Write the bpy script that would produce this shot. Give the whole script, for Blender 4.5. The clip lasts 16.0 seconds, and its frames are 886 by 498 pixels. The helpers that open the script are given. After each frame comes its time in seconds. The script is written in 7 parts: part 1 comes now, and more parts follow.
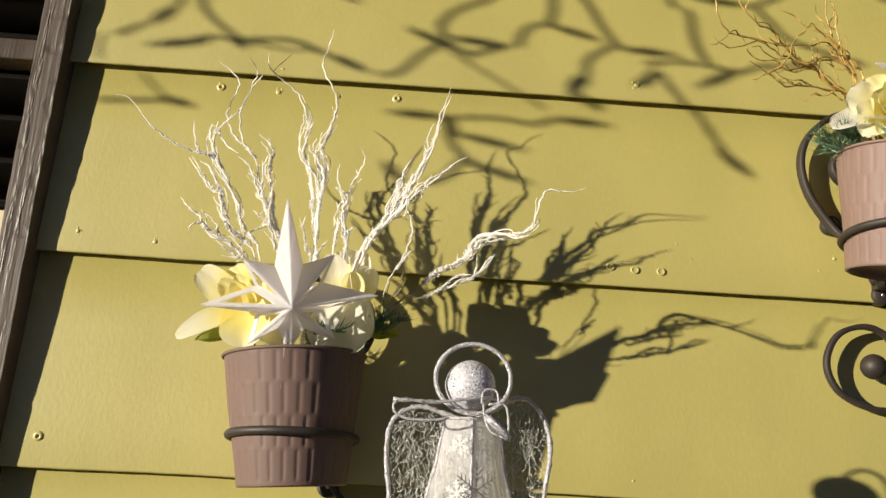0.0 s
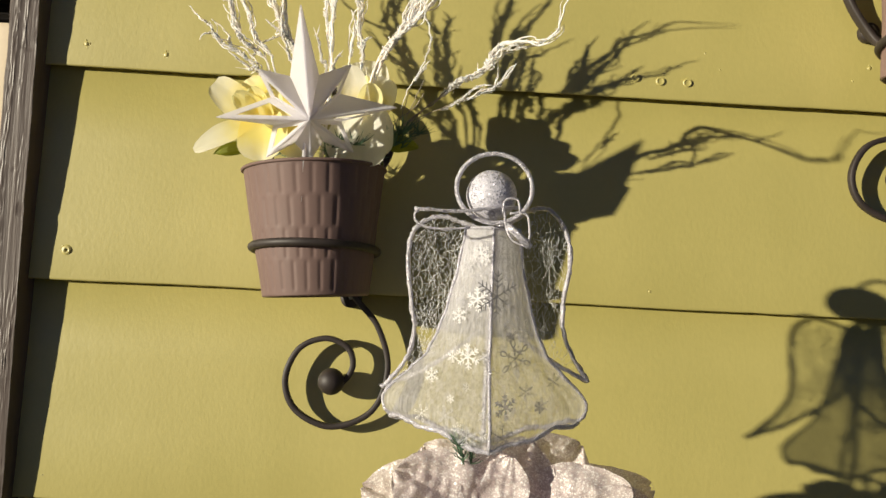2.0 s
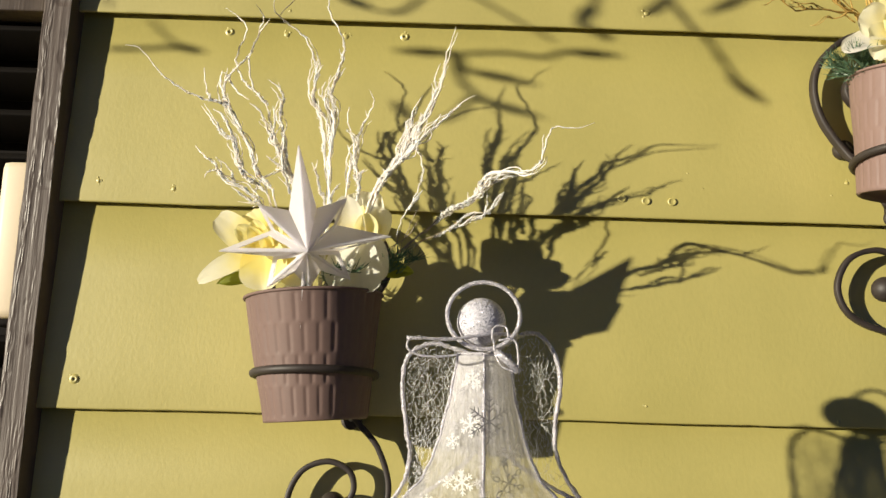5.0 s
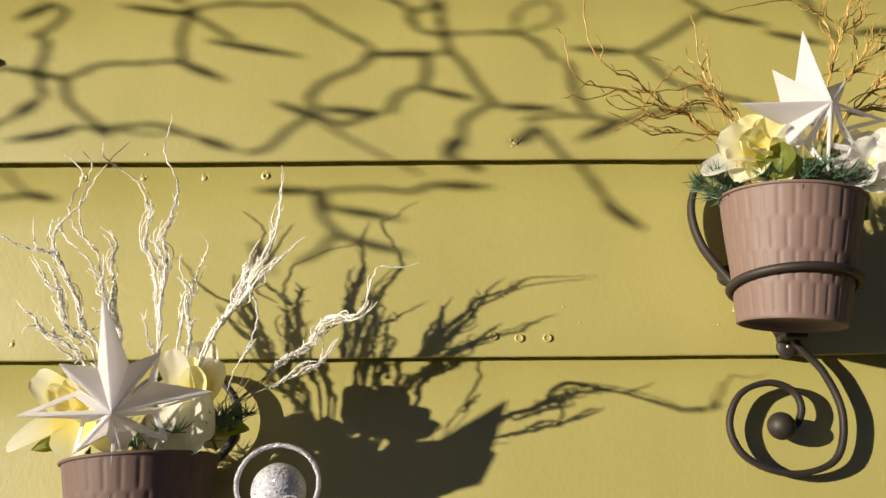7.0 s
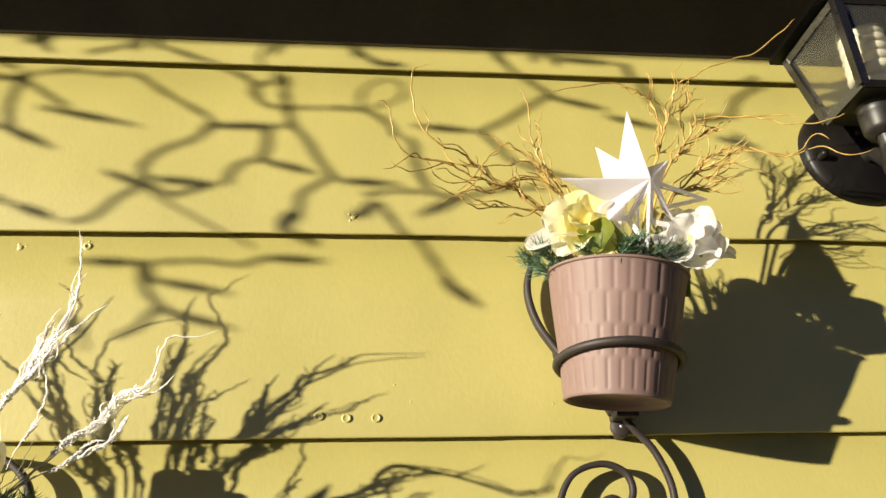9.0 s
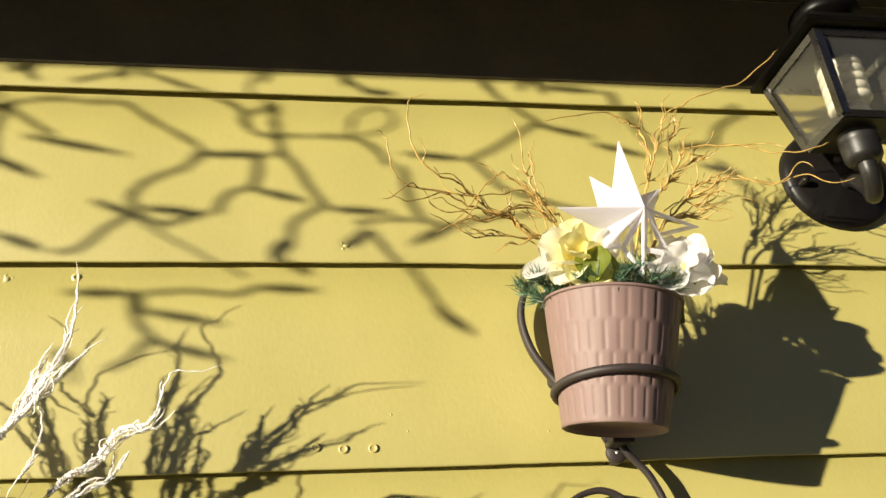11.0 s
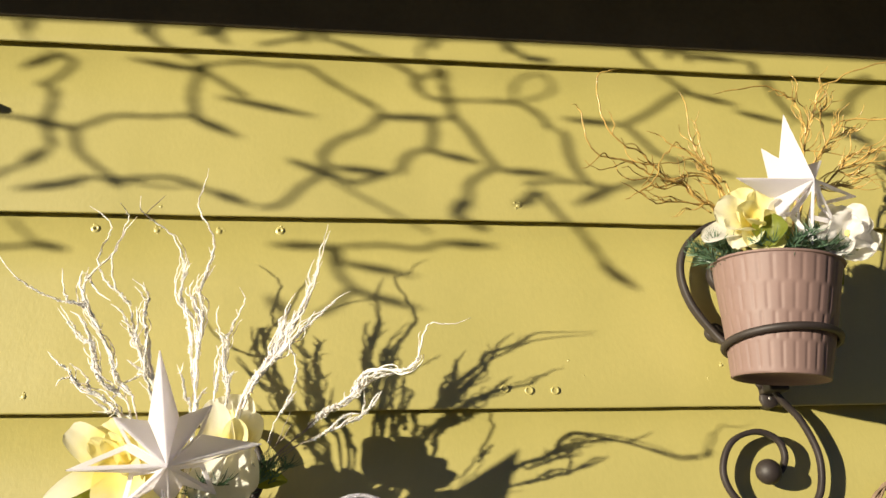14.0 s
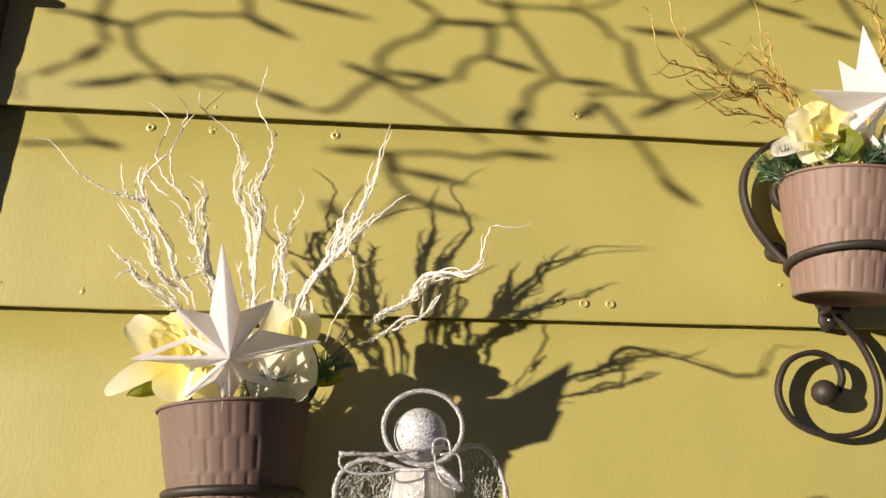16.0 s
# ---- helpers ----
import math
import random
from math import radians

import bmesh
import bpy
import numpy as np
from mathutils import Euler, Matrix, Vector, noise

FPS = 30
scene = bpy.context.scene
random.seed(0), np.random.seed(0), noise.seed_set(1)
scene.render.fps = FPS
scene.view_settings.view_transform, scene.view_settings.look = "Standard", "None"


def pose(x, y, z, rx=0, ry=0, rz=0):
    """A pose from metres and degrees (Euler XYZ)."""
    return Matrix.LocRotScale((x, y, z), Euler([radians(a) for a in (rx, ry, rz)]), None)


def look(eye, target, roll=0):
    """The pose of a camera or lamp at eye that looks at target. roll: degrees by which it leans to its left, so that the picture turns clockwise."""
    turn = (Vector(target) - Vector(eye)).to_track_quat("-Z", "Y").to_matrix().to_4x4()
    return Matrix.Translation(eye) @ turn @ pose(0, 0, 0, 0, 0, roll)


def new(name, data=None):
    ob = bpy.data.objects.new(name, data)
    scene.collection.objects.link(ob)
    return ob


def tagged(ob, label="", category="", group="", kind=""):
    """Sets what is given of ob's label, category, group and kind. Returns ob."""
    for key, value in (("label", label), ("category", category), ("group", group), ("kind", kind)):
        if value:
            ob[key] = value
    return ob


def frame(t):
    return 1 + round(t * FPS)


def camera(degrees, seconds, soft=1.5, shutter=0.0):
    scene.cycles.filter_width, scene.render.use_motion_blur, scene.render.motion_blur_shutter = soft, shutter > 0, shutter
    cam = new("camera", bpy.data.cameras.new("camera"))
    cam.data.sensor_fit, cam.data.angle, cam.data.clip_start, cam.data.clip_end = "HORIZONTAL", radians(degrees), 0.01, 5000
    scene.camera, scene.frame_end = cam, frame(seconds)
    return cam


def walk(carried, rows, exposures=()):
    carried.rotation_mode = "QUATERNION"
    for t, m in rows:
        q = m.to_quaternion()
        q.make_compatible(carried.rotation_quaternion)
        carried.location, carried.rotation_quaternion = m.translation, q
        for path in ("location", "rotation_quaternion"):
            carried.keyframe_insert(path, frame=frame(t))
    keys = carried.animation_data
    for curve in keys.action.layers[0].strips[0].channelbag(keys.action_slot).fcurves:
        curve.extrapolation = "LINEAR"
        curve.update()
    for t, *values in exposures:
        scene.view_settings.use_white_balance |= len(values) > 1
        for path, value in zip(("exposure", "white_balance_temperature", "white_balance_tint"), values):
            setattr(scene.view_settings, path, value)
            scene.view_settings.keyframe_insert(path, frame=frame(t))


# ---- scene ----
cam = camera(55.5, 16.0)
PATH = [
    (0, (0.802, -0.764, 1.581), (0.886, 1.166, 2.1), 3.0),
    (0.5, (0.798, -0.76, 1.576), (0.867, 1.205, 1.947), 3.1),
    (1, (0.8, -0.746, 1.572), (0.86, 1.24, 1.798), 2.7),
    (1.5, (0.801, -0.746, 1.571), (0.869, 1.247, 1.72), 2.6),
    (2, (0.8, -0.755, 1.572), (0.869, 1.241, 1.683), 2.8),
    (2.5, (0.797, -0.756, 1.569), (0.858, 1.243, 1.596), 3.4),
    (3, (0.796, -0.76, 1.57), (0.838, 1.238, 1.647), 3.4),
    (3.5, (0.796, -0.77, 1.572), (0.825, 1.217, 1.797), 2.8),
    (4, (0.793, -0.78, 1.574), (0.846, 1.196, 1.882), 2.6),
    (4.2, (0.789, -0.784, 1.584), (0.866, 1.191, 1.893), 2.3),
    (6.3, (0.876, -0.744, 1.59), (0.825, 1.186, 2.113), -0.1),
    (6.5, (0.884, -0.737, 1.595), (0.86, 1.184, 2.15), -0.6),
    (7, (0.942, -0.735, 1.613), (0.963, 1.159, 2.255), -0.6),
    (7.5, (0.984, -0.729, 1.612), (1.076, 1.139, 2.322), -0.4),
    (8, (1.002, -0.718, 1.607), (1.151, 1.134, 2.347), -0.9),
    (8.5, (1.013, -0.711, 1.604), (1.206, 1.114, 2.399), -1.5),
    (9, (1.024, -0.712, 1.603), (1.228, 1.089, 2.449), -2.1),
    (11.5, (0.972, -0.716, 1.611), (1.283, 1.051, 2.495), -3.7),
    (12, (0.937, -0.727, 1.611), (1.273, 1.047, 2.472), -3.5),
    (12.5, (0.896, -0.737, 1.612), (1.265, 1.047, 2.438), -3.6),
    (13, (0.863, -0.757, 1.614), (1.233, 1.041, 2.408), -3.4),
    (13.5, (0.838, -0.77, 1.609), (1.172, 1.043, 2.386), -3.0),
    (14, (0.827, -0.766, 1.61), (1.101, 1.07, 2.353), -2.3),
    (14.5, (0.813, -0.758, 1.606), (1.012, 1.103, 2.311), -1.3),
    (15, (0.812, -0.759, 1.608), (0.989, 1.122, 2.266), -0.8),
    (15.5, (0.811, -0.759, 1.605), (1.003, 1.133, 2.223), -0.3),
    (16, (0.804, -0.744, 1.593), (1.013, 1.154, 2.188), 0.1),
]
EXPOSURES = [(0, 0.28, 6500, 10), (2.5, 0.15, 6500, 10), (3.3, 0.19, 6500, 10), (4, 0.34, 6500, 10), (7, 0.25, 6500, 10), (8, 0.54, 6500, 10), (9, 0.76, 6500, 10), (11.5, 0.78, 6500, 10), (12.5, 0.78, 6500, 10), (13.5, 0.67, 6560, 10.5), (14.5, 0.53, 6660, 11.5), (15.5, 0.45, 6720, 12), (16, 0.4, 6780, 12.7)]
SUN, SKY = 6.0, 0.0205
walk(cam, [(t, look(eye, target, roll)) for t, eye, target, roll in PATH], EXPOSURES)

# ---- world, sun and exposure ----
SUN_WAY = Vector((1.7, 1.0, -0.27)).normalized()      # the way the sunlight travels
world = bpy.data.worlds.new("world")
scene.world = world
world.use_nodes = True
sky = world.node_tree.nodes.new("ShaderNodeTexSky")
sky.sky_type = "NISHITA"
sky.sun_disc = False
sky.sun_elevation = radians(11.0)
sky.sun_rotation = radians(239.5)
sky.dust_density = 0.1
sky.ozone_density = 5.0
cool = world.node_tree.nodes.new("ShaderNodeMix")
cool.data_type, cool.blend_type = "RGBA", "MULTIPLY"
cool.inputs["Factor"].default_value = 1.0
cool.inputs["B"].default_value = (0.85, 0.95, 1.42, 1)
world.node_tree.links.new(sky.outputs["Color"], cool.inputs["A"])
world.node_tree.links.new(cool.outputs["Result"], world.node_tree.nodes["Background"].inputs["Color"])
world.node_tree.nodes["Background"].inputs["Strength"].default_value = SKY
sun = new("sun", bpy.data.lights.new("sun", "SUN"))
sun.data.energy = SUN
sun.data.angle = radians(0.7)
sun.data.color = (1.0, 0.91, 0.715)
sun.matrix_world = look(Vector((0.9, -0.1, 1.8)) - SUN_WAY * 8.0, (0.9, -0.1, 1.8))

# ---- materials ----
def material(name, color, rough=0.6, metal=0.0, vary=0.15, scale=30.0, fine=300.0, bump=0.2, depth=0.001,
             spec=0.5, stretch=(1, 1, 1), tint=None, piece=0.0):
    """A painted, stone-like or plant surface: two scales of colour variation, gloss variation and relief."""
    m = bpy.data.materials.new(name)
    m.use_nodes = True
    t = m.node_tree
    b = t.nodes["Principled BSDF"]
    co = t.nodes.new("ShaderNodeTexCoord")
    mp = t.nodes.new("ShaderNodeMapping")
    mp.inputs["Scale"].default_value = stretch
    t.links.new(co.outputs["Object"], mp.inputs["Vector"])
    n1, n2 = t.nodes.new("ShaderNodeTexNoise"), t.nodes.new("ShaderNodeTexNoise")
    n1.inputs["Scale"].default_value, n2.inputs["Scale"].default_value = scale, fine
    n1.inputs["Detail"].default_value, n2.inputs["Detail"].default_value = 4, 6
    for n in (n1, n2):
        t.links.new(mp.outputs["Vector"], n.inputs["Vector"])
    add = t.nodes.new("ShaderNodeMath")
    add.operation = "MULTIPLY_ADD"
    t.links.new(n2.outputs["Fac"], add.inputs[0])
    add.inputs[1].default_value = 0.5
    t.links.new(n1.outputs["Fac"], add.inputs[2])
    last = add.outputs[0]
    if piece:
        info = t.nodes.new("ShaderNodeObjectInfo")
        pa = t.nodes.new("ShaderNodeMath")
        pa.operation = "MULTIPLY_ADD"
        t.links.new(info.outputs["Random"], pa.inputs[0])
        pa.inputs[1].default_value = piece
        t.links.new(last, pa.inputs[2])
        last = pa.outputs[0]
    ramp = t.nodes.new("ShaderNodeValToRGB")
    dark = [c * (1 - vary) for c in (tint or color)]
    light = [min(1, c * (1 + vary)) for c in color]
    ramp.color_ramp.elements[0].position, ramp.color_ramp.elements[1].position = 0.45, 1.05
    ramp.color_ramp.elements[0].color, ramp.color_ramp.elements[1].color = (*dark, 1), (*light, 1)
    t.links.new(last, ramp.inputs["Fac"])
    t.links.new(ramp.outputs["Color"], b.inputs["Base Color"])
    rr = t.nodes.new("ShaderNodeMapRange")
    rr.inputs["To Min"].default_value, rr.inputs["To Max"].default_value = max(0.02, rough - 0.1), min(1, rough + 0.1)
    t.links.new(n1.outputs["Fac"], rr.inputs["Value"])
    t.links.new(rr.outputs["Result"], b.inputs["Roughness"])
    b.inputs["Metallic"].default_value = metal
    b.inputs["Specular IOR Level"].default_value = spec
    if bump:
        bp = t.nodes.new("ShaderNodeBump")
        bp.inputs["Strength"].default_value, bp.inputs["Distance"].default_value = bump, depth
        t.links.new(last, bp.inputs["Height"])
        t.links.new(bp.outputs["Normal"], b.inputs["Normal"])
    return m


def thin(m, amount, color):
    """Lets some light through a thin sheet: paper, petals, cloth."""
    t = m.node_tree
    out, b = t.nodes["Material Output"], t.nodes["Principled BSDF"]
    tr, mix = t.nodes.new("ShaderNodeBsdfTranslucent"), t.nodes.new("ShaderNodeMixShader")
    tr.inputs["Color"].default_value = (*color, 1)
    mix.inputs["Fac"].default_value = amount
    t.links.new(b.outputs[0], mix.inputs[1])
    t.links.new(tr.outputs[0], mix.inputs[2])
    t.links.new(mix.outputs[0], out.inputs["Surface"])
    return m


def dyed(m, heart, near, far):
    """Dye that runs out from the middle of a blossom: the heart's colour fades into the petal's own."""
    t = m.node_tree
    b = t.nodes["Principled BSDF"]
    own = b.inputs["Base Color"].links[0].from_socket
    co, ln = t.nodes.new("ShaderNodeTexCoord"), t.nodes.new("ShaderNodeVectorMath")
    ln.operation = "LENGTH"
    nz, ad = t.nodes.new("ShaderNodeTexNoise"), t.nodes.new("ShaderNodeMath")
    nz.inputs["Scale"].default_value = 120
    ad.operation = "MULTIPLY_ADD"
    ad.inputs[1].default_value = 0.012
    mr, mix = t.nodes.new("ShaderNodeMapRange"), t.nodes.new("ShaderNodeMix")
    mr.interpolation_type = "SMOOTHSTEP"
    mr.inputs["From Min"].default_value, mr.inputs["From Max"].default_value = near + 0.006, far + 0.006
    mix.data_type = "RGBA"
    mix.inputs["A"].default_value = (*heart, 1)
    t.links.new(co.outputs["Object"], ln.inputs[0])
    t.links.new(co.outputs["Object"], nz.inputs["Vector"])
    t.links.new(nz.outputs["Fac"], ad.inputs[0])
    t.links.new(ln.outputs["Value"], ad.inputs[2])
    t.links.new(ad.outputs[0], mr.inputs["Value"])
    t.links.new(mr.outputs["Result"], mix.inputs["Factor"])
    t.links.new(own, mix.inputs["B"])
    t.links.new(mix.outputs["Result"], b.inputs["Base Color"])
    for n in t.nodes:
        if n.type == "BSDF_TRANSLUCENT":
            t.links.new(mix.outputs["Result"], n.inputs["Color"])
    return m


def flaked(m, bare, scale, share):
    """Thin flakes where paint has gone and pale wood shows."""
    t = m.node_tree
    b = t.nodes["Principled BSDF"]
    own = b.inputs["Base Color"].links[0].from_socket
    co, mp, nz = t.nodes.new("ShaderNodeTexCoord"), t.nodes.new("ShaderNodeMapping"), t.nodes.new("ShaderNodeTexNoise")
    mp.inputs["Scale"].default_value = scale
    nz.inputs["Scale"].default_value, nz.inputs["Detail"].default_value = 1.0, 3
    gt, mix = t.nodes.new("ShaderNodeMapRange"), t.nodes.new("ShaderNodeMix")
    gt.inputs["From Min"].default_value, gt.inputs["From Max"].default_value = share, share + 0.03
    mix.data_type = "RGBA"
    mix.inputs["B"].default_value = (*bare, 1)
    t.links.new(co.outputs["Object"], mp.inputs["Vector"])
    t.links.new(mp.outputs["Vector"], nz.inputs["Vector"])
    t.links.new(nz.outputs["Fac"], gt.inputs["Value"])
    t.links.new(gt.outputs["Result"], mix.inputs["Factor"])
    t.links.new(own, mix.inputs["A"])
    t.links.new(mix.outputs["Result"], b.inputs["Base Color"])
    return m


def specked(m, scale, size):
    """A few dark specks strewn over the cloth."""
    t = m.node_tree
    b = t.nodes["Principled BSDF"]
    own = b.inputs["Base Color"].links[0].from_socket
    co, vo = t.nodes.new("ShaderNodeTexCoord"), t.nodes.new("ShaderNodeTexVoronoi")
    vo.inputs["Scale"].default_value = scale
    sep = t.nodes.new("ShaderNodeSeparateColor")
    lt, gt, mu = t.nodes.new("ShaderNodeMath"), t.nodes.new("ShaderNodeMath"), t.nodes.new("ShaderNodeMath")
    lt.operation, gt.operation, mu.operation = "LESS_THAN", "GREATER_THAN", "MULTIPLY"
    lt.inputs[1].default_value, gt.inputs[1].default_value = size, 0.6
    mix = t.nodes.new("ShaderNodeMix")
    mix.data_type = "RGBA"
    mix.inputs["B"].default_value = (0.05, 0.025, 0.015, 1)
    t.links.new(co.outputs["Object"], vo.inputs["Vector"])
    t.links.new(vo.outputs["Distance"], lt.inputs[0])
    t.links.new(vo.outputs["Color"], sep.inputs["Color"])
    t.links.new(sep.outputs["Red"], gt.inputs[0])
    t.links.new(lt.outputs[0], mu.inputs[0])
    t.links.new(gt.outputs[0], mu.inputs[1])
    t.links.new(mu.outputs[0], mix.inputs["Factor"])
    t.links.new(own, mix.inputs["A"])
    t.links.new(mix.outputs["Result"], b.inputs["Base Color"])
    return m


def glitter(name, color, dark, scale=900.0, share=0.5, rough=0.45, tilt=0.8, glint_color=None):
    """A sprinkled surface: tiny facets, each with its own tone and tilt; some are metallic or painted as bright glints.
    """
    m = material(name, color, rough, 0.0, 0.2, 60, 500, 0.0)
    t = m.node_tree
    b = t.nodes["Principled BSDF"]
    vo = t.nodes.new("ShaderNodeTexVoronoi")
    vo.inputs["Scale"].default_value = scale
    co = t.nodes.new("ShaderNodeTexCoord")
    t.links.new(co.outputs["Object"], vo.inputs["Vector"])
    sep = t.nodes.new("ShaderNodeSeparateColor")
    t.links.new(vo.outputs["Color"], sep.inputs["Color"])
    mix = t.nodes.new("ShaderNodeMix")
    mix.data_type = "RGBA"
    mix.inputs["A"].default_value, mix.inputs["B"].default_value = (*dark, 1), (*color, 1)
    t.links.new(sep.outputs["Red"], mix.inputs["Factor"])
    t.links.new(mix.outputs["Result"], b.inputs["Base Color"])
    gt = t.nodes.new("ShaderNodeMath")
    gt.operation = "GREATER_THAN"
    gt.inputs[1].default_value = 1 - share
    t.links.new(sep.outputs["Green"], gt.inputs[0])
    # glints painted into the base colour: a share of the cells goes near white
    if glint_color:
        lit = t.nodes.new("ShaderNodeMix")
        lit.data_type = "RGBA"
        lit.inputs["B"].default_value = (*glint_color, 1)
        t.links.new(mix.outputs["Result"], lit.inputs["A"])
        t.links.new(gt.outputs[0], lit.inputs["Factor"])
        t.links.new(lit.outputs["Result"], b.inputs["Base Color"])
    else:
        t.links.new(gt.outputs[0], b.inputs["Metallic"])
    geo = t.nodes.new("ShaderNodeNewGeometry")
    off, lean, way = (t.nodes.new("ShaderNodeVectorMath") for _ in range(3))
    off.operation, lean.operation, way.operation = "SUBTRACT", "MULTIPLY_ADD", "NORMALIZE"
    off.inputs[1].default_value = (0.5, 0.5, 0.5)
    lean.inputs[1].default_value = (tilt, tilt, tilt)
    t.links.new(vo.outputs["Color"], off.inputs[0])
    t.links.new(off.outputs[0], lean.inputs[0])
    t.links.new(geo.outputs["Normal"], lean.inputs[2])
    t.links.new(lean.outputs[0], way.inputs[0])
    t.links.new(way.outputs[0], b.inputs["Normal"])
    return m


def sheer(name, color, cover, sheen):
    """Organza: part of the light goes straight through, the rest meets fine glossy threads."""
    m = glitter(name, color, tuple(c * 0.8 for c in color), 1500, 0.08, 0.5)
    t = m.node_tree
    out, b = t.nodes["Material Output"], t.nodes["Principled BSDF"]
    clear, mix = t.nodes.new("ShaderNodeBsdfTransparent"), t.nodes.new("ShaderNodeMixShader")
    tr, m2 = t.nodes.new("ShaderNodeBsdfTranslucent"), t.nodes.new("ShaderNodeMixShader")
    tr.inputs["Color"].default_value = (*color, 1)
    m2.inputs["Fac"].default_value = 0.60
    t.links.new(b.outputs[0], m2.inputs[1])
    t.links.new(tr.outputs[0], m2.inputs[2])
    wv = t.nodes.new("ShaderNodeTexNoise")
    wv.inputs["Scale"].default_value, wv.inputs["Detail"].default_value = 90, 5
    co = t.nodes.new("ShaderNodeTexCoord")
    mp = t.nodes.new("ShaderNodeMapping")
    mp.inputs["Scale"].default_value = (6.0, 6.0, 0.12)
    t.links.new(co.outputs["Object"], mp.inputs["Vector"])
    t.links.new(mp.outputs["Vector"], wv.inputs["Vector"])
    mr = t.nodes.new("ShaderNodeMapRange")
    mr.inputs["From Min"].default_value, mr.inputs["From Max"].default_value = 0.3, 0.7
    mr.inputs["To Min"].default_value, mr.inputs["To Max"].default_value = cover - sheen, cover + sheen
    t.links.new(wv.outputs["Fac"], mr.inputs["Value"])
    sep, gath, tot = t.nodes.new("ShaderNodeSeparateXYZ"), t.nodes.new("ShaderNodeMapRange"), t.nodes.new("ShaderNodeMath")
    gath.inputs["From Min"].default_value, gath.inputs["From Max"].default_value = 0.06, 0.125      # gathered tighter towards the collar
    gath.inputs["To Min"].default_value, gath.inputs["To Max"].default_value = 0.0, 0.48
    tot.operation = "ADD"
    t.links.new(co.outputs["Object"], sep.inputs[0])
    t.links.new(sep.outputs["Z"], gath.inputs["Value"])
    t.links.new(mr.outputs["Result"], tot.inputs[0])
    t.links.new(gath.outputs["Result"], tot.inputs[1])
    t.links.new(tot.outputs[0], mix.inputs["Fac"])
    t.links.new(clear.outputs[0], mix.inputs[1])
    t.links.new(m2.outputs[0], mix.inputs[2])
    t.links.new(mix.outputs[0], out.inputs["Surface"])
    return m


def rippled_glass(name, dust):
    """Patterned lantern glass: light is bent softly through it, with a film of dust in patches."""
    m = bpy.data.materials.new(name)
    m.use_nodes = True
    t = m.node_tree
    b = t.nodes["Principled BSDF"]
    b.inputs["Base Color"].default_value = (0.62, 0.60, 0.52, 1)
    b.inputs["Roughness"].default_value = 0.5
    nz, nf = t.nodes.new("ShaderNodeTexNoise"), t.nodes.new("ShaderNodeTexNoise")
    nz.inputs["Scale"].default_value, nf.inputs["Scale"].default_value = 45, 500
    nz.inputs["Detail"].default_value = 6
    mul = t.nodes.new("ShaderNodeMath")
    mul.operation = "MULTIPLY"
    t.links.new(nz.outputs["Fac"], mul.inputs[0])
    t.links.new(nf.outputs["Fac"], mul.inputs[1])
    mr = t.nodes.new("ShaderNodeMapRange")
    mr.inputs["From Min"].default_value, mr.inputs["From Max"].default_value = 0.12, 0.42
    mr.inputs["To Min"].default_value, mr.inputs["To Max"].default_value = 0.008, 0.012 + dust
    t.links.new(mul.outputs[0], mr.inputs["Value"])
    bp = t.nodes.new("ShaderNodeBump")
    bp.inputs["Strength"].default_value, bp.inputs["Distance"].default_value = 0.05, 0.001
    t.links.new(nf.outputs["Fac"], bp.inputs["Height"])
    bend, face, mix, m2 = t.nodes.new("ShaderNodeBsdfRefraction"), t.nodes.new("ShaderNodeBsdfGlossy"), t.nodes.new("ShaderNodeMixShader"), t.nodes.new("ShaderNodeMixShader")
    bend.inputs["Color"].default_value = (0.90, 0.89, 0.82, 1)
    bend.inputs["IOR"].default_value, bend.inputs["Roughness"].default_value = 1.10, 0.03
    face.inputs["Roughness"].default_value = 0.15
    t.links.new(bp.outputs["Normal"], bend.inputs["Normal"])
    t.links.new(bp.outputs["Normal"], face.inputs["Normal"])
    m2.inputs["Fac"].default_value = 0.05
    t.links.new(bend.outputs[0], m2.inputs[1])
    t.links.new(face.outputs[0], m2.inputs[2])
    t.links.new(mr.outputs["Result"], mix.inputs["Fac"])
    t.links.new(m2.outputs[0], mix.inputs[1])
    t.links.new(b.outputs[0], mix.inputs[2])
    t.links.new(mix.outputs[0], t.nodes["Material Output"].inputs["Surface"])
    return m


OLIVE = material("olive_paint", (0.446, 0.388, 0.125), 0.45, 0, 0.06, 9, 300, 0.27, 0.0012, 1.0, (1, 1, 0.6), (0.441, 0.390, 0.123), 0.08)
gloss = OLIVE.node_tree.nodes["Principled BSDF"]
gloss.inputs["Coat Weight"].default_value, gloss.inputs["Coat Roughness"].default_value = 0.3, 0.42
BROWN = flaked(material("brown_paint", (0.088, 0.067, 0.058), 0.45, 0, 0.25, 40, 260, 0.35, 0.0016, 0.5, (3.0, 3.0, 0.12)), (0.36, 0.32, 0.29), (700, 700, 40), 0.77)
SOFFIT = material("soffit_paint", (0.130, 0.100, 0.050), 0.7, 0, 0.2, 12, 150, 0.2)
CONCRETE = material("concrete", (0.085, 0.08, 0.078), 0.9, 0, 0.2, 3, 60, 0.5, 0.003)
ROOFING = material("roofing", (0.09, 0.08, 0.075), 0.95, 0, 0.3, 10, 120, 0.5, 0.003)
IRON = material("wrought_iron", (0.026, 0.019, 0.017), 0.58, 0.0, 0.3, 60, 500, 0.3, 0.0004, 0.5)
ENAMEL = material("mauve_enamel", (0.190, 0.122, 0.108), 0.60, 0.0, 0.07, 25, 260, 0.15, 0.0004, 0.5)
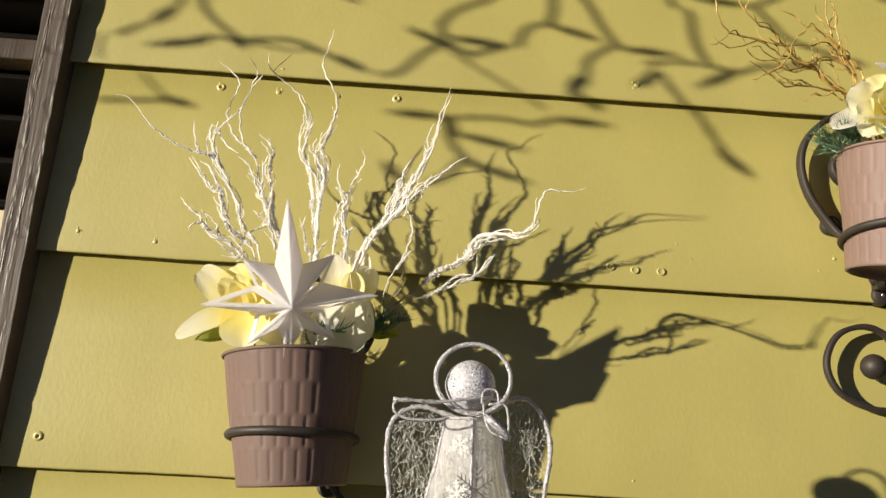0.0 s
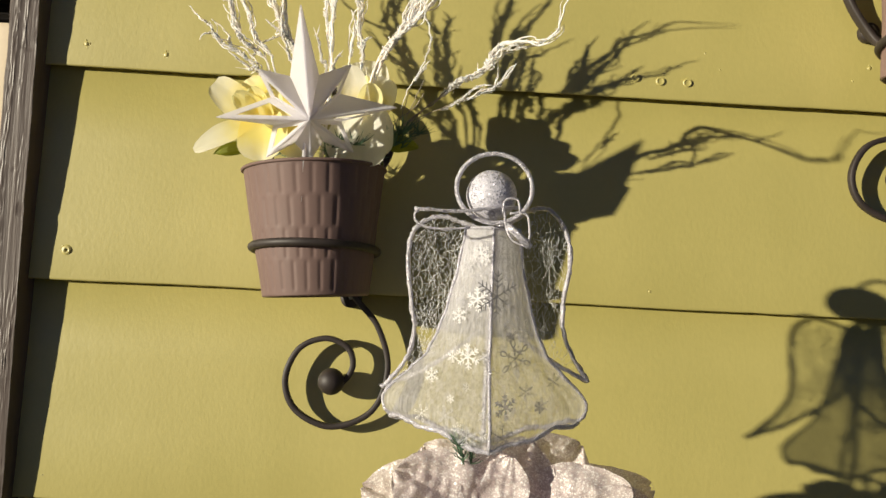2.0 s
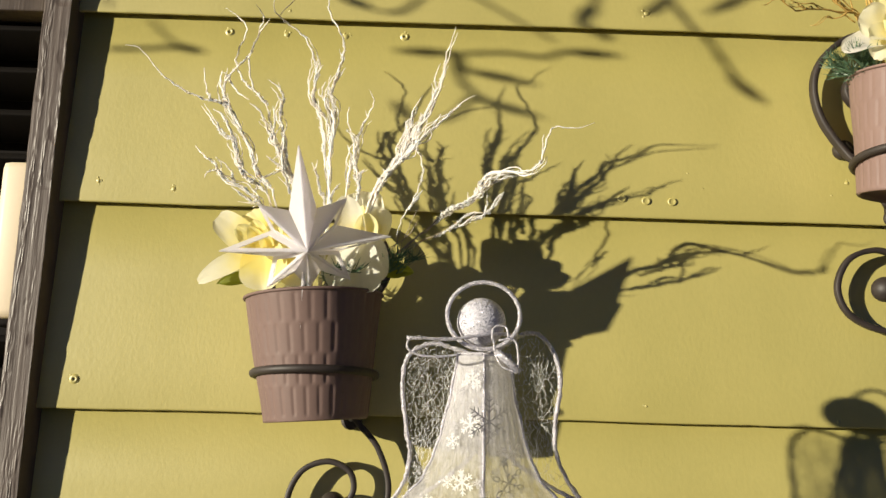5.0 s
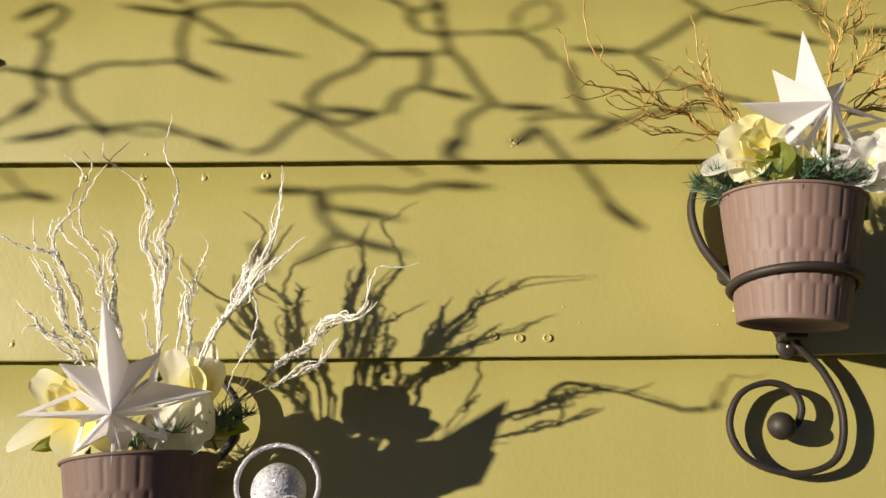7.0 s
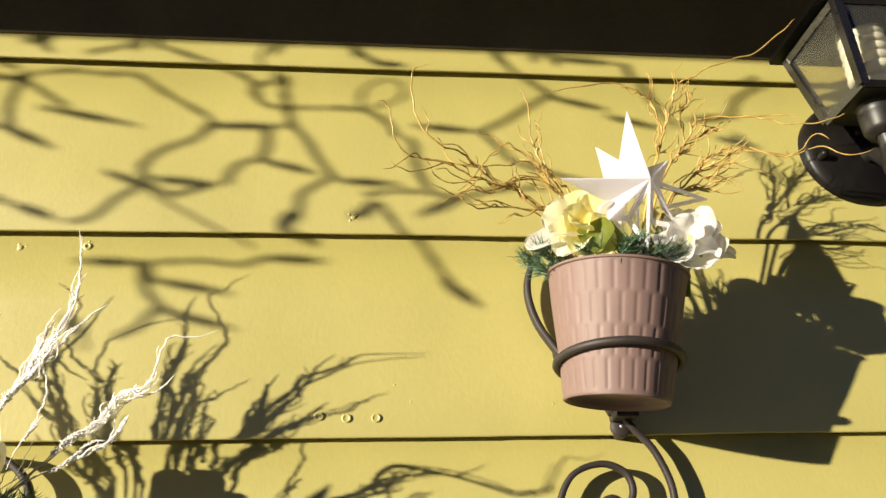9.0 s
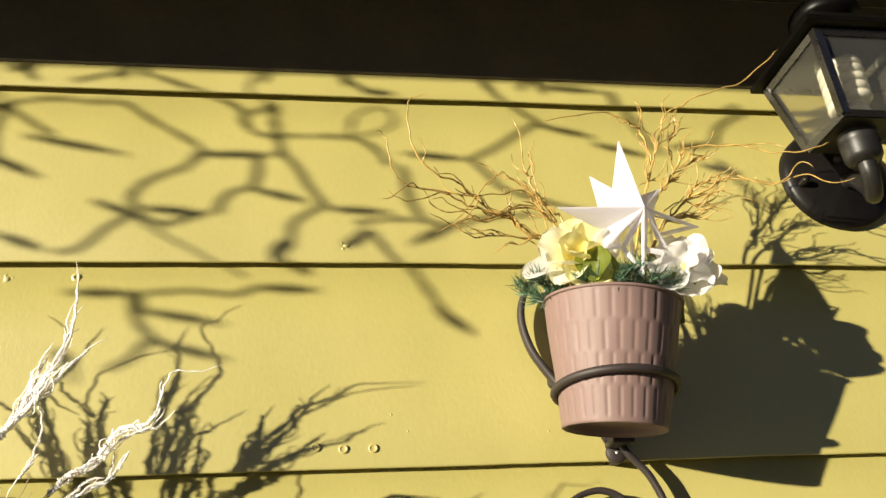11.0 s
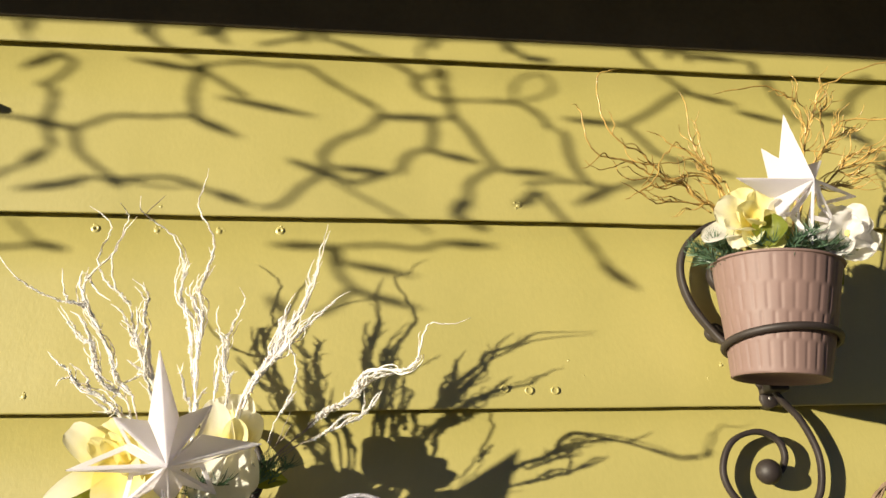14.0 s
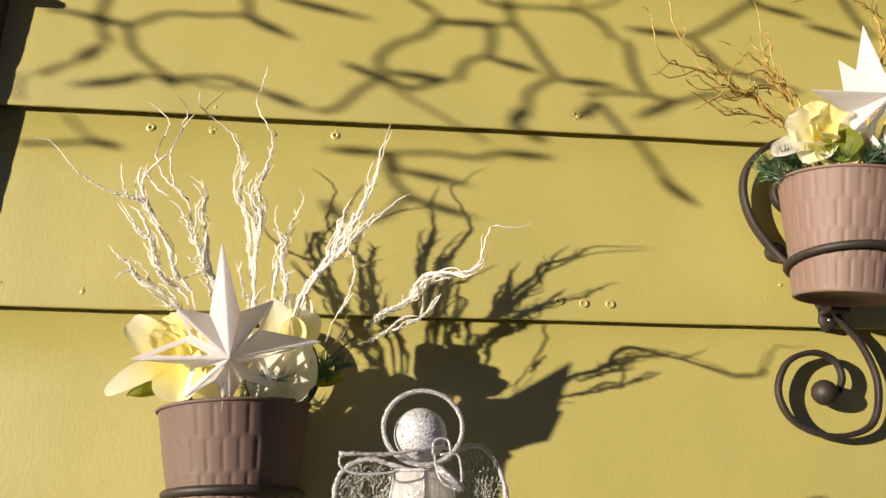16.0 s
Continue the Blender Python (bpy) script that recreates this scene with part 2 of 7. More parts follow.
BROWN_ENAMEL = material("brown_enamel", (0.158, 0.104, 0.092), 0.60, 0.0, 0.07, 25, 260, 0.15, 0.0004, 0.3)
PAPER = thin(material("white_card", (0.85, 0.84, 0.87), 0.6, 0, 0.03, 60, 900, 0.5, 0.0004), 0.62, (0.98, 0.96, 1.0))
PETAL = dyed(thin(material("cream_petal", (0.90, 0.87, 0.70), 0.6, 0, 0.04, 40, 300, 0.25, 0.0005), 0.46, (0.95, 0.90, 0.66)), (0.92, 0.80, 0.24), 0.018, 0.052)
PETAL_C = dyed(thin(material("pale_petal", (0.92, 0.90, 0.80), 0.6, 0, 0.04, 40, 300, 0.25, 0.0005), 0.56, (0.96, 0.93, 0.76)), (0.93, 0.83, 0.30), 0.006, 0.028)
PETAL_Y = dyed(thin(material("yellow_petal", (0.90, 0.85, 0.46), 0.6, 0, 0.06, 40, 300, 0.25, 0.0005), 0.46, (0.95, 0.87, 0.40)), (0.91, 0.81, 0.30), 0.006, 0.026)
PETAL_R = dyed(thin(material("rose_petal", (0.90, 0.87, 0.68), 0.6, 0, 0.05, 40, 300, 0.25, 0.0005), 0.46, (0.95, 0.91, 0.62)), (0.93, 0.85, 0.42), 0.008, 0.034)
PETAL_W = thin(material("white_petal", (0.82, 0.80, 0.77), 0.6, 0, 0.03, 40, 300, 0.25, 0.0005), 0.52, (0.96, 0.94, 0.93))
LEAF = thin(material("green_leaf", (0.17, 0.20, 0.030), 0.45, 0, 0.3, 60, 300, 0.3, 0.0006), 0.45, (0.42, 0.46, 0.04))
NEEDLE = thin(material("pine_needle", (0.085, 0.15, 0.09), 0.4, 0, 0.4, 90, 400, 0.1), 0.2, (0.10, 0.22, 0.12))
FROST = material("frosted_twig", (0.85, 0.79, 0.72), 0.7, 0, 0.03, 140, 900, 0.15, 0.0003, 0.5, (1, 1, 1), (0.85, 0.79, 0.75))
milky = FROST.node_tree.nodes["Principled BSDF"]
milky.inputs["Subsurface Weight"].default_value, milky.inputs["Subsurface Scale"].default_value = 0.9, 0.0030
milky.inputs["Subsurface Radius"].default_value = (1.0, 0.9, 0.8)
TWIG = material("bare_twig", (0.30, 0.25, 0.19), 0.6, 0, 0.3, 120, 900, 0.4, 0.0005)
WILLOW = material("willow_twig", (0.44, 0.285, 0.085), 0.26, 0, 0.55, 90, 900, 0.5, 0.0005)
THREAD = material("white_thread", (0.88, 0.87, 0.87), 0.35, 0, 0.05, 100, 900, 0.0)
SILVER = glitter("silver_glitter", (0.80, 0.79, 0.86), (0.34, 0.33, 0.40), 1500, 0.12)
WIRE = thin(glitter("silver_wire", (0.90, 0.885, 0.925), (0.36, 0.34, 0.40), 1500, 0.30), 0.25, (0.92, 0.90, 0.96))
CHAMPAGNE = thin(specked(glitter("champagne_glitter", (0.80, 0.72, 0.68), (0.42, 0.34, 0.36), 1300, 0.24, 0.25, 0.45, (1.0, 0.98, 0.96)), 40, 0.03), 0.40, (0.90, 0.80, 0.80))
GOLD = material("gold_edge", (0.62, 0.47, 0.22), 0.4, 0.0, 0.2, 200, 900, 0.4, 0.0003)
ORGANZA = sheer("organza", (0.97, 0.96, 1.0), 0.43, 0.16)
BULB_W = material("bulb_white", (0.62, 0.60, 0.55), 0.4, 0, 0.06, 60, 600, 0.1)
FLAKE_W = thin(material("white_print", (0.88, 0.87, 0.88), 0.5, 0, 0.05, 100, 900, 0.1), 0.5, (0.95, 0.94, 0.96))
FLAKE_D = thin(material("grey_print", (0.52, 0.51, 0.54), 0.5, 0.0, 0.1, 100, 900, 0.1), 0.35, (0.5, 0.5, 0.53))
BUD = material("bud", (0.45, 0.42, 0.05), 0.5, 0, 0.2, 200, 900, 0.3, 0.0004)
ROOFBLACK = material("gloss_black", (0.003, 0.0025, 0.0023), 0.38, 0.0, 0.2, 50, 400, 0.06, 0.0004, 0.12)
LAMPBLACK = material("black_enamel", (0.0060, 0.0049, 0.0045), 0.40, 0.0, 0.2, 50, 400, 0.25, 0.0005, 0.25)
GLASS = rippled_glass("lantern_glass", 0.035)
SATIN = material("satin_black", (0.012, 0.0108, 0.010), 0.42, 0.0, 0.3, 60, 400, 0.25, 0.0005, 0.4)
FRAME_GREY = material("dusty_frame", (0.008, 0.007, 0.0065), 0.28, 0.0, 0.3, 60, 400, 0.12, 0.0004, 1.0)
CREAM = material("cream_plastic", (0.72, 0.61, 0.46), 0.5, 0, 0.04, 20, 300, 0.1, 0.0004)
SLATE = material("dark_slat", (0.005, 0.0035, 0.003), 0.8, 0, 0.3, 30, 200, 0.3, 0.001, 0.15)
CABLE = material("green_cable", (0.015, 0.03, 0.015), 0.5, 0, 0.2, 60, 400, 0.1)
VINE = material("vine_wood", (0.20, 0.135, 0.085), 0.6, 0, 0.35, 120, 600, 0.8, 0.001)
STEEL = material("screw_steel", (0.5, 0.48, 0.45), 0.4, 0.9, 0.15, 300, 900, 0.2, 0.0003)

# ---- mesh tools ----
class Geo:
    """A list of vertices and faces that grows, and becomes one mesh."""
    def __init__(self):
        self.v, self.f = [], []

    def add(self, verts, faces):
        k = len(self.v)
        self.v += [tuple(p) for p in verts]
        self.f += [tuple(i + k for i in f) for f in faces]
        return self


def part(name, geo, mat, parent=None, label="", smooth=True):
    me = bpy.data.meshes.new(name)
    me.from_pydata(geo.v, [], geo.f)
    me.validate()
    me.update()
    if smooth:
        me.polygons.foreach_set("use_smooth", [True] * len(me.polygons))
    me.materials.append(mat)
    ob = new(name, me)
    if parent is not None:
        ob.parent = parent
    if label:
        tagged(ob, label)
    return ob


def thing(name, label, category, group="", at=(0, 0, 0), kind=""):
    ob = new(name)
    ob.empty_display_size = 0.02
    ob.location = at
    return tagged(ob, label, category, group, kind)


def smooth_line(points, steps=6):
    """Catmull-Rom through the points."""
    p = [Vector(q) for q in points]
    p = [p[0] * 2 - p[1]] + p + [p[-1] * 2 - p[-2]]
    out = []
    for i in range(1, len(p) - 2):
        a, b, c, d = p[i - 1:i + 3]
        for k in range(steps):
            s = k / steps
            out.append(0.5 * ((2 * b) + (c - a) * s + (2 * a - 5 * b + 4 * c - d) * s * s + (3 * b - a - 3 * c + d) * s ** 3))
    return out + [p[-2]]


def tube(geo, line, radius, sides=6, rough=0.0, rnd=None, closed=False):
    """A tube along the line; radius is a number or a function of 0..1; rough roughens it ring by ring."""
    n = len(line)
    line = [Vector(q) for q in line]
    up = Vector((0.31, 0.22, 0.93))
    verts, faces = [], []
    for i, q in enumerate(line):
        if closed:
            d = (line[(i + 1) % n] - line[i - 1]).normalized()
        else:
            d = (line[min(i + 1, n - 1)] - line[max(i - 1, 0)]).normalized()
        s = d.cross(up)
        if s.length < 1e-3:
            s = d.cross(Vector((1, 0, 0)))
        s.normalize()
        up = s.cross(d).normalized()
        r = radius(i / max(1, n - 1)) if callable(radius) else radius
        for k in range(sides):
            a = 2 * math.pi * k / sides
            rr = r * (1 + (rnd.uniform(-rough, rough) if rough else 0))
            verts.append(q + (s * math.cos(a) + up * math.sin(a)) * rr)
    for i in range(n if closed else n - 1):
        for k in range(sides):
            j = (i + 1) % n
            faces.append((i * sides + k, i * sides + (k + 1) % sides, j * sides + (k + 1) % sides, j * sides + k))
    if not closed:
        faces.append(tuple(range(sides))[::-1])
        faces.append(tuple((n - 1) * sides + k for k in range(sides)))
    return geo.add(verts, faces)


def lathe(geo, profile, segs=48, centre=(0, 0, 0), axis="z", closed=False):
    """Turns a profile of (radius, height) round an axis."""
    verts, faces = [], []
    m = len(profile)
    for r, h in profile:
        for k in range(segs):
            a = 2 * math.pi * k / segs
            q = (r * math.cos(a), r * math.sin(a), h)
            if axis == "y":
                q = (q[0], h, q[1])
            verts.append((q[0] + centre[0], q[1] + centre[1], q[2] + centre[2]))
    for i in range(m if closed else m - 1):
        for k in range(segs):
            j = (i + 1) % m
            faces.append((i * segs + k, i * segs + (k + 1) % segs, j * segs + (k + 1) % segs, j * segs + k))
    return geo.add(verts, faces)


def ball(geo, c, r, segs=16, rings=10, squash=(1, 1, 1)):
    verts, faces = [], []
    for i in range(rings + 1):
        t = math.pi * i / rings
        for k in range(segs):
            a = 2 * math.pi * k / segs
            verts.append((c[0] + squash[0] * r * math.sin(t) * math.cos(a), c[1] + squash[1] * r * math.sin(t) * math.sin(a), c[2] + squash[2] * r * math.cos(t)))
    for i in range(rings):
        for k in range(segs):
            faces.append((i * segs + k, (i + 1) * segs + k, (i + 1) * segs + (k + 1) % segs, i * segs + (k + 1) % segs))
    return geo.add(verts, faces)


def block(geo, lo, hi, bevel=0.0):
    """A box with bevelled edges."""
    bm = bmesh.new()
    bmesh.ops.create_cube(bm, size=1)
    for v in bm.verts:
        v.co = Vector([lo[i] + (v.co[i] + 0.5) * (hi[i] - lo[i]) for i in range(3)])
    if bevel:
        bmesh.ops.bevel(bm, geom=list(bm.edges), offset=bevel, segments=2, affect="EDGES", profile=0.6)
    bm.verts.index_update()
    geo.add([v.co.copy() for v in bm.verts], [[v.index for v in f.verts] for f in bm.faces])
    bm.free()
    return geo


def sheet(geo, fn, nu, nv):
    """A grid surface from fn(u, v) with u, v in 0..1."""
    verts = [fn(i / nu, j / nv) for i in range(nu + 1) for j in range(nv + 1)]
    faces = [(i * (nv + 1) + j, (i + 1) * (nv + 1) + j, (i + 1) * (nv + 1) + j + 1, i * (nv + 1) + j + 1) for i in range(nu) for j in range(nv)]
    return geo.add(verts, faces)


def frame_of(way, face):
    """Axes of a leaf: along, across, and its face's normal."""
    a = Vector(way).normalized()
    n = Vector(face)
    n = (n - a * n.dot(a)).normalized()
    return a, n.cross(a).normalized(), n


def petal(geo, base, way, face, length, width, cup=0.25, curl=0.3, point=0.6, wave=0.0, seed=0, nu=10, nv=8, crease=0.0):
    """A petal or leaf: along way, its hollow side to face; cup bends it across, curl bends its tip back."""
    a, c, n = frame_of(way, face)
    base = Vector(base)
    r = random.Random(seed)
    ph, ph2 = r.uniform(0, 6), r.uniform(0, 6)

    def fn(u, v):
        s = (v - 0.5) * 2
        w = width * 0.5 * (math.sin(math.pi * min(1, u * 0.93 + 0.06)) ** point)
        h = cup * w * s * s - curl * length * (u - 0.35) ** 2 * (1 if u > 0.35 else -0.3)
        h += -crease * width * math.exp(-(s / 0.10) ** 2) + crease * 0.30 * width * math.sin((u * 9 - abs(s) * 1.4) * 2 * math.pi) * (1 - abs(s)) * min(1, abs(s) * 4)
        h += wave * width * math.sin(u * 9 + ph + s * 2) * abs(s) + wave * 0.4 * width * math.sin(v * 14 + ph2) * u
        return base + a * (length * u) + c * (w * s) + n * h
    return sheet(geo, fn, nu, nv)

# ---- ground, eaves ----
g = Geo()
sheet(g, lambda u, v: (-60 + 120 * u, -60 + 120 * v, 0.0), 12, 12)
tagged(part("ground", g, CONCRETE), "pale concrete ground in front of the house", "ground", kind="structure")

g = block(Geo(), (-2.2, -0.415, 2.30), (4.2, 0.0, 2.325))
tagged(part("ceiling", g, SOFFIT, smooth=False), "dark brown soffit under the eaves", "soffit", kind="structure")
g = block(Geo(), (-2.2, -0.44, 2.2838), (4.2, -0.415, 2.44), 0.003)
tagged(part("fascia_trim", g, BROWN, smooth=False), "brown painted fascia board along the eaves", "fascia", kind="structure")
g = block(Geo(), (-2.2, -0.50, 2.44), (4.2, 3.0, 2.50), 0.004)
tagged(part("roof", g, ROOFING, smooth=False), "grey roof edge over the wall", "roof", kind="structure")

# ---- wall of lapped boards ----
# added strip: its dark colour deepens the eave shadow, foot on the shadow line
g = block(Geo(), (-2.2, -0.0050, 2.1695), (4.2, 0.010, 2.2985), 0.002)
tagged(part("eave_shade_trim", g, SOFFIT, smooth=False), "dark brown strip deepening the eave shadow under the soffit", "frieze board", kind="structure")

WINDOW = (-0.42, 0.43, 0.95, 2.068)          # left, right, sill, head of the opening beside the boards
g = Geo()
block(g, (-2.0, 0.012, 0.0), (WINDOW[0], 0.16, 2.30))
block(g, (WINDOW[1], 0.012, 0.0), (4.0, 0.16, 2.30))
block(g, (WINDOW[0], 0.012, 0.0), (WINDOW[1], 0.16, WINDOW[2]))
block(g, (WINDOW[0], 0.012, WINDOW[3]), (WINDOW[1], 0.16, 2.30))
wall = tagged(part("wall_siding", g, OLIVE, smooth=False), "wall of olive green lapped timber siding", "wall", kind="structure")


def board(x0, x1, z0, z1, seed):
    """One lapped board: its foot stands proud, its head slips under the next; edges slightly worn and wavy."""
    r = random.Random(seed)
    n = max(8, int((x1 - x0) * 70))
    full = z1 - z0 > 0.15 or z1 > 2.17
    yb, yt = -0.0038, (0.0048 if full else -0.0015)
    if z1 > 2.17:
        yt = -0.002
    prof = [(0.011, z0 + 0.0095), (yb + 0.0034, z0 + 0.0085), (yb + 0.0028, z0 + 0.0004), (yb + 0.0012, z0), (yb + 0.0003, z0 + 0.0005), (yb, z0 + 0.0016), (yb + (yt - yb) * 0.3, z0 + (z1 - z0) * 0.3),
            (yb + (yt - yb) * 0.65, z0 + (z1 - z0) * 0.65), (yt, z1 + (0.004 if z1 > 2.17 else 0.012)), (0.0115, z1 + (0.004 if z1 > 2.17 else 0.012))]
    verts, faces = [], []
    for i in range(n + 1):
        x = x0 + (x1 - x0) * i / n
        for j, (y, z) in enumerate(prof):
            e = noise.noise(Vector((x * 9, z0 * 7, seed))) * 0.0009 + noise.noise(Vector((x * 60, z0 * 7, seed))) * 0.00035
            verts.append((x, y + (e * 0.5 if 1 <= j <= 7 else 0), z + (e if j <= 5 else 0)))
    m = len(prof)
    for i in range(n):
        for j in range(m - 1):
            faces.append((i * m + j, (i + 1) * m + j, (i + 1) * m + j + 1, i * m + j + 1))
    g = Geo().add(verts, faces)
    g.add(verts[:m], [tuple(range(m))[::-1]])
    g.add(verts[-m:], [tuple(range(m))])
    return g


SEAMS = [1.95 + 0.19 * k for k in range(-10, 3)]
for k, z in enumerate(SEAMS):
    top = min(z + 0.19, 2.176)
    if z > 2.1:
        part("board", board(-1.9, 4.0, z, top, k), OLIVE, wall)
    else:
        part("board", board(0.4635, 4.0, z, top, k), OLIVE, wall)
        part("board", board(-1.9, -0.46, z, top, k + 40), OLIVE, wall)
g = Geo()
verts = [(x, y, z) for x in (-0.46, 0.4634) for y, z in ((0.0115, 2.0770), (0.0018, 2.0770), (0.0048, 2.1520), (0.0115, 2.1520))]
g.add(verts, [(0, 1, 2, 3), (7, 6, 5, 4)] + [(k, k + 4, (k + 1) % 4 + 4, (k + 1) % 4) for k in range(4)])
part("board", g, OLIVE, wall, smooth=False)

# painted-over nail heads and lumps in the paint
NAILS = [(0.61, 1.937), (0.782, 1.938), (0.495, 1.596), (1.014, 1.585), (1.021, 1.968), (0.499, 1.781), (0.57, 1.775), (0.488, 1.4),
         (0.526, 1.389), (0.666, 1.936), (0.724, 1.936), (0.669, 1.958), (1.212, 1.801), (1.196, 1.788), (0.49, 1.963), (1.058, 1.806),
         (1.072, 1.791), (1.19, 1.575), (1.36, 1.963), (0.573, 1.548)]
RINGS = [(0.994, 1.779), (1.017, 1.777), (1.042, 1.777)]
def board_y(z):
    k = (z - 1.95) / 0.19
    return -0.0038 + 0.0086 * (k - math.floor(k))


for i, (x, z) in enumerate(NAILS):
    r = random.Random(i)
    q = 0.0012 if i in (7, 8, 13, 15, 16, 19) else 0.0036 if i in (0, 1, 2, 4, 9, 10) else r.uniform(0.0014, 0.0030)
    g = Geo()
    if i < 3:
        lathe(g, [(0.0001, 0.0002), (q * 0.3, -0.0002), (q * 0.6, -0.0005 - q * 0.34), (q * 0.9, -0.0004 - q * 0.30), (q * 1.5, 0.0003)], 12, (x, board_y(z), z), "y")
    else:
        ball(g, (x, board_y(z) + 0.0002, z), q * 0.9, 9, 6, (1, 0.45, r.uniform(0.7, 1.2)))
    for k in range(9):
        a, d = r.uniform(0, 6.28), r.uniform(0.7, 1.5)
        ball(g, (x + q * d * math.cos(a), board_y(z) + 0.0002, z + q * d * math.sin(a)), q * r.uniform(0.2, 0.5), 7, 4, (1, 0.5, r.uniform(0.6, 1.2)))
    part("nail", g, OLIVE, wall)
for x, z in RINGS:
    g = lathe(Geo(), [(0.0001, -0.0006), (0.0026, -0.0005), (0.0036, -0.0014), (0.0043, 0.0004)], 18, (x, board_y(z), z), "y")
    part("nail", g, OLIVE, wall)

# ---- the other walls of the house ----
tagged(part("wall_back", block(Geo(), (-2.0, 2.74, 0.0), (4.0, 2.90, 2.44)), OLIVE, smooth=False), "plain olive painted back wall of the house", "wall", kind="structure")
tagged(part("wall_west", block(Geo(), (-2.0, 0.162, 0.0), (-1.84, 2.738, 2.44)), OLIVE, smooth=False), "plain olive painted side wall of the house", "wall", kind="structure")
tagged(part("wall_east", block(Geo(), (3.84, 0.162, 0.0), (4.0, 2.738, 2.44)), OLIVE, smooth=False), "plain olive painted end wall of the house", "wall", kind="structure")

# ---- window beside the boards ----
def casing(z0, z1):
    """An upright of weathered timber: a front cut by long grain cracks, chipped edges and a return to the wall."""
    front = [0.4368 + (0.4612 - 0.4368) * i / 24 for i in range(25)]
    prof = [(0.4355, 0.004), (0.4357, -0.0150)] + [(x, -0.0162) for x in front] + [(0.4618, -0.0152), (0.4672, 0.010)]
    m, n = len(prof), 420
    verts, faces = [], []
    for i in range(n + 1):
        z = z0 + (z1 - z0) * i / n
        for j, (x, y) in enumerate(prof):
            worn = max(0.0, min(1.0, 2.2 * noise.noise(Vector(((x - z * 0.012) * 170, 2, z * 7))) + 0.15))
            grain = -abs(noise.noise(Vector(((x - z * 0.012) * 900, 3, z * 45)))) * 0.0011 * worn + noise.noise(Vector((x * 300, 3, z * 9))) * 0.00022
            chip = max(0.0, noise.noise(Vector((x * 60, 8, z * 55))) - 0.42) * 0.0022
            edge = noise.noise(Vector((x * 20, 5, z * 40))) * 0.0008 if j in (1, 2, m - 3, m - 2) else 0.0
            verts.append((x + edge, y + (grain + chip if 1 <= j <= m - 2 else 0), z))
    for i in range(n):
        for j in range(m - 1):
            faces.append((i * m + j, (i + 1) * m + j, (i + 1) * m + j + 1, i * m + j + 1))
    faces += [tuple(range(m)), tuple(n * m + j for j in range(m))[::-1]]
    return Geo().add(verts, faces)


tagged(part("window_trim", casing(1.20, 2.066), BROWN, smooth=False), "weathered brown painted window casing on the wall", "window trim", kind="structure")
tagged(part("window_trim", block(Geo(), (0.4355, -0.0135, 0.93), (0.4670, 0.010, 1.199), 0.001), BROWN, smooth=False), "brown painted foot of the window casing", "window trim", kind="structure")
g = Geo()
verts, faces = [], []
n = 60
for i in range(n + 1):
    x = -0.47 + (0.4685 + 0.47) * i / n
    e = noise.noise(Vector((x * 50, 1, 5))) * 0.0016
    for y, z in ((0.008, 2.066), (-0.026, 2.064), (-0.028 + e, 2.067), (-0.027 + e, 2.071), (-0.02, 2.0745 + e), (0.008, 2.0785)):
        verts.append((x, y, z))
for i in range(n):
    for j in range(5):
        faces.append((i * 6 + j, (i + 1) * 6 + j, (i + 1) * 6 + j + 1, i * 6 + j + 1))
faces += [tuple(range(6)), tuple(n * 6 + j for j in range(6))[::-1]]
g.add(verts, faces)
tagged(part("drip_cap_trim", g, BROWN), "flaking brown drip cap over the window casing", "window trim", kind="structure")
g = Geo()
block(g, (-0.46, -0.0165, 0.93), (-0.43, 0.01, 2.066), 0.002)
block(g, (-0.43, -0.0165, 0.90), (0.4345, 0.01, 0.94), 0.002)
tagged(part("window_frame_trim", g, BROWN), "brown painted casing round the window", "window trim", kind="structure")
shutter = thing("louvre_shutter", "dark brown louvred shutter in the window opening", "shutter", at=(0, 0, 0))
g = block(Geo(), (-0.42, 0.10, 0.95), (0.43, 0.115, 2.068))
part("backing", g, SLATE, shutter, smooth=False)
for k in range(24):
    z = 0.98 + 0.046 * k
    g = Geo()
    block(g, (-0.418, -0.020, -0.004), (0.428, 0.020, 0.004), 0.002)
    s = part("slat", g, SLATE, shutter)
    s.matrix_basis = pose(0, 0.07, z, -32, 0, 0)
g = block(Geo(), (-0.418, 0.030, 1.9643), (0.428, 0.060, 1.9871), 0.002)
part("rail", g, BROWN, shutter, "brown painted cross rail")
handle = thing("window_handle", "cream plastic window handle with rounded ends beside the casing", "handle", at=(0.4, 0.02, 1.65))
g = Geo()
block(g, (-0.003, -0.004, 0.001), (0.034, 0.022, 0.1535), 0.008)
part("grip", g, CREAM, handle)
g = block(Geo(), (0.0, 0.004, -0.006), (0.024, 0.030, 0.006), 0.003)
part("foot", g, SLATE, handle)
g = block(Geo(), (0.006, 0.02, 0.03), (0.016, 0.060, 0.12), 0.003)
part("mount", g, SLATE, handle)

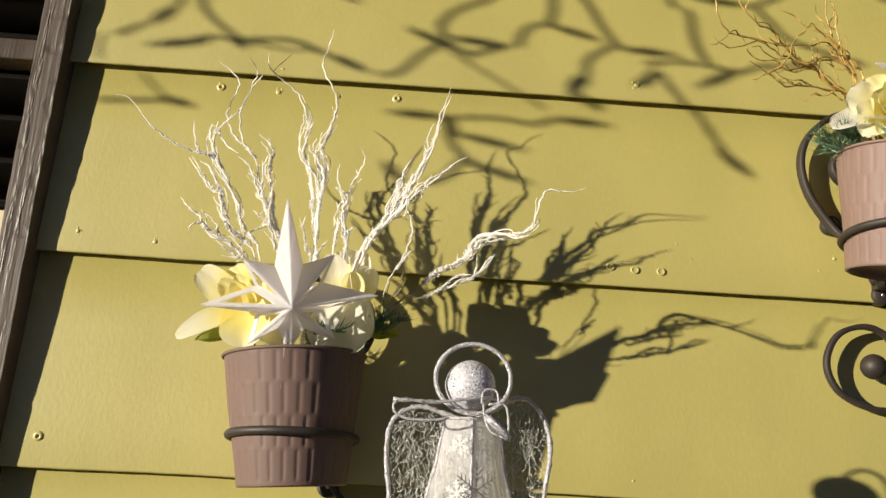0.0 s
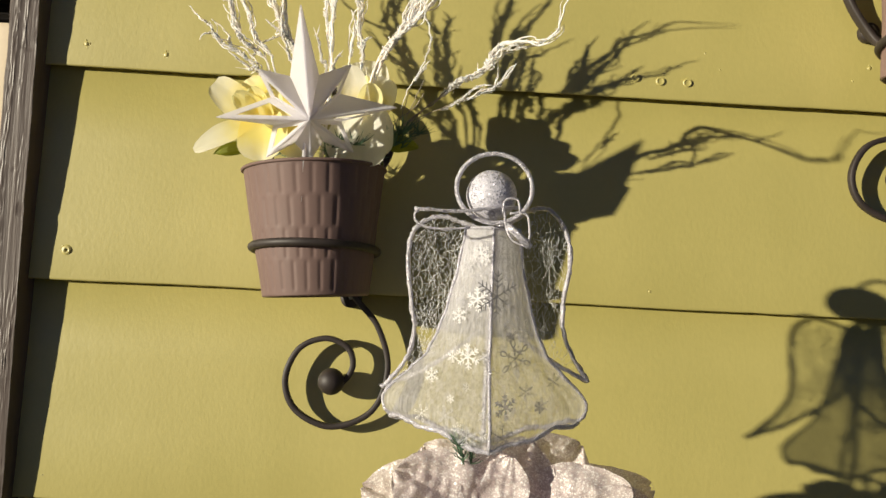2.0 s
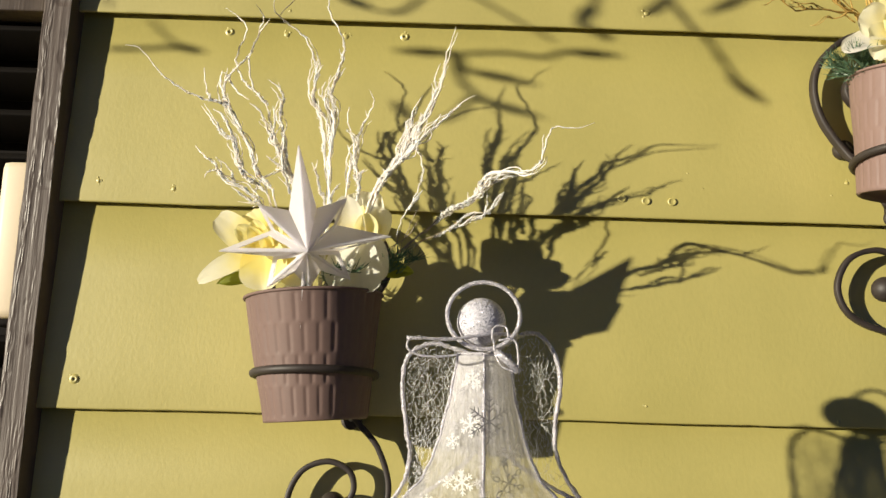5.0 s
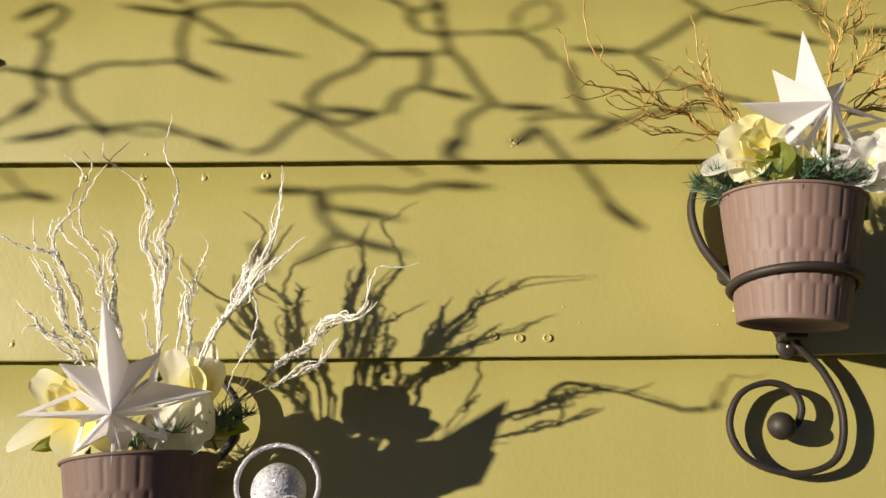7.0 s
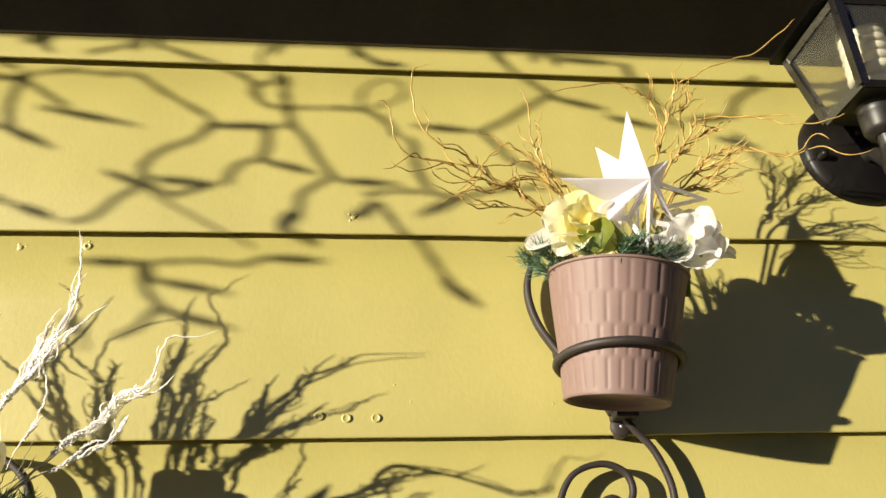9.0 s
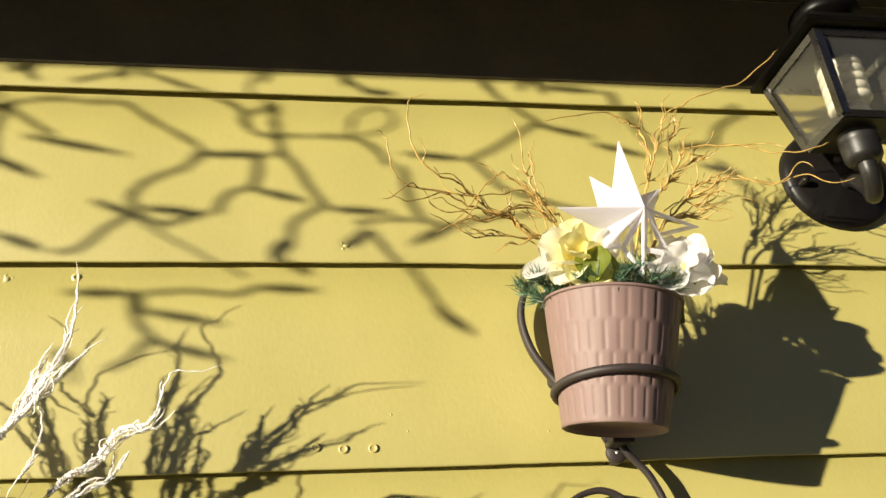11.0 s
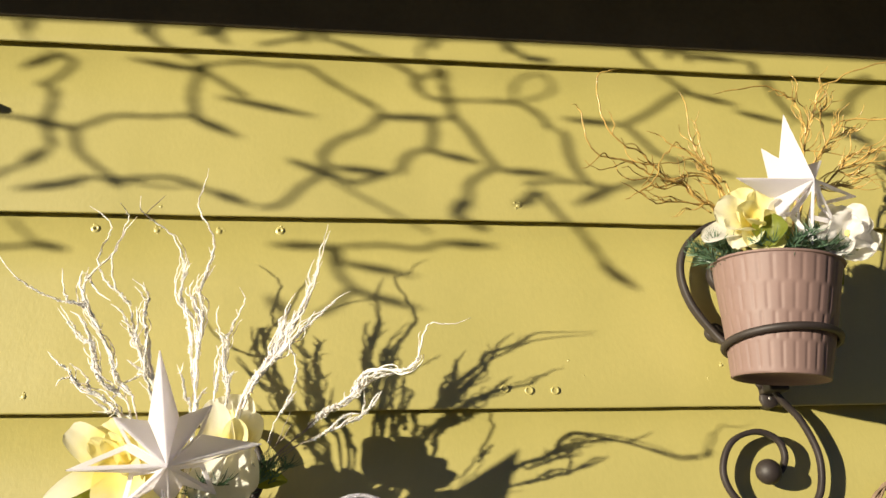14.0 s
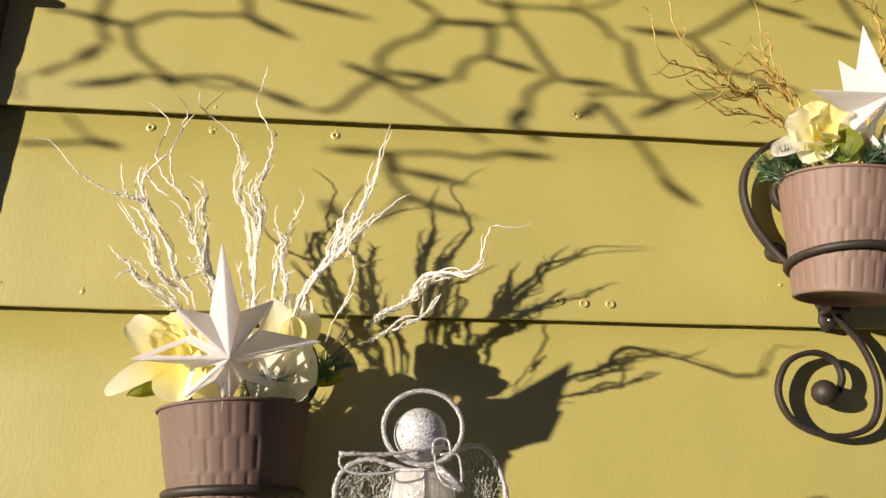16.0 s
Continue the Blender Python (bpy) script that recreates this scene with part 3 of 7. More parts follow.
# ---- scroll brackets and pots ----
def strap(geo, line, half, deep):
    """A flat bar bent on edge: half its thickness in the wall's plane, deep across it."""
    n = len(line)
    verts, faces = [], []
    prof = [(-1, -0.75), (-0.75, -1), (0.75, -1), (1, -0.75), (1, 0.75), (0.75, 1), (-0.75, 1), (-1, 0.75)]
    for i, q in enumerate(line):
        d = line[min(i + 1, n - 1)] - line[max(i - 1, 0)]
        s = Vector((d.z, 0, -d.x)).normalized()
        for u, v in prof:
            verts.append(q + s * (half * u) + Vector((0, deep * v, 0)))
    for i in range(n - 1):
        for k in range(8):
            faces.append((i * 8 + k, i * 8 + (k + 1) % 8, (i + 1) * 8 + (k + 1) % 8, (i + 1) * 8 + k))
    faces += [tuple(range(8))[::-1], tuple((n - 1) * 8 + k for k in range(8))]
    return geo.add(verts, faces)


def bracket(x0, z0, ring_at, ring_r, tips, up, wide=1.0, drift=(0, 0)):
    """A wrought-iron S-scroll on the wall with a ring that holds a pot; up shifts the upper scroll."""
    ob = thing("scroll_bracket", "black wrought-iron scroll wall bracket holding a flower pot", "plant bracket", "pot brackets", (x0, 0, z0))
    lower = [(0.020, -0.020, -0.020), (0.034, -0.015, -0.041), (0.0535, -0.013, -0.064), (0.064, -0.013, -0.100), (0.052, -0.013, -0.137), (0.0175, -0.013, -0.152),
             (-0.014, -0.013, -0.139), (-0.0245, -0.013, -0.113), (-0.014, -0.013, -0.086), (0.0085, -0.013, -0.076), (0.028, -0.013, -0.083),
             (0.0335, -0.013, -0.098), (0.027, -0.013, -0.112), (0.018, -0.014, -0.113)]
    lower = [(x if x > 0.0155 else 0.0155 + (x - 0.0155) * wide, y, z) for x, y, z in lower]
    lower = lower[:5] + [(x + drift[0], y, z + drift[1]) for x, y, z in lower[5:]]
    part("lower_scroll", strap(Geo(), smooth_line(lower, 8), 0.0025, 0.0034), IRON, ob)
    g = ball(Geo(), (0.0155 + drift[0] * 1.4, -0.0145, -0.113 + drift[1]), 0.0117, 24, 16)
    part("ball_finial", g, IRON, ob)
    upper = [(-0.014, -0.030, 0.006), (-0.022, -0.017, 0.020), (-0.043, -0.013, 0.054), (-0.049, -0.013, 0.088), (-0.038, -0.013, 0.117), (-0.010, -0.013, 0.139),
             (0.026, -0.013, 0.141), (0.052, -0.013, 0.120), (0.056, -0.013, 0.090), (0.038, -0.013, 0.066), (0.008, -0.013, 0.062),
             (-0.012, -0.013, 0.071), (-0.018, -0.013, 0.085), (-0.010, -0.013, 0.098), (0.002, -0.014, 0.096)]
    upper = [(x + up * min(1, max(0, z / 0.05)), y, z) for x, y, z in upper]
    part("upper_scroll", strap(Geo(), smooth_line(upper, 8), 0.0028, 0.0050), IRON, ob)
    part("ball_finial", ball(Geo(), (0.006 + up, -0.0145, 0.094), 0.0115, 24, 16), IRON, ob)
    ring = []
    for k in range(72):
        a = 2 * math.pi * k / 72
        ring.append((ring_at[0] - x0 + ring_r * math.sin(a), ring_at[1] + ring_r * math.cos(a), ring_at[2] - z0 + ring_r * (tips[0] * math.sin(a) + tips[1] * math.cos(a))))
    part("ring", tube(Geo(), ring, 0.0034, 10, closed=True), IRON, ob)
    g = tube(Geo(), smooth_line([(0.02, -0.012, -0.03), (0.005, -0.011, 0.0), (-0.02, -0.012, 0.03)], 6), 0.004, 8)
    part("spine", g, IRON, ob)
    for x, z in ((0.028, -0.0395), (-0.016, 0.027)):
        g = lathe(Geo(), [(0.0018, -0.0075), (0.0085, -0.0075), (0.0092, -0.0065), (0.0092, 0.0052), (0.0018, 0.0052)], 24, (x, -0.001, z), "y")
        tab = part("mounting_tab", g, IRON, ob)
        g = lathe(Geo(), [(0.0002, -0.0092), (0.0014, -0.0090), (0.0021, -0.0078), (0.0021, 0.0)], 14, (x, 0, z), "y")
        part("screw", g, STEEL, tab, "bright steel screw head")
    part("clip", block(Geo(), (0.018, -0.030, -0.036), (0.038, -0.006, -0.028), 0.002), IRON, ob)
    return ob


def pot(label, paint, x, y, z0, H0, R0, R1, seed, tip, lean):
    """A tapered metal pot pressed with staggered rows of flutes; z0 is the height of its foot."""
    ob = thing("flower_pot", label, "flower pot", "wall pots", (x, y, z0))
    ob.matrix_basis = pose(x, y, z0, tip, lean, 0)
    flutes, per, rows = 28, 10, 72
    verts, faces = [], []
    segs = flutes * per
    r = random.Random(seed)
    off = r.uniform(0, 1)
    for j in range(rows + 1):
        s = j / rows
        z = H0 * s
        base = R0 + (R1 - R0) * s
        band = (s * 4.15 - 0.10)
        row = math.floor(band)
        q = band - row
        edge = min(1, min(q, 1 - q) / 0.10) if 0 <= band < 4 else 0
        edge = edge * edge * (3 - 2 * edge)
        for k in range(segs):
            a = 2 * math.pi * k / segs
            ph = (k / per + 0.5 * (row % 2) + off) % 1.0
            d = min(ph, 1 - ph)
            groove = max(0, 1 - d / 0.22)
            groove = groove * groove * (3 - 2 * groove)
            rr = base - 0.0006 * groove * edge + 0.0004 * math.sin(a * 3 + j * 0.1)
            verts.append((rr * math.cos(a), rr * math.sin(a), z))
    for j in range(rows):
        for k in range(segs):
            faces.append((j * segs + k, j * segs + (k + 1) % segs, (j + 1) * segs + (k + 1) % segs, (j + 1) * segs + k))
    body = part("body", Geo().add(verts, faces), paint, ob)
    lip = R1 + 0.0002
    part("rim", lathe(Geo(), [(lip + 0.0016 * math.cos(t), H0 + 0.0014 * math.sin(t)) for t in [2 * math.pi * k / 10 for k in range(10)]], 96, closed=True), paint, ob)
    part("base", lathe(Geo(), [(R0 + 0.0001, 0.001), (R0 - 0.0004, -0.0005), (R0 - 0.0015, -0.0008), (R0 - 0.003, 0.0035), (R0 - 0.005, 0.0075), (0.0005, 0.008)], 72), paint, ob)
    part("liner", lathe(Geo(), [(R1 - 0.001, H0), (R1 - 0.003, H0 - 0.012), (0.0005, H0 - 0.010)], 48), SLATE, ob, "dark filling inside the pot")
    return ob


bracket(0.7185, 1.606, (0.7200, -0.0695, 1.6040), 0.0503, (0.02, -0.07), 0.0)
bracket(1.225, 1.806, (1.2342, -0.0785, 1.8010), 0.0497, (-0.045, -0.05), 0.003, 1.13, (-0.004, 0.004))
pot("dull brown enamelled metal flower pot with pressed flutes", BROWN_ENAMEL, 0.7226, -0.0700, 1.5672, 0.1013, 0.0427, 0.0572, 1, -1.0, -3.8)
pot("mauve enamelled metal flower pot with pressed flutes", ENAMEL, 1.2308, -0.0725, 1.7706, 0.1038, 0.0421, 0.0571, 2, 6.7, 5.2)

# ---- stars of folded card ----
def star(label, place, xa, za, lengths, open_arms, lift, w=0.0275, hole=0.54, back=0.009):
    """An eight-pointed folded card star: ridged arms from a raised middle; some arms have cut-out faces."""
    ob = thing("folded_star", label, "star ornament", "paper stars", place)
    X = Vector(xa).normalized()
    Z = Vector(za).normalized()
    N = X.cross(Z).normalized() * 1.0
    apex = N * lift
    for k, ln in enumerate(lengths):
        g = Geo()
        a = radians(90 - 45 * k)
        tip = X * (ln * math.cos(a)) + Z * (ln * math.sin(a))
        va, vb = radians(90 - 45 * k + 22.5), radians(90 - 45 * k - 22.5)
        p = X * (w * math.cos(va)) + Z * (w * math.sin(va))
        q = X * (w * math.cos(vb)) + Z * (w * math.sin(vb))
        p, q = p - N * back, q - N * back          # the valleys lie behind the tips
        g.add([apex, tip, p, q], [])
        for s, side in enumerate((p, q)):
            idx = (0, 2 + s, 1)
            if k in open_arms and s in open_arms[k]:
                tri = [apex, side, tip]
                c = (tri[0] + tri[1] + tri[2]) / 3
                n0 = len(g.v)
                g.v += [tuple(c + (t - c) * hole) for t in tri]
                ids = (0, 2 + s, 1)
                g.f += [(ids[0], ids[1], n0 + 1, n0), (ids[1], ids[2], n0 + 2, n0 + 1), (ids[2], ids[0], n0, n0 + 2)]
            else:
                g.f.append(idx)
        arm = part("point", g, PAPER, ob, smooth=False)
        so = arm.modifiers.new("thickness", "SOLIDIFY")
        so.thickness, so.offset = 0.0008, 0
    stem = tube(Geo(), [N * -0.004, N * -0.01 + Vector((0, 0, -0.03)), N * -0.012 + Vector((0, 0.004, -0.07))], 0.0013, 6)
    part("stem", stem, PAPER, ob)
    return ob


star("white folded card star with cut-out arms and silver glitter", (0.7163, -0.1346, 1.7026), (0.977, 0.160, 0.144), (-0.057, -0.454, 0.889),
     [0.0772, 0.0477, 0.0670, 0.0463, 0.0366, 0.0461, 0.0658, 0.0472], {7: (0,), 6: (1,), 5: (1,), 1: (1,), 2: (1,), 3: (0,)}, 0.0205, 0.0272, 0.62)
star("white folded card star standing in a flower pot", (1.2553, -0.1228, 1.9359), (0.978, 0.210, -0.007), (0.003, 0.021, 1.0),
     [0.0784, 0.0475, 0.0659, 0.0470, 0.0568, 0.0470, 0.0709, 0.0503], {2: (0, 1), 3: (0, 1), 4: (0, 1), 5: (0,)}, 0.0185, 0.0280, 0.66)

# ---- flowers ----
def blossom(name, label, centre):
    """The heart and stem of a silk flower; its petals follow."""
    ob = thing(name, label, "flower", "silk flowers", centre)
    part("heart", ball(Geo(), (0, -0.004, 0), 0.0040, 12, 8, (1, 0.7, 1)), PETAL_Y, ob)
    part("stem", tube(Geo(), smooth_line([(0, 0.0, 0.0), (0, 0.012, -0.012), (0, 0.022, -0.040)], 5), 0.002, 6), LEAF, ob)
    return ob


def silk_petal(ob, cloth, foot, tip, width, face, cup, curl, full, ruffle):
    """One petal, from its foot to its tip round the flower's centre; face is where its inner side looks."""
    way = Vector(tip) - Vector(foot)
    k = len(ob.children) - 2 + int(ob.location.x * 1000)
    part("petal", petal(Geo(), foot, way, face, way.length, width, cup, curl, full, ruffle, k, 16, 14), cloth, ob)


flower = blossom("silk_blossom", "cream silk blossom with a yellow heart in a wall pot", (0.6792, -0.1000, 1.7074))
silk_petal(flower, PETAL, (-0.0112, 0.0080, -0.0066), (-0.0546, 0.0020, -0.0310), 0.0224, (-0.35, -1, 0.45), 0.25, 0.1, 0.42, 0.02)
silk_petal(flower, PETAL, (-0.0042, 0.0100, -0.0061), (-0.0436, 0.0100, 0.0240), 0.0267, (-0.35, -1, 0.1), 0.18, -0.03, 0.24, 0.03)
silk_petal(flower, PETAL, (0.0007, 0.0100, -0.0038), (-0.0196, 0.0120, 0.0282), 0.0293, (-0.2, -1, 0.1), 0.2, 0, 0.24, 0.04)
silk_petal(flower, PETAL, (0.0050, 0.0080, -0.0019), (0.0158, 0.0100, 0.0269), 0.0293, (0, -1, 0.1), 0.2, 0.05, 0.26, 0.03)
silk_petal(flower, PETAL, (0.0020, 0.0020, -0.0030), (0.0024, -0.0100, -0.0374), 0.0447, (-0.4, -1, 0.35), 0.3, 0.14, 0.26, 0.03)
silk_petal(flower, PETAL, (0.0086, 0.0020, -0.0072), (0.0327, -0.0080, -0.0326), 0.0257, (-0.3, -1, 0.3), 0.3, 0.1, 0.3, 0.03)
silk_petal(flower, PETAL_Y, (0.0040, -0.0040, -0.0049), (-0.0226, -0.0100, 0.0121), 0.0180, (-0.4, -1, 0.0), 0.7, -0.1, 0.35, 0.06)
silk_petal(flower, PETAL_Y, (0.0044, -0.0060, -0.0052), (-0.0096, -0.0120, 0.0171), 0.0180, (-0.2, -1, -0.2), 0.7, -0.15, 0.35, 0.06)
silk_petal(flower, PETAL_Y, (0.0044, -0.0060, -0.0052), (0.0089, -0.0120, 0.0158), 0.0163, (0.1, -1, -0.2), 0.7, -0.15, 0.35, 0.06)
silk_petal(flower, PETAL_Y, (0.0043, -0.0060, -0.0035), (-0.0141, -0.0140, -0.0079), 0.0155, (-0.3, -1, 0.3), 0.7, -0.1, 0.35, 0.06)
silk_petal(flower, PETAL_Y, (0.0046, -0.0080, -0.0039), (0.0242, -0.0140, -0.0020), 0.0163, (0.2, -1, 0.2), 0.7, -0.1, 0.35, 0.06)
silk_petal(flower, PETAL_Y, (0.0050, -0.0100, -0.0042), (-0.0013, -0.0180, 0.0050), 0.0106, (-0.2, -1, 0.2), 0.9, -0.2, 0.4, 0.05)
silk_petal(flower, PETAL_Y, (0.0050, -0.0100, -0.0042), (0.0118, -0.0200, -0.0166), 0.0163, (0, -1, 0.6), 0.6, -0.1, 0.35, 0.06)
flower = blossom("silk_blossom", "cream silk blossom with yellow inner petals behind a star", (0.7555, -0.0780, 1.7176))
silk_petal(flower, PETAL_C, (-0.0034, 0.0060, -0.0017), (-0.0145, 0.0080, 0.0401), 0.0292, (-0.2, -1, 0.05), 0.35, -0.08, 0.26, 0.03)
silk_petal(flower, PETAL_C, (0.0034, 0.0040, -0.0019), (0.0048, 0.0020, 0.0420), 0.0301, (-0.15, -1, 0.05), 0.35, -0.08, 0.24, 0.03)
silk_petal(flower, PETAL_C, (0.0059, 0.0000, -0.0026), (0.0166, -0.0060, 0.0264), 0.0246, (0.1, -1, 0.0), 0.35, -0.05, 0.26, 0.03)
silk_petal(flower, PETAL_Y, (-0.0010, 0.0020, -0.0010), (-0.0032, -0.0020, 0.0287), 0.0176, (-0.1, -1, 0.0), 0.8, -0.12, 0.3, 0.04)
silk_petal(flower, PETAL_Y, (0.0013, 0.0020, -0.0009), (0.0067, -0.0010, 0.0255), 0.0167, (0.3, -1, 0.0), 0.8, -0.12, 0.3, 0.04)
silk_petal(flower, PETAL_Y, (-0.0054, 0.0020, -0.0011), (-0.0135, -0.0020, 0.0220), 0.0167, (-0.4, -1, 0.0), 0.8, -0.1, 0.3, 0.04)
silk_petal(flower, PETAL_C, (-0.0016, -0.0200, -0.0021), (0.0024, -0.0230, -0.0478), 0.0460, (-0.45, -1, 0.3), 0.25, 0.16, 0.22, 0.03)
silk_petal(flower, PETAL_C, (0.0047, -0.0180, -0.0024), (0.0142, -0.0190, -0.0378), 0.0317, (-0.3, -1, 0.2), 0.3, 0.12, 0.28, 0.03)
silk_petal(flower, PETAL_C, (-0.0058, -0.0200, -0.0039), (-0.0212, -0.0220, -0.0430), 0.0281, (-0.5, -1, 0.3), 0.3, 0.12, 0.28, 0.03)
silk_petal(flower, PETAL_C, (-0.0047, -0.0060, -0.0026), (-0.0123, -0.0240, 0.0313), 0.0261, (-0.3, -1, -0.1), 0.4, -0.1, 0.26, 0.03)
silk_petal(flower, PETAL_Y, (0.0019, -0.0080, -0.0015), (0.0055, -0.0220, 0.0189), 0.0200, (0.1, -1, -0.2), 0.7, -0.12, 0.3, 0.04)
silk_petal(flower, PETAL_Y, (-0.0025, -0.0060, -0.0025), (0.0020, -0.0180, -0.0156), 0.0191, (0, -1, 0.7), 0.6, -0.05, 0.35, 0.05)
flower = blossom("silk_rose", "pale yellow silk rose with white outer petals beside a star", (1.2100, -0.1120, 1.9041))
silk_petal(flower, PETAL_W, (-0.0048, 0.0040, -0.0013), (-0.0510, 0.0000, -0.0139), 0.0256, (-0.4, -1, 0.5), 0.3, 0.16, 0.4, 0.05)
silk_petal(flower, PETAL_R, (-0.0001, 0.0060, -0.0003), (-0.0334, 0.0020, 0.0163), 0.0376, (-0.5, -1, 0.3), 0.3, 0.06, 0.27, 0.05)
silk_petal(flower, PETAL_Y, (0.0043, 0.0080, 0.0018), (-0.0121, 0.0060, 0.0349), 0.0358, (-0.3, -1, 0.2), 0.3, 0.03, 0.27, 0.05)
silk_petal(flower, PETAL_R, (0.0158, 0.0060, -0.0001), (0.0213, 0.0000, 0.0422), 0.0359, (0.1, -1, 0.2), 0.35, 0, 0.26, 0.05)
silk_petal(flower, PETAL_Y, (0.0092, 0.0080, 0.0008), (0.0016, -0.0080, 0.0288), 0.0309, (-0.1, -1, 0.0), 0.5, -0.1, 0.28, 0.05)
silk_petal(flower, PETAL_W, (0.0103, 0.0020, -0.0010), (0.0199, -0.0140, 0.0195), 0.0257, (0.4, -1, 0.0), 0.6, -0.1, 0.28, 0.05)
silk_petal(flower, PETAL_Y, (-0.0014, 0.0000, -0.0031), (-0.0226, -0.0140, 0.0084), 0.0284, (-0.5, -1, 0.2), 0.5, -0.1, 0.28, 0.05)
silk_petal(flower, PETAL_R, (-0.0016, 0.0000, -0.0042), (-0.0330, -0.0120, -0.0102), 0.0264, (-0.5, -1, 0.5), 0.5, 0.05, 0.28, 0.05)
silk_petal(flower, PETAL_R, (-0.0024, -0.0020, -0.0051), (-0.0264, -0.0080, -0.0263), 0.0302, (-0.3, -1, 0.6), 0.4, 0.15, 0.28, 0.05)
silk_petal(flower, PETAL_Y, (0.0027, -0.0020, -0.0040), (-0.0046, -0.0140, -0.0328), 0.0411, (0, -1, 0.5), 0.35, 0.12, 0.24, 0.05)
silk_petal(flower, PETAL_Y, (-0.0012, -0.0040, -0.0061), (-0.0202, -0.0220, -0.0058), 0.0214, (-0.4, -1, 0.5), 0.6, -0.1, 0.34, 0.05)
silk_petal(flower, PETAL_Y, (0.0010, -0.0040, -0.0040), (0.0011, -0.0200, 0.0057), 0.0215, (0.2, -1, 0.2), 0.8, -0.1, 0.34, 0.05)
flower = blossom("silk_blossom", "white silk blossom with drooping petals at the rim of a pot", (1.2938, -0.1180, 1.8917))
silk_petal(flower, PETAL_W, (0.0026, 0.0080, 0.0006), (0.0073, 0.0060, 0.0328), 0.0427, (-0.45, -1, 0.2), 0.3, 0.03, 0.24, 0.085)
silk_petal(flower, PETAL_W, (0.0040, 0.0060, 0.0018), (0.0229, 0.0020, 0.0224), 0.0304, (-0.15, -1, 0.3), 0.35, 0.08, 0.28, 0.085)
silk_petal(flower, PETAL_W, (-0.0012, 0.0020, -0.0001), (-0.0335, -0.0080, -0.0020), 0.0252, (-0.75, -1, 0.6), 0.25, 0.16, 0.3, 0.085)
silk_petal(flower, PETAL_W, (0.0004, 0.0000, 0.0021), (0.0224, -0.0100, -0.0136), 0.0382, (-0.35, -1, 0.7), 0.25, 0.22, 0.26, 0.085)
silk_petal(flower, PETAL_W, (-0.0021, -0.0020, -0.0009), (-0.0176, -0.0120, 0.0128), 0.0300, (-0.75, -1, 0.5), 0.3, 0.05, 0.28, 0.085)
silk_petal(flower, PETAL_W, (0.0016, 0.0000, -0.0021), (0.0036, -0.0040, -0.0262), 0.0362, (-0.25, -1, 0.3), 0.35, 0.1, 0.26, 0.085)
silk_petal(flower, PETAL_W, (-0.0044, 0.0000, -0.0021), (-0.0187, -0.0060, -0.0212), 0.0270, (-0.65, -1, 0.3), 0.35, 0.1, 0.28, 0.085)
silk_petal(flower, PETAL_W, (0.0102, 0.0100, 0.0032), (0.0452, 0.0160, -0.0049), 0.0205, (0.25, -1, 0.2), 0.3, 0.08, 0.3, 0.085)
silk_petal(flower, PETAL_W, (-0.0019, -0.0040, -0.0008), (0.0049, -0.0180, 0.0049), 0.0300, (-0.35, -1, 0.5), 0.3, -0.05, 0.3, 0.085)


def leaf(label, base, way, face, length, width, seed):
    ob = thing("silk_leaf", label, "leaf", "silk leaves", base)
    part("blade", petal(Geo(), (0, 0, 0), way, face, length, width, 0.5, 0.2, 0.85, 0.06, seed, 14, 10, 0.08), LEAF, ob)
    a = Vector(way).normalized()
    part("stalk", tube(Geo(), [a * 0.004, Vector((0, 0.010, -0.004)), Vector((0, 0.028, -0.012))], 0.0011, 5), LEAF, ob)


leaf("broad folded green silk leaf under a yellow rose", (1.2120, -0.1280, 1.8758), (0.18, -0.10, 1), (-0.7, -1, 0.2), 0.031, 0.030, 4)
leaf("green silk leaf at the edge of a pot", (1.2202, -0.1220, 1.8786), (0.35, 0.0, 1), (0.6, -1, 0), 0.032, 0.022, 6)
leaf("green silk leaf beside a cream blossom", (0.770, -0.085, 1.690), (1, 0.1, 0.05), (0.1, -1, 0.3), 0.030, 0.016, 5)
leaf("green silk leaf under a cream blossom", (0.672, -0.080, 1.682), (-1, -0.1, -0.12), (0.1, -1, 0.5), 0.036, 0.014, 9)
leaf("green silk leaf behind a white blossom", (1.286, -0.118, 1.868), (0.1, 0.0, 0.8), (0.3, -1, 0.1), 0.028, 0.024, 15)


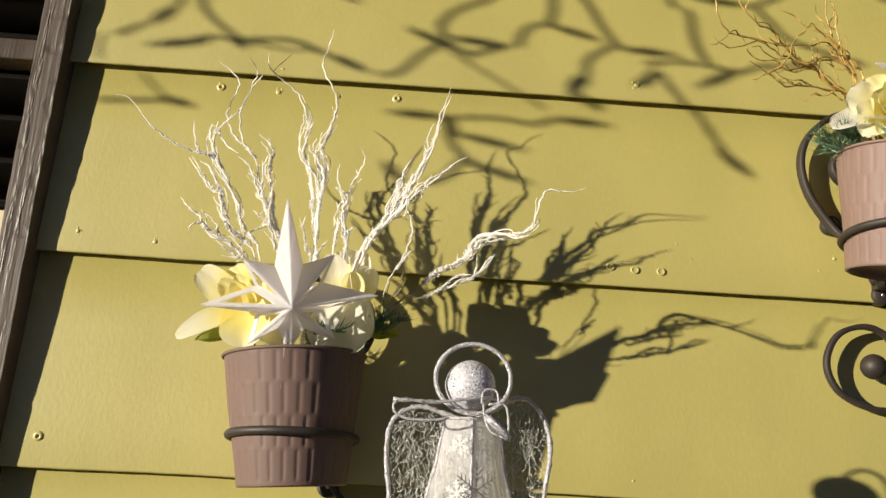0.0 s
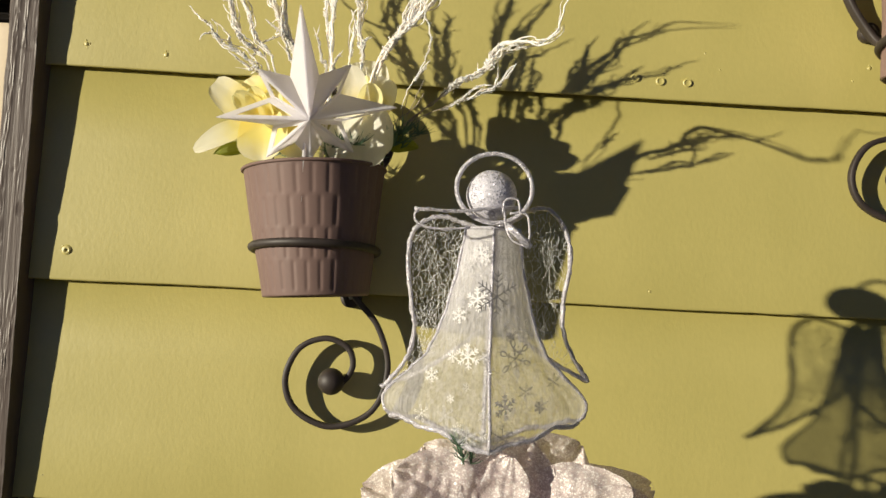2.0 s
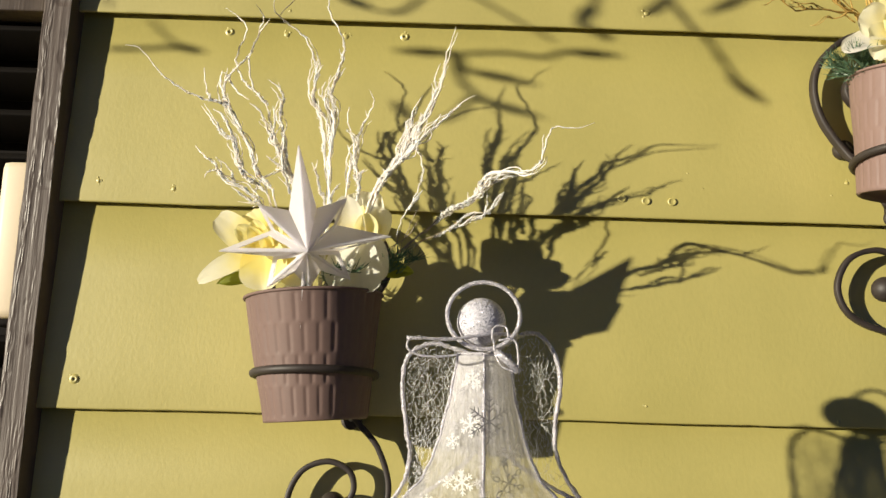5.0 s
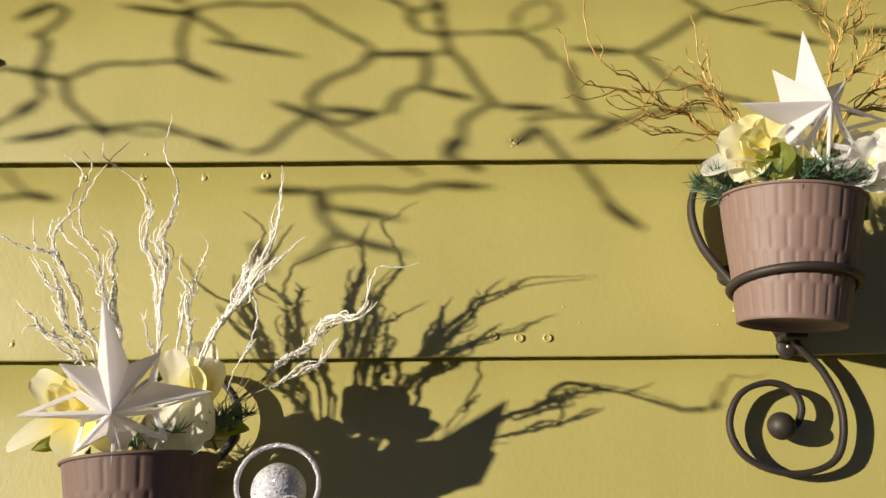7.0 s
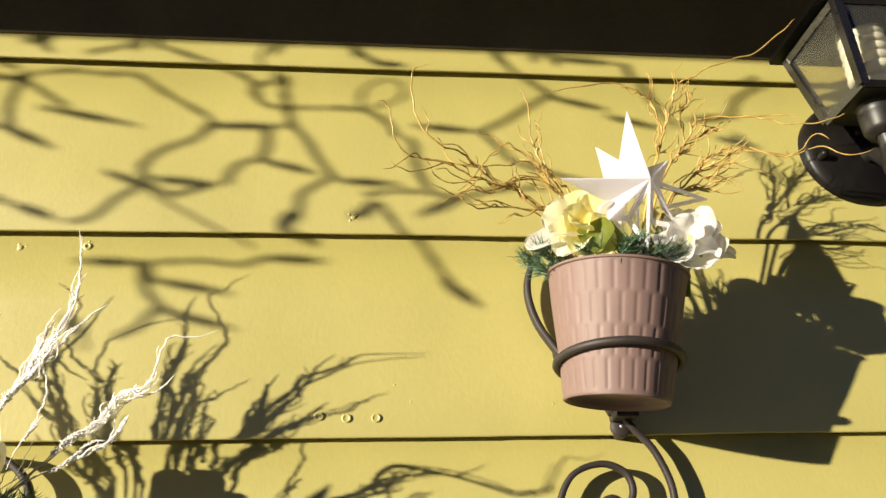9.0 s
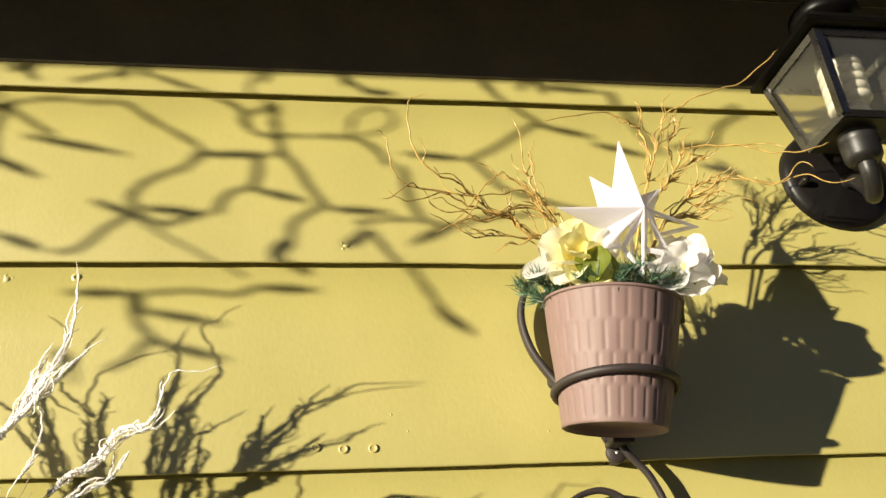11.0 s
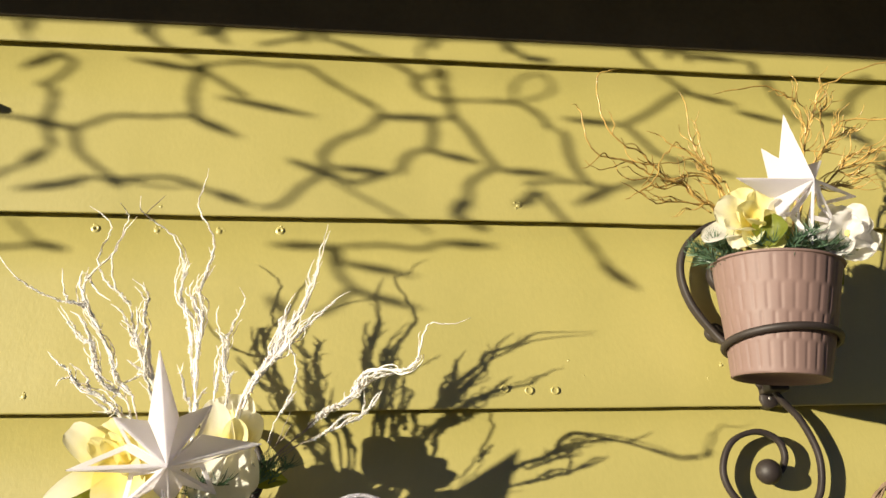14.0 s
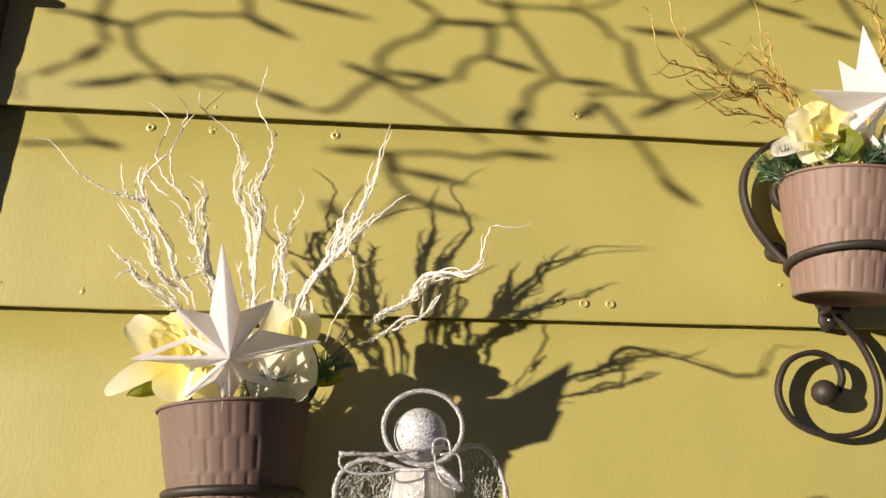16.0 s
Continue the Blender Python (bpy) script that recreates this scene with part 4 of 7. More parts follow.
def pine(label, place, count, spread, reach, seed, lean=(0, -0.2, 0.3)):
    """A tuft of plastic pine needles set along short sprigs."""
    ob = thing("pine_sprig", label, "pine sprig", "pine greens", place)
    r = random.Random(seed)
    g, st = Geo(), Geo()
    for s in range(count):
        a = 2 * math.pi * s / count + r.uniform(-0.3, 0.3)
        out = Vector((math.cos(a) * spread[0], math.sin(a) * spread[1], 0))
        b = out * 0.45
        e = out + Vector(lean) * reach * 1.2 + Vector((0, 0, r.uniform(0.0, 0.012)))
        line = smooth_line([b, (b + e) / 2 + Vector((0, 0, 0.004)), e], 5)
        tube(st, line, 0.0007, 4)
        for q in range(44):
            p = Vector(line[min(len(line) - 1, int(q / 44 * len(line)))])
            d = (e - b).normalized() * 0.8 + Vector((r.uniform(-1, 1), r.uniform(-1, 1), r.uniform(-0.45, 1)))
            d.normalize()
            ln = reach * r.uniform(0.6, 1.25)
            sd = d.cross(Vector((r.uniform(-1, 1), r.uniform(-1, 1), r.uniform(-1, 1)))).normalized() * 0.00045
            mid = p + d * ln * 0.55 + Vector((0, 0, -0.001))
            g.add([p - sd, p + sd, mid + sd, mid - sd, p + d * ln], [(0, 1, 2, 3), (3, 2, 4)])
    part("needles", g, NEEDLE, ob)
    part("twig", st, NEEDLE, ob)
    return ob


pine("green plastic pine greens round the rim of a pot", (1.241, -0.087, 1.868), 30, (0.052, 0.052), 0.016, 21, (0, -0.1, 0.22))
pine("green plastic pine greens spilling over a pot's edge", (1.188, -0.086, 1.878), 11, (0.017, 0.022), 0.016, 24, (-0.5, -0.1, 0.25))
pine("green plastic pine greens behind a white blossom", (1.276, -0.072, 1.880), 8, (0.020, 0.020), 0.026, 27, (0.2, 0.1, 0.6))
pine("dark green pine greens between blossoms in a pot", (0.7185, -0.070, 1.678), 10, (0.046, 0.046), 0.014, 22, (0.1, -0.1, 0.3))
pine("dark green pine greens beside a cream blossom", (0.780, -0.088, 1.688), 4, (0.012, 0.010), 0.015, 23, (0.5, -0.1, 0.1))

# ---- frosted branches ----
def strand(ob, thick, thin_end, frost, points):
    """One strand of a frosted branch, from its foot to its tip: a lumpy stem of so many millimetres with crumbs of frost."""
    strand.n += 1
    r = random.Random(100 + strand.n)
    o = ob.location
    pts = [Vector(p) - o for p in points]
    rooted = points[0][2] < 1.765 and abs(points[0][0] - 0.7185) < 0.055
    if rooted:
        pts = [Vector((0.7185 + 0.4 * (points[0][0] - 0.7185), -0.080, 1.662)) - o] + pts
    base = smooth_line(pts, 7)
    n = len(base)
    ph = r.uniform(0, 6)
    base = [p + Vector((math.sin(i * 0.9 + ph), math.cos(i * 0.7 + ph), 0.5 * math.cos(i * 0.8 + ph))) * 0.00045 * min(1, i / 9) * min(1, (n - 1 - i) / 12) for i, p in enumerate(base)]
    a, b = 0.00082 * thick, 0.00092 * thin_end
    part("strand", tube(Geo(), base, lambda s: (b + (a - b) * (1 - s) ** 0.8) * (1 if s < 0.9 else 1 - 5.5 * (s - 0.9)) * min(1.0, 0.4 + 3.5 * s), 7, 0.22 if frost > 0.5 else 0.10, r), FROST if frost else TWIG, ob)
    length = sum((q - p).length for p, q in zip(base, base[1:]))
    if frost > 0.5:
        for k in range(int(length * 15 * frost)):
            i = r.randint(int(n * 0.2), int(n * 0.85))
            d = (base[min(n - 1, i + 2)] - base[i - 1]).normalized()
            side = Vector((r.uniform(-1, 1), r.uniform(-1, 1) * 0.6, r.uniform(-0.4, 0.8))).normalized()
            ln = r.uniform(0.003, 0.008)
            q = [base[i], base[i] + d * ln * 0.3 + side * ln * 0.4, base[i] + d * ln * 0.8 + side * ln * 0.8]
            part("shoot", tube(Geo(), smooth_line(q, 3), lambda s: 0.0002 + 0.0005 * (1 - s), 5, 0.4, r), FROST, ob)
    if frost > 0.5 and thick > 0.85:
        for k in range(3 if thick > 1.05 else 2):          # fine strands that wind round the stem and fray outwards
            i0 = r.randint(int(n * 0.12), int(n * 0.40))
            i1 = min(n - 1, i0 + int(n * r.uniform(0.30, 0.50)))
            ph, turn, wide = r.uniform(0, 6.28), r.uniform(3.0, 7.0) * r.choice((-1, 1)), r.uniform(0.0030, 0.0062)
            line = []
            for i in range(i0, i1 + 1, 2):
                s = (i - i0) / (i1 - i0)
                d = (base[min(n - 1, i + 2)] - base[max(0, i - 2)]).normalized()
                u = d.cross(Vector((0.3, 1, 0.2))).normalized()
                w = d.cross(u)
                off = wide * (s ** 0.6 if k else math.sin(math.pi * s * 0.8) ** 0.8)
                line.append(base[i] + u * (off * math.cos(turn * s + ph)) + w * (off * math.sin(turn * s + ph)))
            if len(line) > 3:
                part("side_strand", tube(Geo(), smooth_line(line, 3), lambda s: 0.00030 + 0.00042 * (1 - s) ** 0.7, 5, 0.35, r), FROST, ob)
    if frost:
        crumbs = Geo()
        for k in range(int(length * 4600 * frost)):
            s = r.random() ** (1.0 if frost > 0.85 else 1.3) * (0.84 if frost > 0.85 else 0.66)
            if rooted and s < 0.16:
                continue
            i = min(n - 2, int(n * s))
            p = base[i].lerp(base[i + 1], r.random()) + Vector((r.gauss(0, 1), r.gauss(0, 1), r.gauss(0, 1))) * (0.00030 + 0.00042 * thick * (1 - 0.75 * s))
            q = r.uniform(0.00040, 0.00092) * (1 - 0.5 * s)
            d = [q * r.uniform(0.7, 1.4) for _ in range(6)]
            crumbs.add([p + Vector((d[0], 0, 0)), p + Vector((-d[1], 0, 0)), p + Vector((0, d[2], 0)), p + Vector((0, -d[3], 0)), p + Vector((0, 0, d[4])), p + Vector((0, 0, -d[5]))],
                       [(0, 2, 4), (2, 1, 4), (1, 3, 4), (3, 0, 4), (2, 0, 5), (1, 2, 5), (3, 1, 5), (0, 3, 5)])
        tagged(part("frost", crumbs, FROST, ob), "white frost crumbs", kind="stuff")


strand.n = 0
branch = thing("frosted_branch", "tall frosted white curly willow branch with crossed thin tips", "branch", "frosted branches", (0.6817, -0.086, 1.746))
strand(branch, 1.5, 0.9, 1, [(0.6817, -0.086, 1.746), (0.6777, -0.0858, 1.758), (0.669, -0.0856, 1.767), (0.6631, -0.0854, 1.774), (0.6596, -0.0852, 1.784), (0.6563, -0.085, 1.794), (0.6499, -0.0848, 1.806), (0.6444, -0.0846, 1.817), (0.6394, -0.0844, 1.826), (0.6338, -0.0842, 1.837), (0.6288, -0.084, 1.847), (0.6275, -0.084, 1.855), (0.6285, -0.084, 1.862)])
strand(branch, 1.2, 0.8, 1, [(0.6741, -0.082, 1.752), (0.6663, -0.0818, 1.77), (0.6603, -0.0816, 1.783), (0.657, -0.0814, 1.793), (0.6508, -0.0812, 1.803), (0.6455, -0.081, 1.811), (0.6401, -0.0808, 1.821), (0.6345, -0.0806, 1.831), (0.6299, -0.0804, 1.841), (0.6301, -0.0802, 1.852), (0.6324, -0.08, 1.859), (0.6396, -0.0827, 1.847), (0.6467, -0.0853, 1.84), (0.6543, -0.088, 1.835)])
strand(branch, 1, 0.55, 0.35, [(0.6358, -0.085, 1.829), (0.6317, -0.0843, 1.84), (0.6322, -0.0837, 1.852), (0.6373, -0.083, 1.862), (0.6454, -0.083, 1.871), (0.6514, -0.083, 1.879), (0.6554, -0.083, 1.89), (0.6599, -0.083, 1.901), (0.6668, -0.083, 1.912)])
strand(branch, 0.9, 0.5, 0.3, [(0.6674, -0.086, 1.833), (0.6571, -0.084, 1.845), (0.6511, -0.0833, 1.849), (0.6453, -0.0825, 1.857), (0.6405, -0.0817, 1.867), (0.6387, -0.081, 1.875), (0.6423, -0.0804, 1.888), (0.6461, -0.0798, 1.9), (0.6448, -0.0792, 1.907), (0.6374, -0.0786, 1.915), (0.6263, -0.078, 1.923)])
strand(branch, 0.9, 0.45, 0.25, [(0.6698, -0.086, 1.832), (0.6636, -0.087, 1.838), (0.6572, -0.088, 1.846), (0.6541, -0.091, 1.857), (0.6533, -0.094, 1.872), (0.6585, -0.1, 1.881), (0.6646, -0.108, 1.893), (0.6679, -0.114, 1.897), (0.6663, -0.119, 1.901), (0.6626, -0.125, 1.905)])
strand(branch, 0.7, 0.6, 0.8, [(0.6377, -0.085, 1.827), (0.6276, -0.086, 1.833), (0.6215, -0.087, 1.835), (0.618, -0.0867, 1.841), (0.6151, -0.0863, 1.851), (0.6132, -0.086, 1.863)])
branch = thing("frosted_branch", "thin frosted white willow shoot reaching out over the wall", "branch", "frosted branches", (0.6407, -0.085, 1.824))
strand(branch, 0.85, 0.4, 0.55, [(0.6407, -0.085, 1.824), (0.632, -0.0855, 1.832), (0.6195, -0.086, 1.834), (0.6097, -0.0866, 1.837), (0.5961, -0.0871, 1.843), (0.5867, -0.0877, 1.849), (0.5773, -0.0883, 1.856), (0.5646, -0.0889, 1.871), (0.5554, -0.0894, 1.879), (0.545, -0.09, 1.88)])
branch = thing("frosted_branch", "frosted white willow branch with forked side shoots", "branch", "frosted branches", (0.678, -0.088, 1.744))
strand(branch, 1.3, 0.8, 1, [(0.678, -0.088, 1.744), (0.6694, -0.0876, 1.757), (0.661, -0.0872, 1.764), (0.6549, -0.0868, 1.768), (0.6505, -0.0864, 1.777), (0.6476, -0.086, 1.788), (0.6447, -0.0856, 1.799), (0.6398, -0.0852, 1.807), (0.6354, -0.0848, 1.815), (0.63, -0.0844, 1.823), (0.6229, -0.084, 1.827)])
strand(branch, 1, 0.6, 0.9, [(0.6618, -0.09, 1.761), (0.6541, -0.089, 1.768), (0.6497, -0.088, 1.775), (0.6458, -0.087, 1.786), (0.6421, -0.086, 1.799), (0.6349, -0.0845, 1.802), (0.6275, -0.083, 1.811), (0.6199, -0.0815, 1.821), (0.6118, -0.08, 1.831)])
strand(branch, 0.7, 0.5, 0.7, [(0.6406, -0.086, 1.801), (0.6337, -0.0845, 1.806), (0.6282, -0.083, 1.813), (0.6226, -0.0815, 1.821), (0.6138, -0.08, 1.833)])
strand(branch, 0.8, 0.5, 0.9, [(0.6455, -0.086, 1.795), (0.641, -0.0857, 1.805), (0.6371, -0.0855, 1.813), (0.6332, -0.0853, 1.82), (0.6282, -0.085, 1.825)])
branch = thing("frosted_branch", "low crusty frosted white willow branch above a cream blossom", "branch", "frosted branches", (0.6833, -0.088, 1.733))
strand(branch, 1.4, 0.7, 1, [(0.6833, -0.088, 1.733), (0.6712, -0.089, 1.741), (0.6629, -0.09, 1.75), (0.6539, -0.091, 1.757), (0.6461, -0.092, 1.76), (0.6391, -0.093, 1.764), (0.6345, -0.094, 1.769), (0.6305, -0.094, 1.776), (0.6244, -0.094, 1.78), (0.6188, -0.094, 1.785), (0.6134, -0.094, 1.791)])
strand(branch, 0.8, 0.5, 0.8, [(0.6536, -0.09, 1.757), (0.6469, -0.091, 1.762), (0.6453, -0.092, 1.768), (0.6401, -0.093, 1.775), (0.633, -0.094, 1.78)])
strand(branch, 0.7, 0.5, 0.6, [(0.6405, -0.092, 1.765), (0.6343, -0.093, 1.77), (0.6298, -0.094, 1.77), (0.6252, -0.095, 1.768), (0.6234, -0.096, 1.763)])
strand(branch, 0.9, 0.6, 0.9, [(0.6725, -0.09, 1.738), (0.6637, -0.0917, 1.744), (0.655, -0.0933, 1.75), (0.6463, -0.095, 1.756)])
strand(branch, 0.7, 0.5, 0.9, [(0.6618, -0.085, 1.751), (0.6682, -0.0847, 1.765), (0.6772, -0.0843, 1.771), (0.6864, -0.084, 1.775)])
branch = thing("frosted_branch", "thickly frosted white willow branch with a hooked tip", "branch", "frosted branches", (0.6997, -0.086, 1.738))
strand(branch, 1.4, 0.7, 1, [(0.6997, -0.086, 1.738), (0.6951, -0.085, 1.766), (0.6907, -0.0846, 1.777), (0.687, -0.0841, 1.789), (0.6846, -0.0837, 1.801), (0.6831, -0.0833, 1.813), (0.6804, -0.0829, 1.823), (0.681, -0.0824, 1.83), (0.6826, -0.082, 1.838), (0.6815, -0.0837, 1.843), (0.6767, -0.0853, 1.849), (0.6694, -0.087, 1.854)])
strand(branch, 1.2, 0.5, 0.9, [(0.6974, -0.082, 1.748), (0.6926, -0.08, 1.767), (0.6874, -0.0807, 1.777), (0.6818, -0.0813, 1.787), (0.677, -0.082, 1.799), (0.6743, -0.0827, 1.81), (0.6718, -0.0833, 1.819), (0.6692, -0.084, 1.83), (0.663, -0.084, 1.839)])
strand(branch, 1, 0.6, 1, [(0.6877, -0.084, 1.78), (0.6805, -0.0847, 1.793), (0.675, -0.0853, 1.802), (0.6708, -0.086, 1.811), (0.6665, -0.0867, 1.821), (0.6611, -0.0873, 1.828), (0.6546, -0.088, 1.832)])
strand(branch, 1, 0.7, 1, [(0.6897, -0.088, 1.774), (0.6839, -0.088, 1.785), (0.6799, -0.088, 1.796), (0.6768, -0.088, 1.806), (0.6771, -0.088, 1.818), (0.6748, -0.088, 1.83)])
strand(branch, 0.7, 0.5, 0.7, [(0.6819, -0.082, 1.824), (0.6802, -0.0833, 1.836), (0.6772, -0.0847, 1.842), (0.6715, -0.086, 1.848)])
strand(branch, 0.9, 0.6, 1, [(0.6915, -0.086, 1.77), (0.6859, -0.0873, 1.776), (0.6793, -0.0887, 1.78), (0.6725, -0.09, 1.785)])
strand(branch, 0.8, 0.6, 0.9, [(0.6976, -0.09, 1.744), (0.6933, -0.09, 1.755), (0.6908, -0.09, 1.764), (0.6864, -0.09, 1.775), (0.6859, -0.09, 1.792), (0.6865, -0.09, 1.805)])
branch = thing("frosted_branch", "long frosted white willow branch with a curling bare tip", "branch", "frosted branches", (0.7269, -0.09, 1.738))
strand(branch, 1.4, 0.45, 0.8, [(0.7269, -0.09, 1.738), (0.7264, -0.0911, 1.767), (0.7264, -0.0923, 1.788), (0.7274, -0.0934, 1.802), (0.7285, -0.0946, 1.813), (0.7294, -0.0957, 1.822), (0.7271, -0.0969, 1.831), (0.7257, -0.098, 1.841), (0.7292, -0.1, 1.852), (0.7327, -0.102, 1.864), (0.735, -0.104, 1.873), (0.7343, -0.103, 1.884), (0.7298, -0.102, 1.895), (0.7231, -0.101, 1.906), (0.7195, -0.1, 1.917), (0.7214, -0.105, 1.923), (0.7261, -0.11, 1.936), (0.7279, -0.115, 1.943)])
strand(branch, 1, 0.6, 0.7, [(0.7265, -0.086, 1.757), (0.7258, -0.0883, 1.784), (0.7264, -0.0907, 1.812), (0.728, -0.093, 1.826), (0.7247, -0.0953, 1.838), (0.7287, -0.0977, 1.849), (0.7346, -0.1, 1.86)])
strand(branch, 0.9, 0.5, 0.7, [(0.7254, -0.09, 1.793), (0.7259, -0.092, 1.815), (0.7226, -0.094, 1.827), (0.7182, -0.096, 1.836), (0.7175, -0.098, 1.843), (0.7204, -0.1, 1.849)])
branch = thing("frosted_branch", "frosted white willow branch with a forked bare tip", "branch", "frosted branches", (0.7242, -0.082, 1.74))
strand(branch, 1.4, 0.5, 0.8, [(0.7242, -0.082, 1.74), (0.7245, -0.0836, 1.758), (0.7218, -0.0851, 1.78), (0.7194, -0.0867, 1.799), (0.7171, -0.0883, 1.815), (0.7137, -0.0899, 1.826), (0.7097, -0.0914, 1.835), (0.7097, -0.093, 1.843), (0.711, -0.0945, 1.854), (0.7114, -0.096, 1.863), (0.7083, -0.099, 1.873), (0.7024, -0.102, 1.885), (0.6969, -0.105, 1.89), (0.6879, -0.108, 1.896), (0.6801, -0.112, 1.901), (0.6764, -0.116, 1.905), (0.6763, -0.118, 1.915)])
strand(branch, 0.5, 0.4, 0, [(0.6801, -0.112, 1.901), (0.6846, -0.111, 1.908), (0.6938, -0.109, 1.92)])
strand(branch, 1.1, 0.5, 0.9, [(0.7272, -0.085, 1.746), (0.7245, -0.0868, 1.775), (0.7262, -0.0886, 1.798), (0.7242, -0.0904, 1.812), (0.7183, -0.0922, 1.823), (0.7114, -0.094, 1.834), (0.7105, -0.0953, 1.849), (0.7121, -0.0967, 1.86), (0.7143, -0.098, 1.87)])
strand(branch, 0.7, 0.5, 0.9, [(0.7228, -0.085, 1.746), (0.7189, -0.0863, 1.754), (0.7176, -0.0875, 1.762), (0.7148, -0.0887, 1.772), (0.7108, -0.09, 1.781)])
branch = thing("frosted_branch", "short frosted white willow branch behind a white star", "branch", "frosted branches", (0.7396, -0.085, 1.744))
strand(branch, 1.2, 0.4, 0.8, [(0.7396, -0.085, 1.744), (0.7414, -0.0852, 1.764), (0.7437, -0.0854, 1.779), (0.7466, -0.0856, 1.79), (0.7483, -0.0858, 1.8), (0.7508, -0.086, 1.812), (0.7565, -0.092, 1.822), (0.7608, -0.096, 1.83), (0.7616, -0.1, 1.835), (0.7576, -0.106, 1.841)])
strand(branch, 1.1, 0.5, 0.8, [(0.7496, -0.088, 1.741), (0.7507, -0.0894, 1.761), (0.7492, -0.0909, 1.775), (0.7472, -0.0923, 1.788), (0.7453, -0.0937, 1.8), (0.7416, -0.0951, 1.811), (0.7398, -0.0966, 1.82), (0.7413, -0.098, 1.828)])
strand(branch, 0.7, 0.5, 0.8, [(0.748, -0.086, 1.767), (0.7458, -0.0873, 1.783), (0.7428, -0.0887, 1.79), (0.7402, -0.09, 1.797)])
strand(branch, 0.7, 0.5, 0.9, [(0.7503, -0.09, 1.748), (0.7518, -0.0917, 1.761), (0.7527, -0.0933, 1.77), (0.756, -0.095, 1.775)])
strand(branch, 0.7, 0.5, 0.9, [(0.7282, -0.09, 1.738), (0.7285, -0.0917, 1.749), (0.7313, -0.0933, 1.756), (0.7362, -0.095, 1.762)])
branch = thing("frosted_branch", "thick twisted bundle of frosted white willow strands", "branch", "frosted branches", (0.7583, -0.086, 1.74))
strand(branch, 1.9, 0.45, 1, [(0.7583, -0.086, 1.74), (0.762, -0.086, 1.753), (0.7673, -0.0872, 1.765), (0.7736, -0.0884, 1.774), (0.78, -0.0896, 1.781), (0.7863, -0.0908, 1.791), (0.7905, -0.092, 1.8), (0.7965, -0.094, 1.811), (0.8021, -0.096, 1.819), (0.8077, -0.098, 1.828), (0.8128, -0.1, 1.84), (0.8174, -0.108, 1.848), (0.8205, -0.116, 1.858), (0.8218, -0.123, 1.867), (0.8255, -0.139, 1.872), (0.8281, -0.155, 1.877)])
strand(branch, 1.7, 0.6, 1, [(0.7629, -0.092, 1.743), (0.7673, -0.09, 1.757), (0.7726, -0.0904, 1.767), (0.7775, -0.0907, 1.777), (0.7829, -0.0911, 1.788), (0.7869, -0.0915, 1.8), (0.792, -0.0919, 1.81), (0.7938, -0.0922, 1.821), (0.7958, -0.0926, 1.83), (0.8023, -0.093, 1.841)])
strand(branch, 1.6, 0.4, 0.9, [(0.7614, -0.085, 1.747), (0.7694, -0.088, 1.767), (0.779, -0.0924, 1.775), (0.7876, -0.0968, 1.785), (0.7971, -0.101, 1.794), (0.8057, -0.106, 1.803), (0.8135, -0.11, 1.808), (0.822, -0.117, 1.814), (0.8306, -0.119, 1.822), (0.8393, -0.122, 1.829), (0.8466, -0.124, 1.832)])
strand(branch, 1.3, 0.5, 1, [(0.7747, -0.09, 1.77), (0.784, -0.0922, 1.783), (0.7926, -0.0943, 1.794), (0.7994, -0.0965, 1.806), (0.8035, -0.0987, 1.816), (0.8094, -0.101, 1.83), (0.8136, -0.103, 1.842), (0.8131, -0.107, 1.854), (0.8173, -0.112, 1.864)])
strand(branch, 1.1, 0.4, 0.5, [(0.7873, -0.092, 1.79), (0.798, -0.0953, 1.806), (0.8066, -0.0987, 1.82), (0.8138, -0.102, 1.835), (0.8191, -0.111, 1.848), (0.8217, -0.12, 1.858), (0.8257, -0.137, 1.867), (0.8297, -0.152, 1.873)])
strand(branch, 1.2, 0.6, 1, [(0.7747, -0.094, 1.772), (0.7834, -0.0967, 1.779), (0.7937, -0.0993, 1.789), (0.8014, -0.102, 1.798), (0.8101, -0.105, 1.806), (0.8143, -0.107, 1.813), (0.8185, -0.11, 1.82)])
strand(branch, 1.3, 0.7, 1, [(0.7808, -0.088, 1.781), (0.7899, -0.09, 1.793), (0.794, -0.092, 1.804), (0.8, -0.094, 1.815), (0.8051, -0.096, 1.824)])
strand(branch, 1.2, 0.8, 1, [(0.7854, -0.096, 1.783), (0.7906, -0.0945, 1.799), (0.7928, -0.093, 1.811), (0.796, -0.0915, 1.824), (0.7985, -0.09, 1.832)])
branch = thing("frosted_branch", "drooping thin frosted white willow shoot", "branch", "frosted branches", (0.7918, -0.095, 1.792))
strand(branch, 0.8, 0.4, 0.35, [(0.7918, -0.095, 1.792), (0.7971, -0.1, 1.794), (0.7998, -0.1, 1.792), (0.8033, -0.1, 1.783), (0.805, -0.1, 1.772), (0.8031, -0.099, 1.763), (0.7998, -0.098, 1.754), (0.7958, -0.097, 1.745), (0.7896, -0.096, 1.735), (0.7868, -0.095, 1.727), (0.7842, -0.094, 1.718)])
strand(branch, 0.7, 0.5, 0.9, [(0.7962, -0.098, 1.745), (0.8004, -0.099, 1.751), (0.8055, -0.1, 1.757)])
strand(branch, 0.6, 0.5, 0.9, [(0.7938, -0.098, 1.74), (0.7988, -0.099, 1.747), (0.803, -0.1, 1.751)])
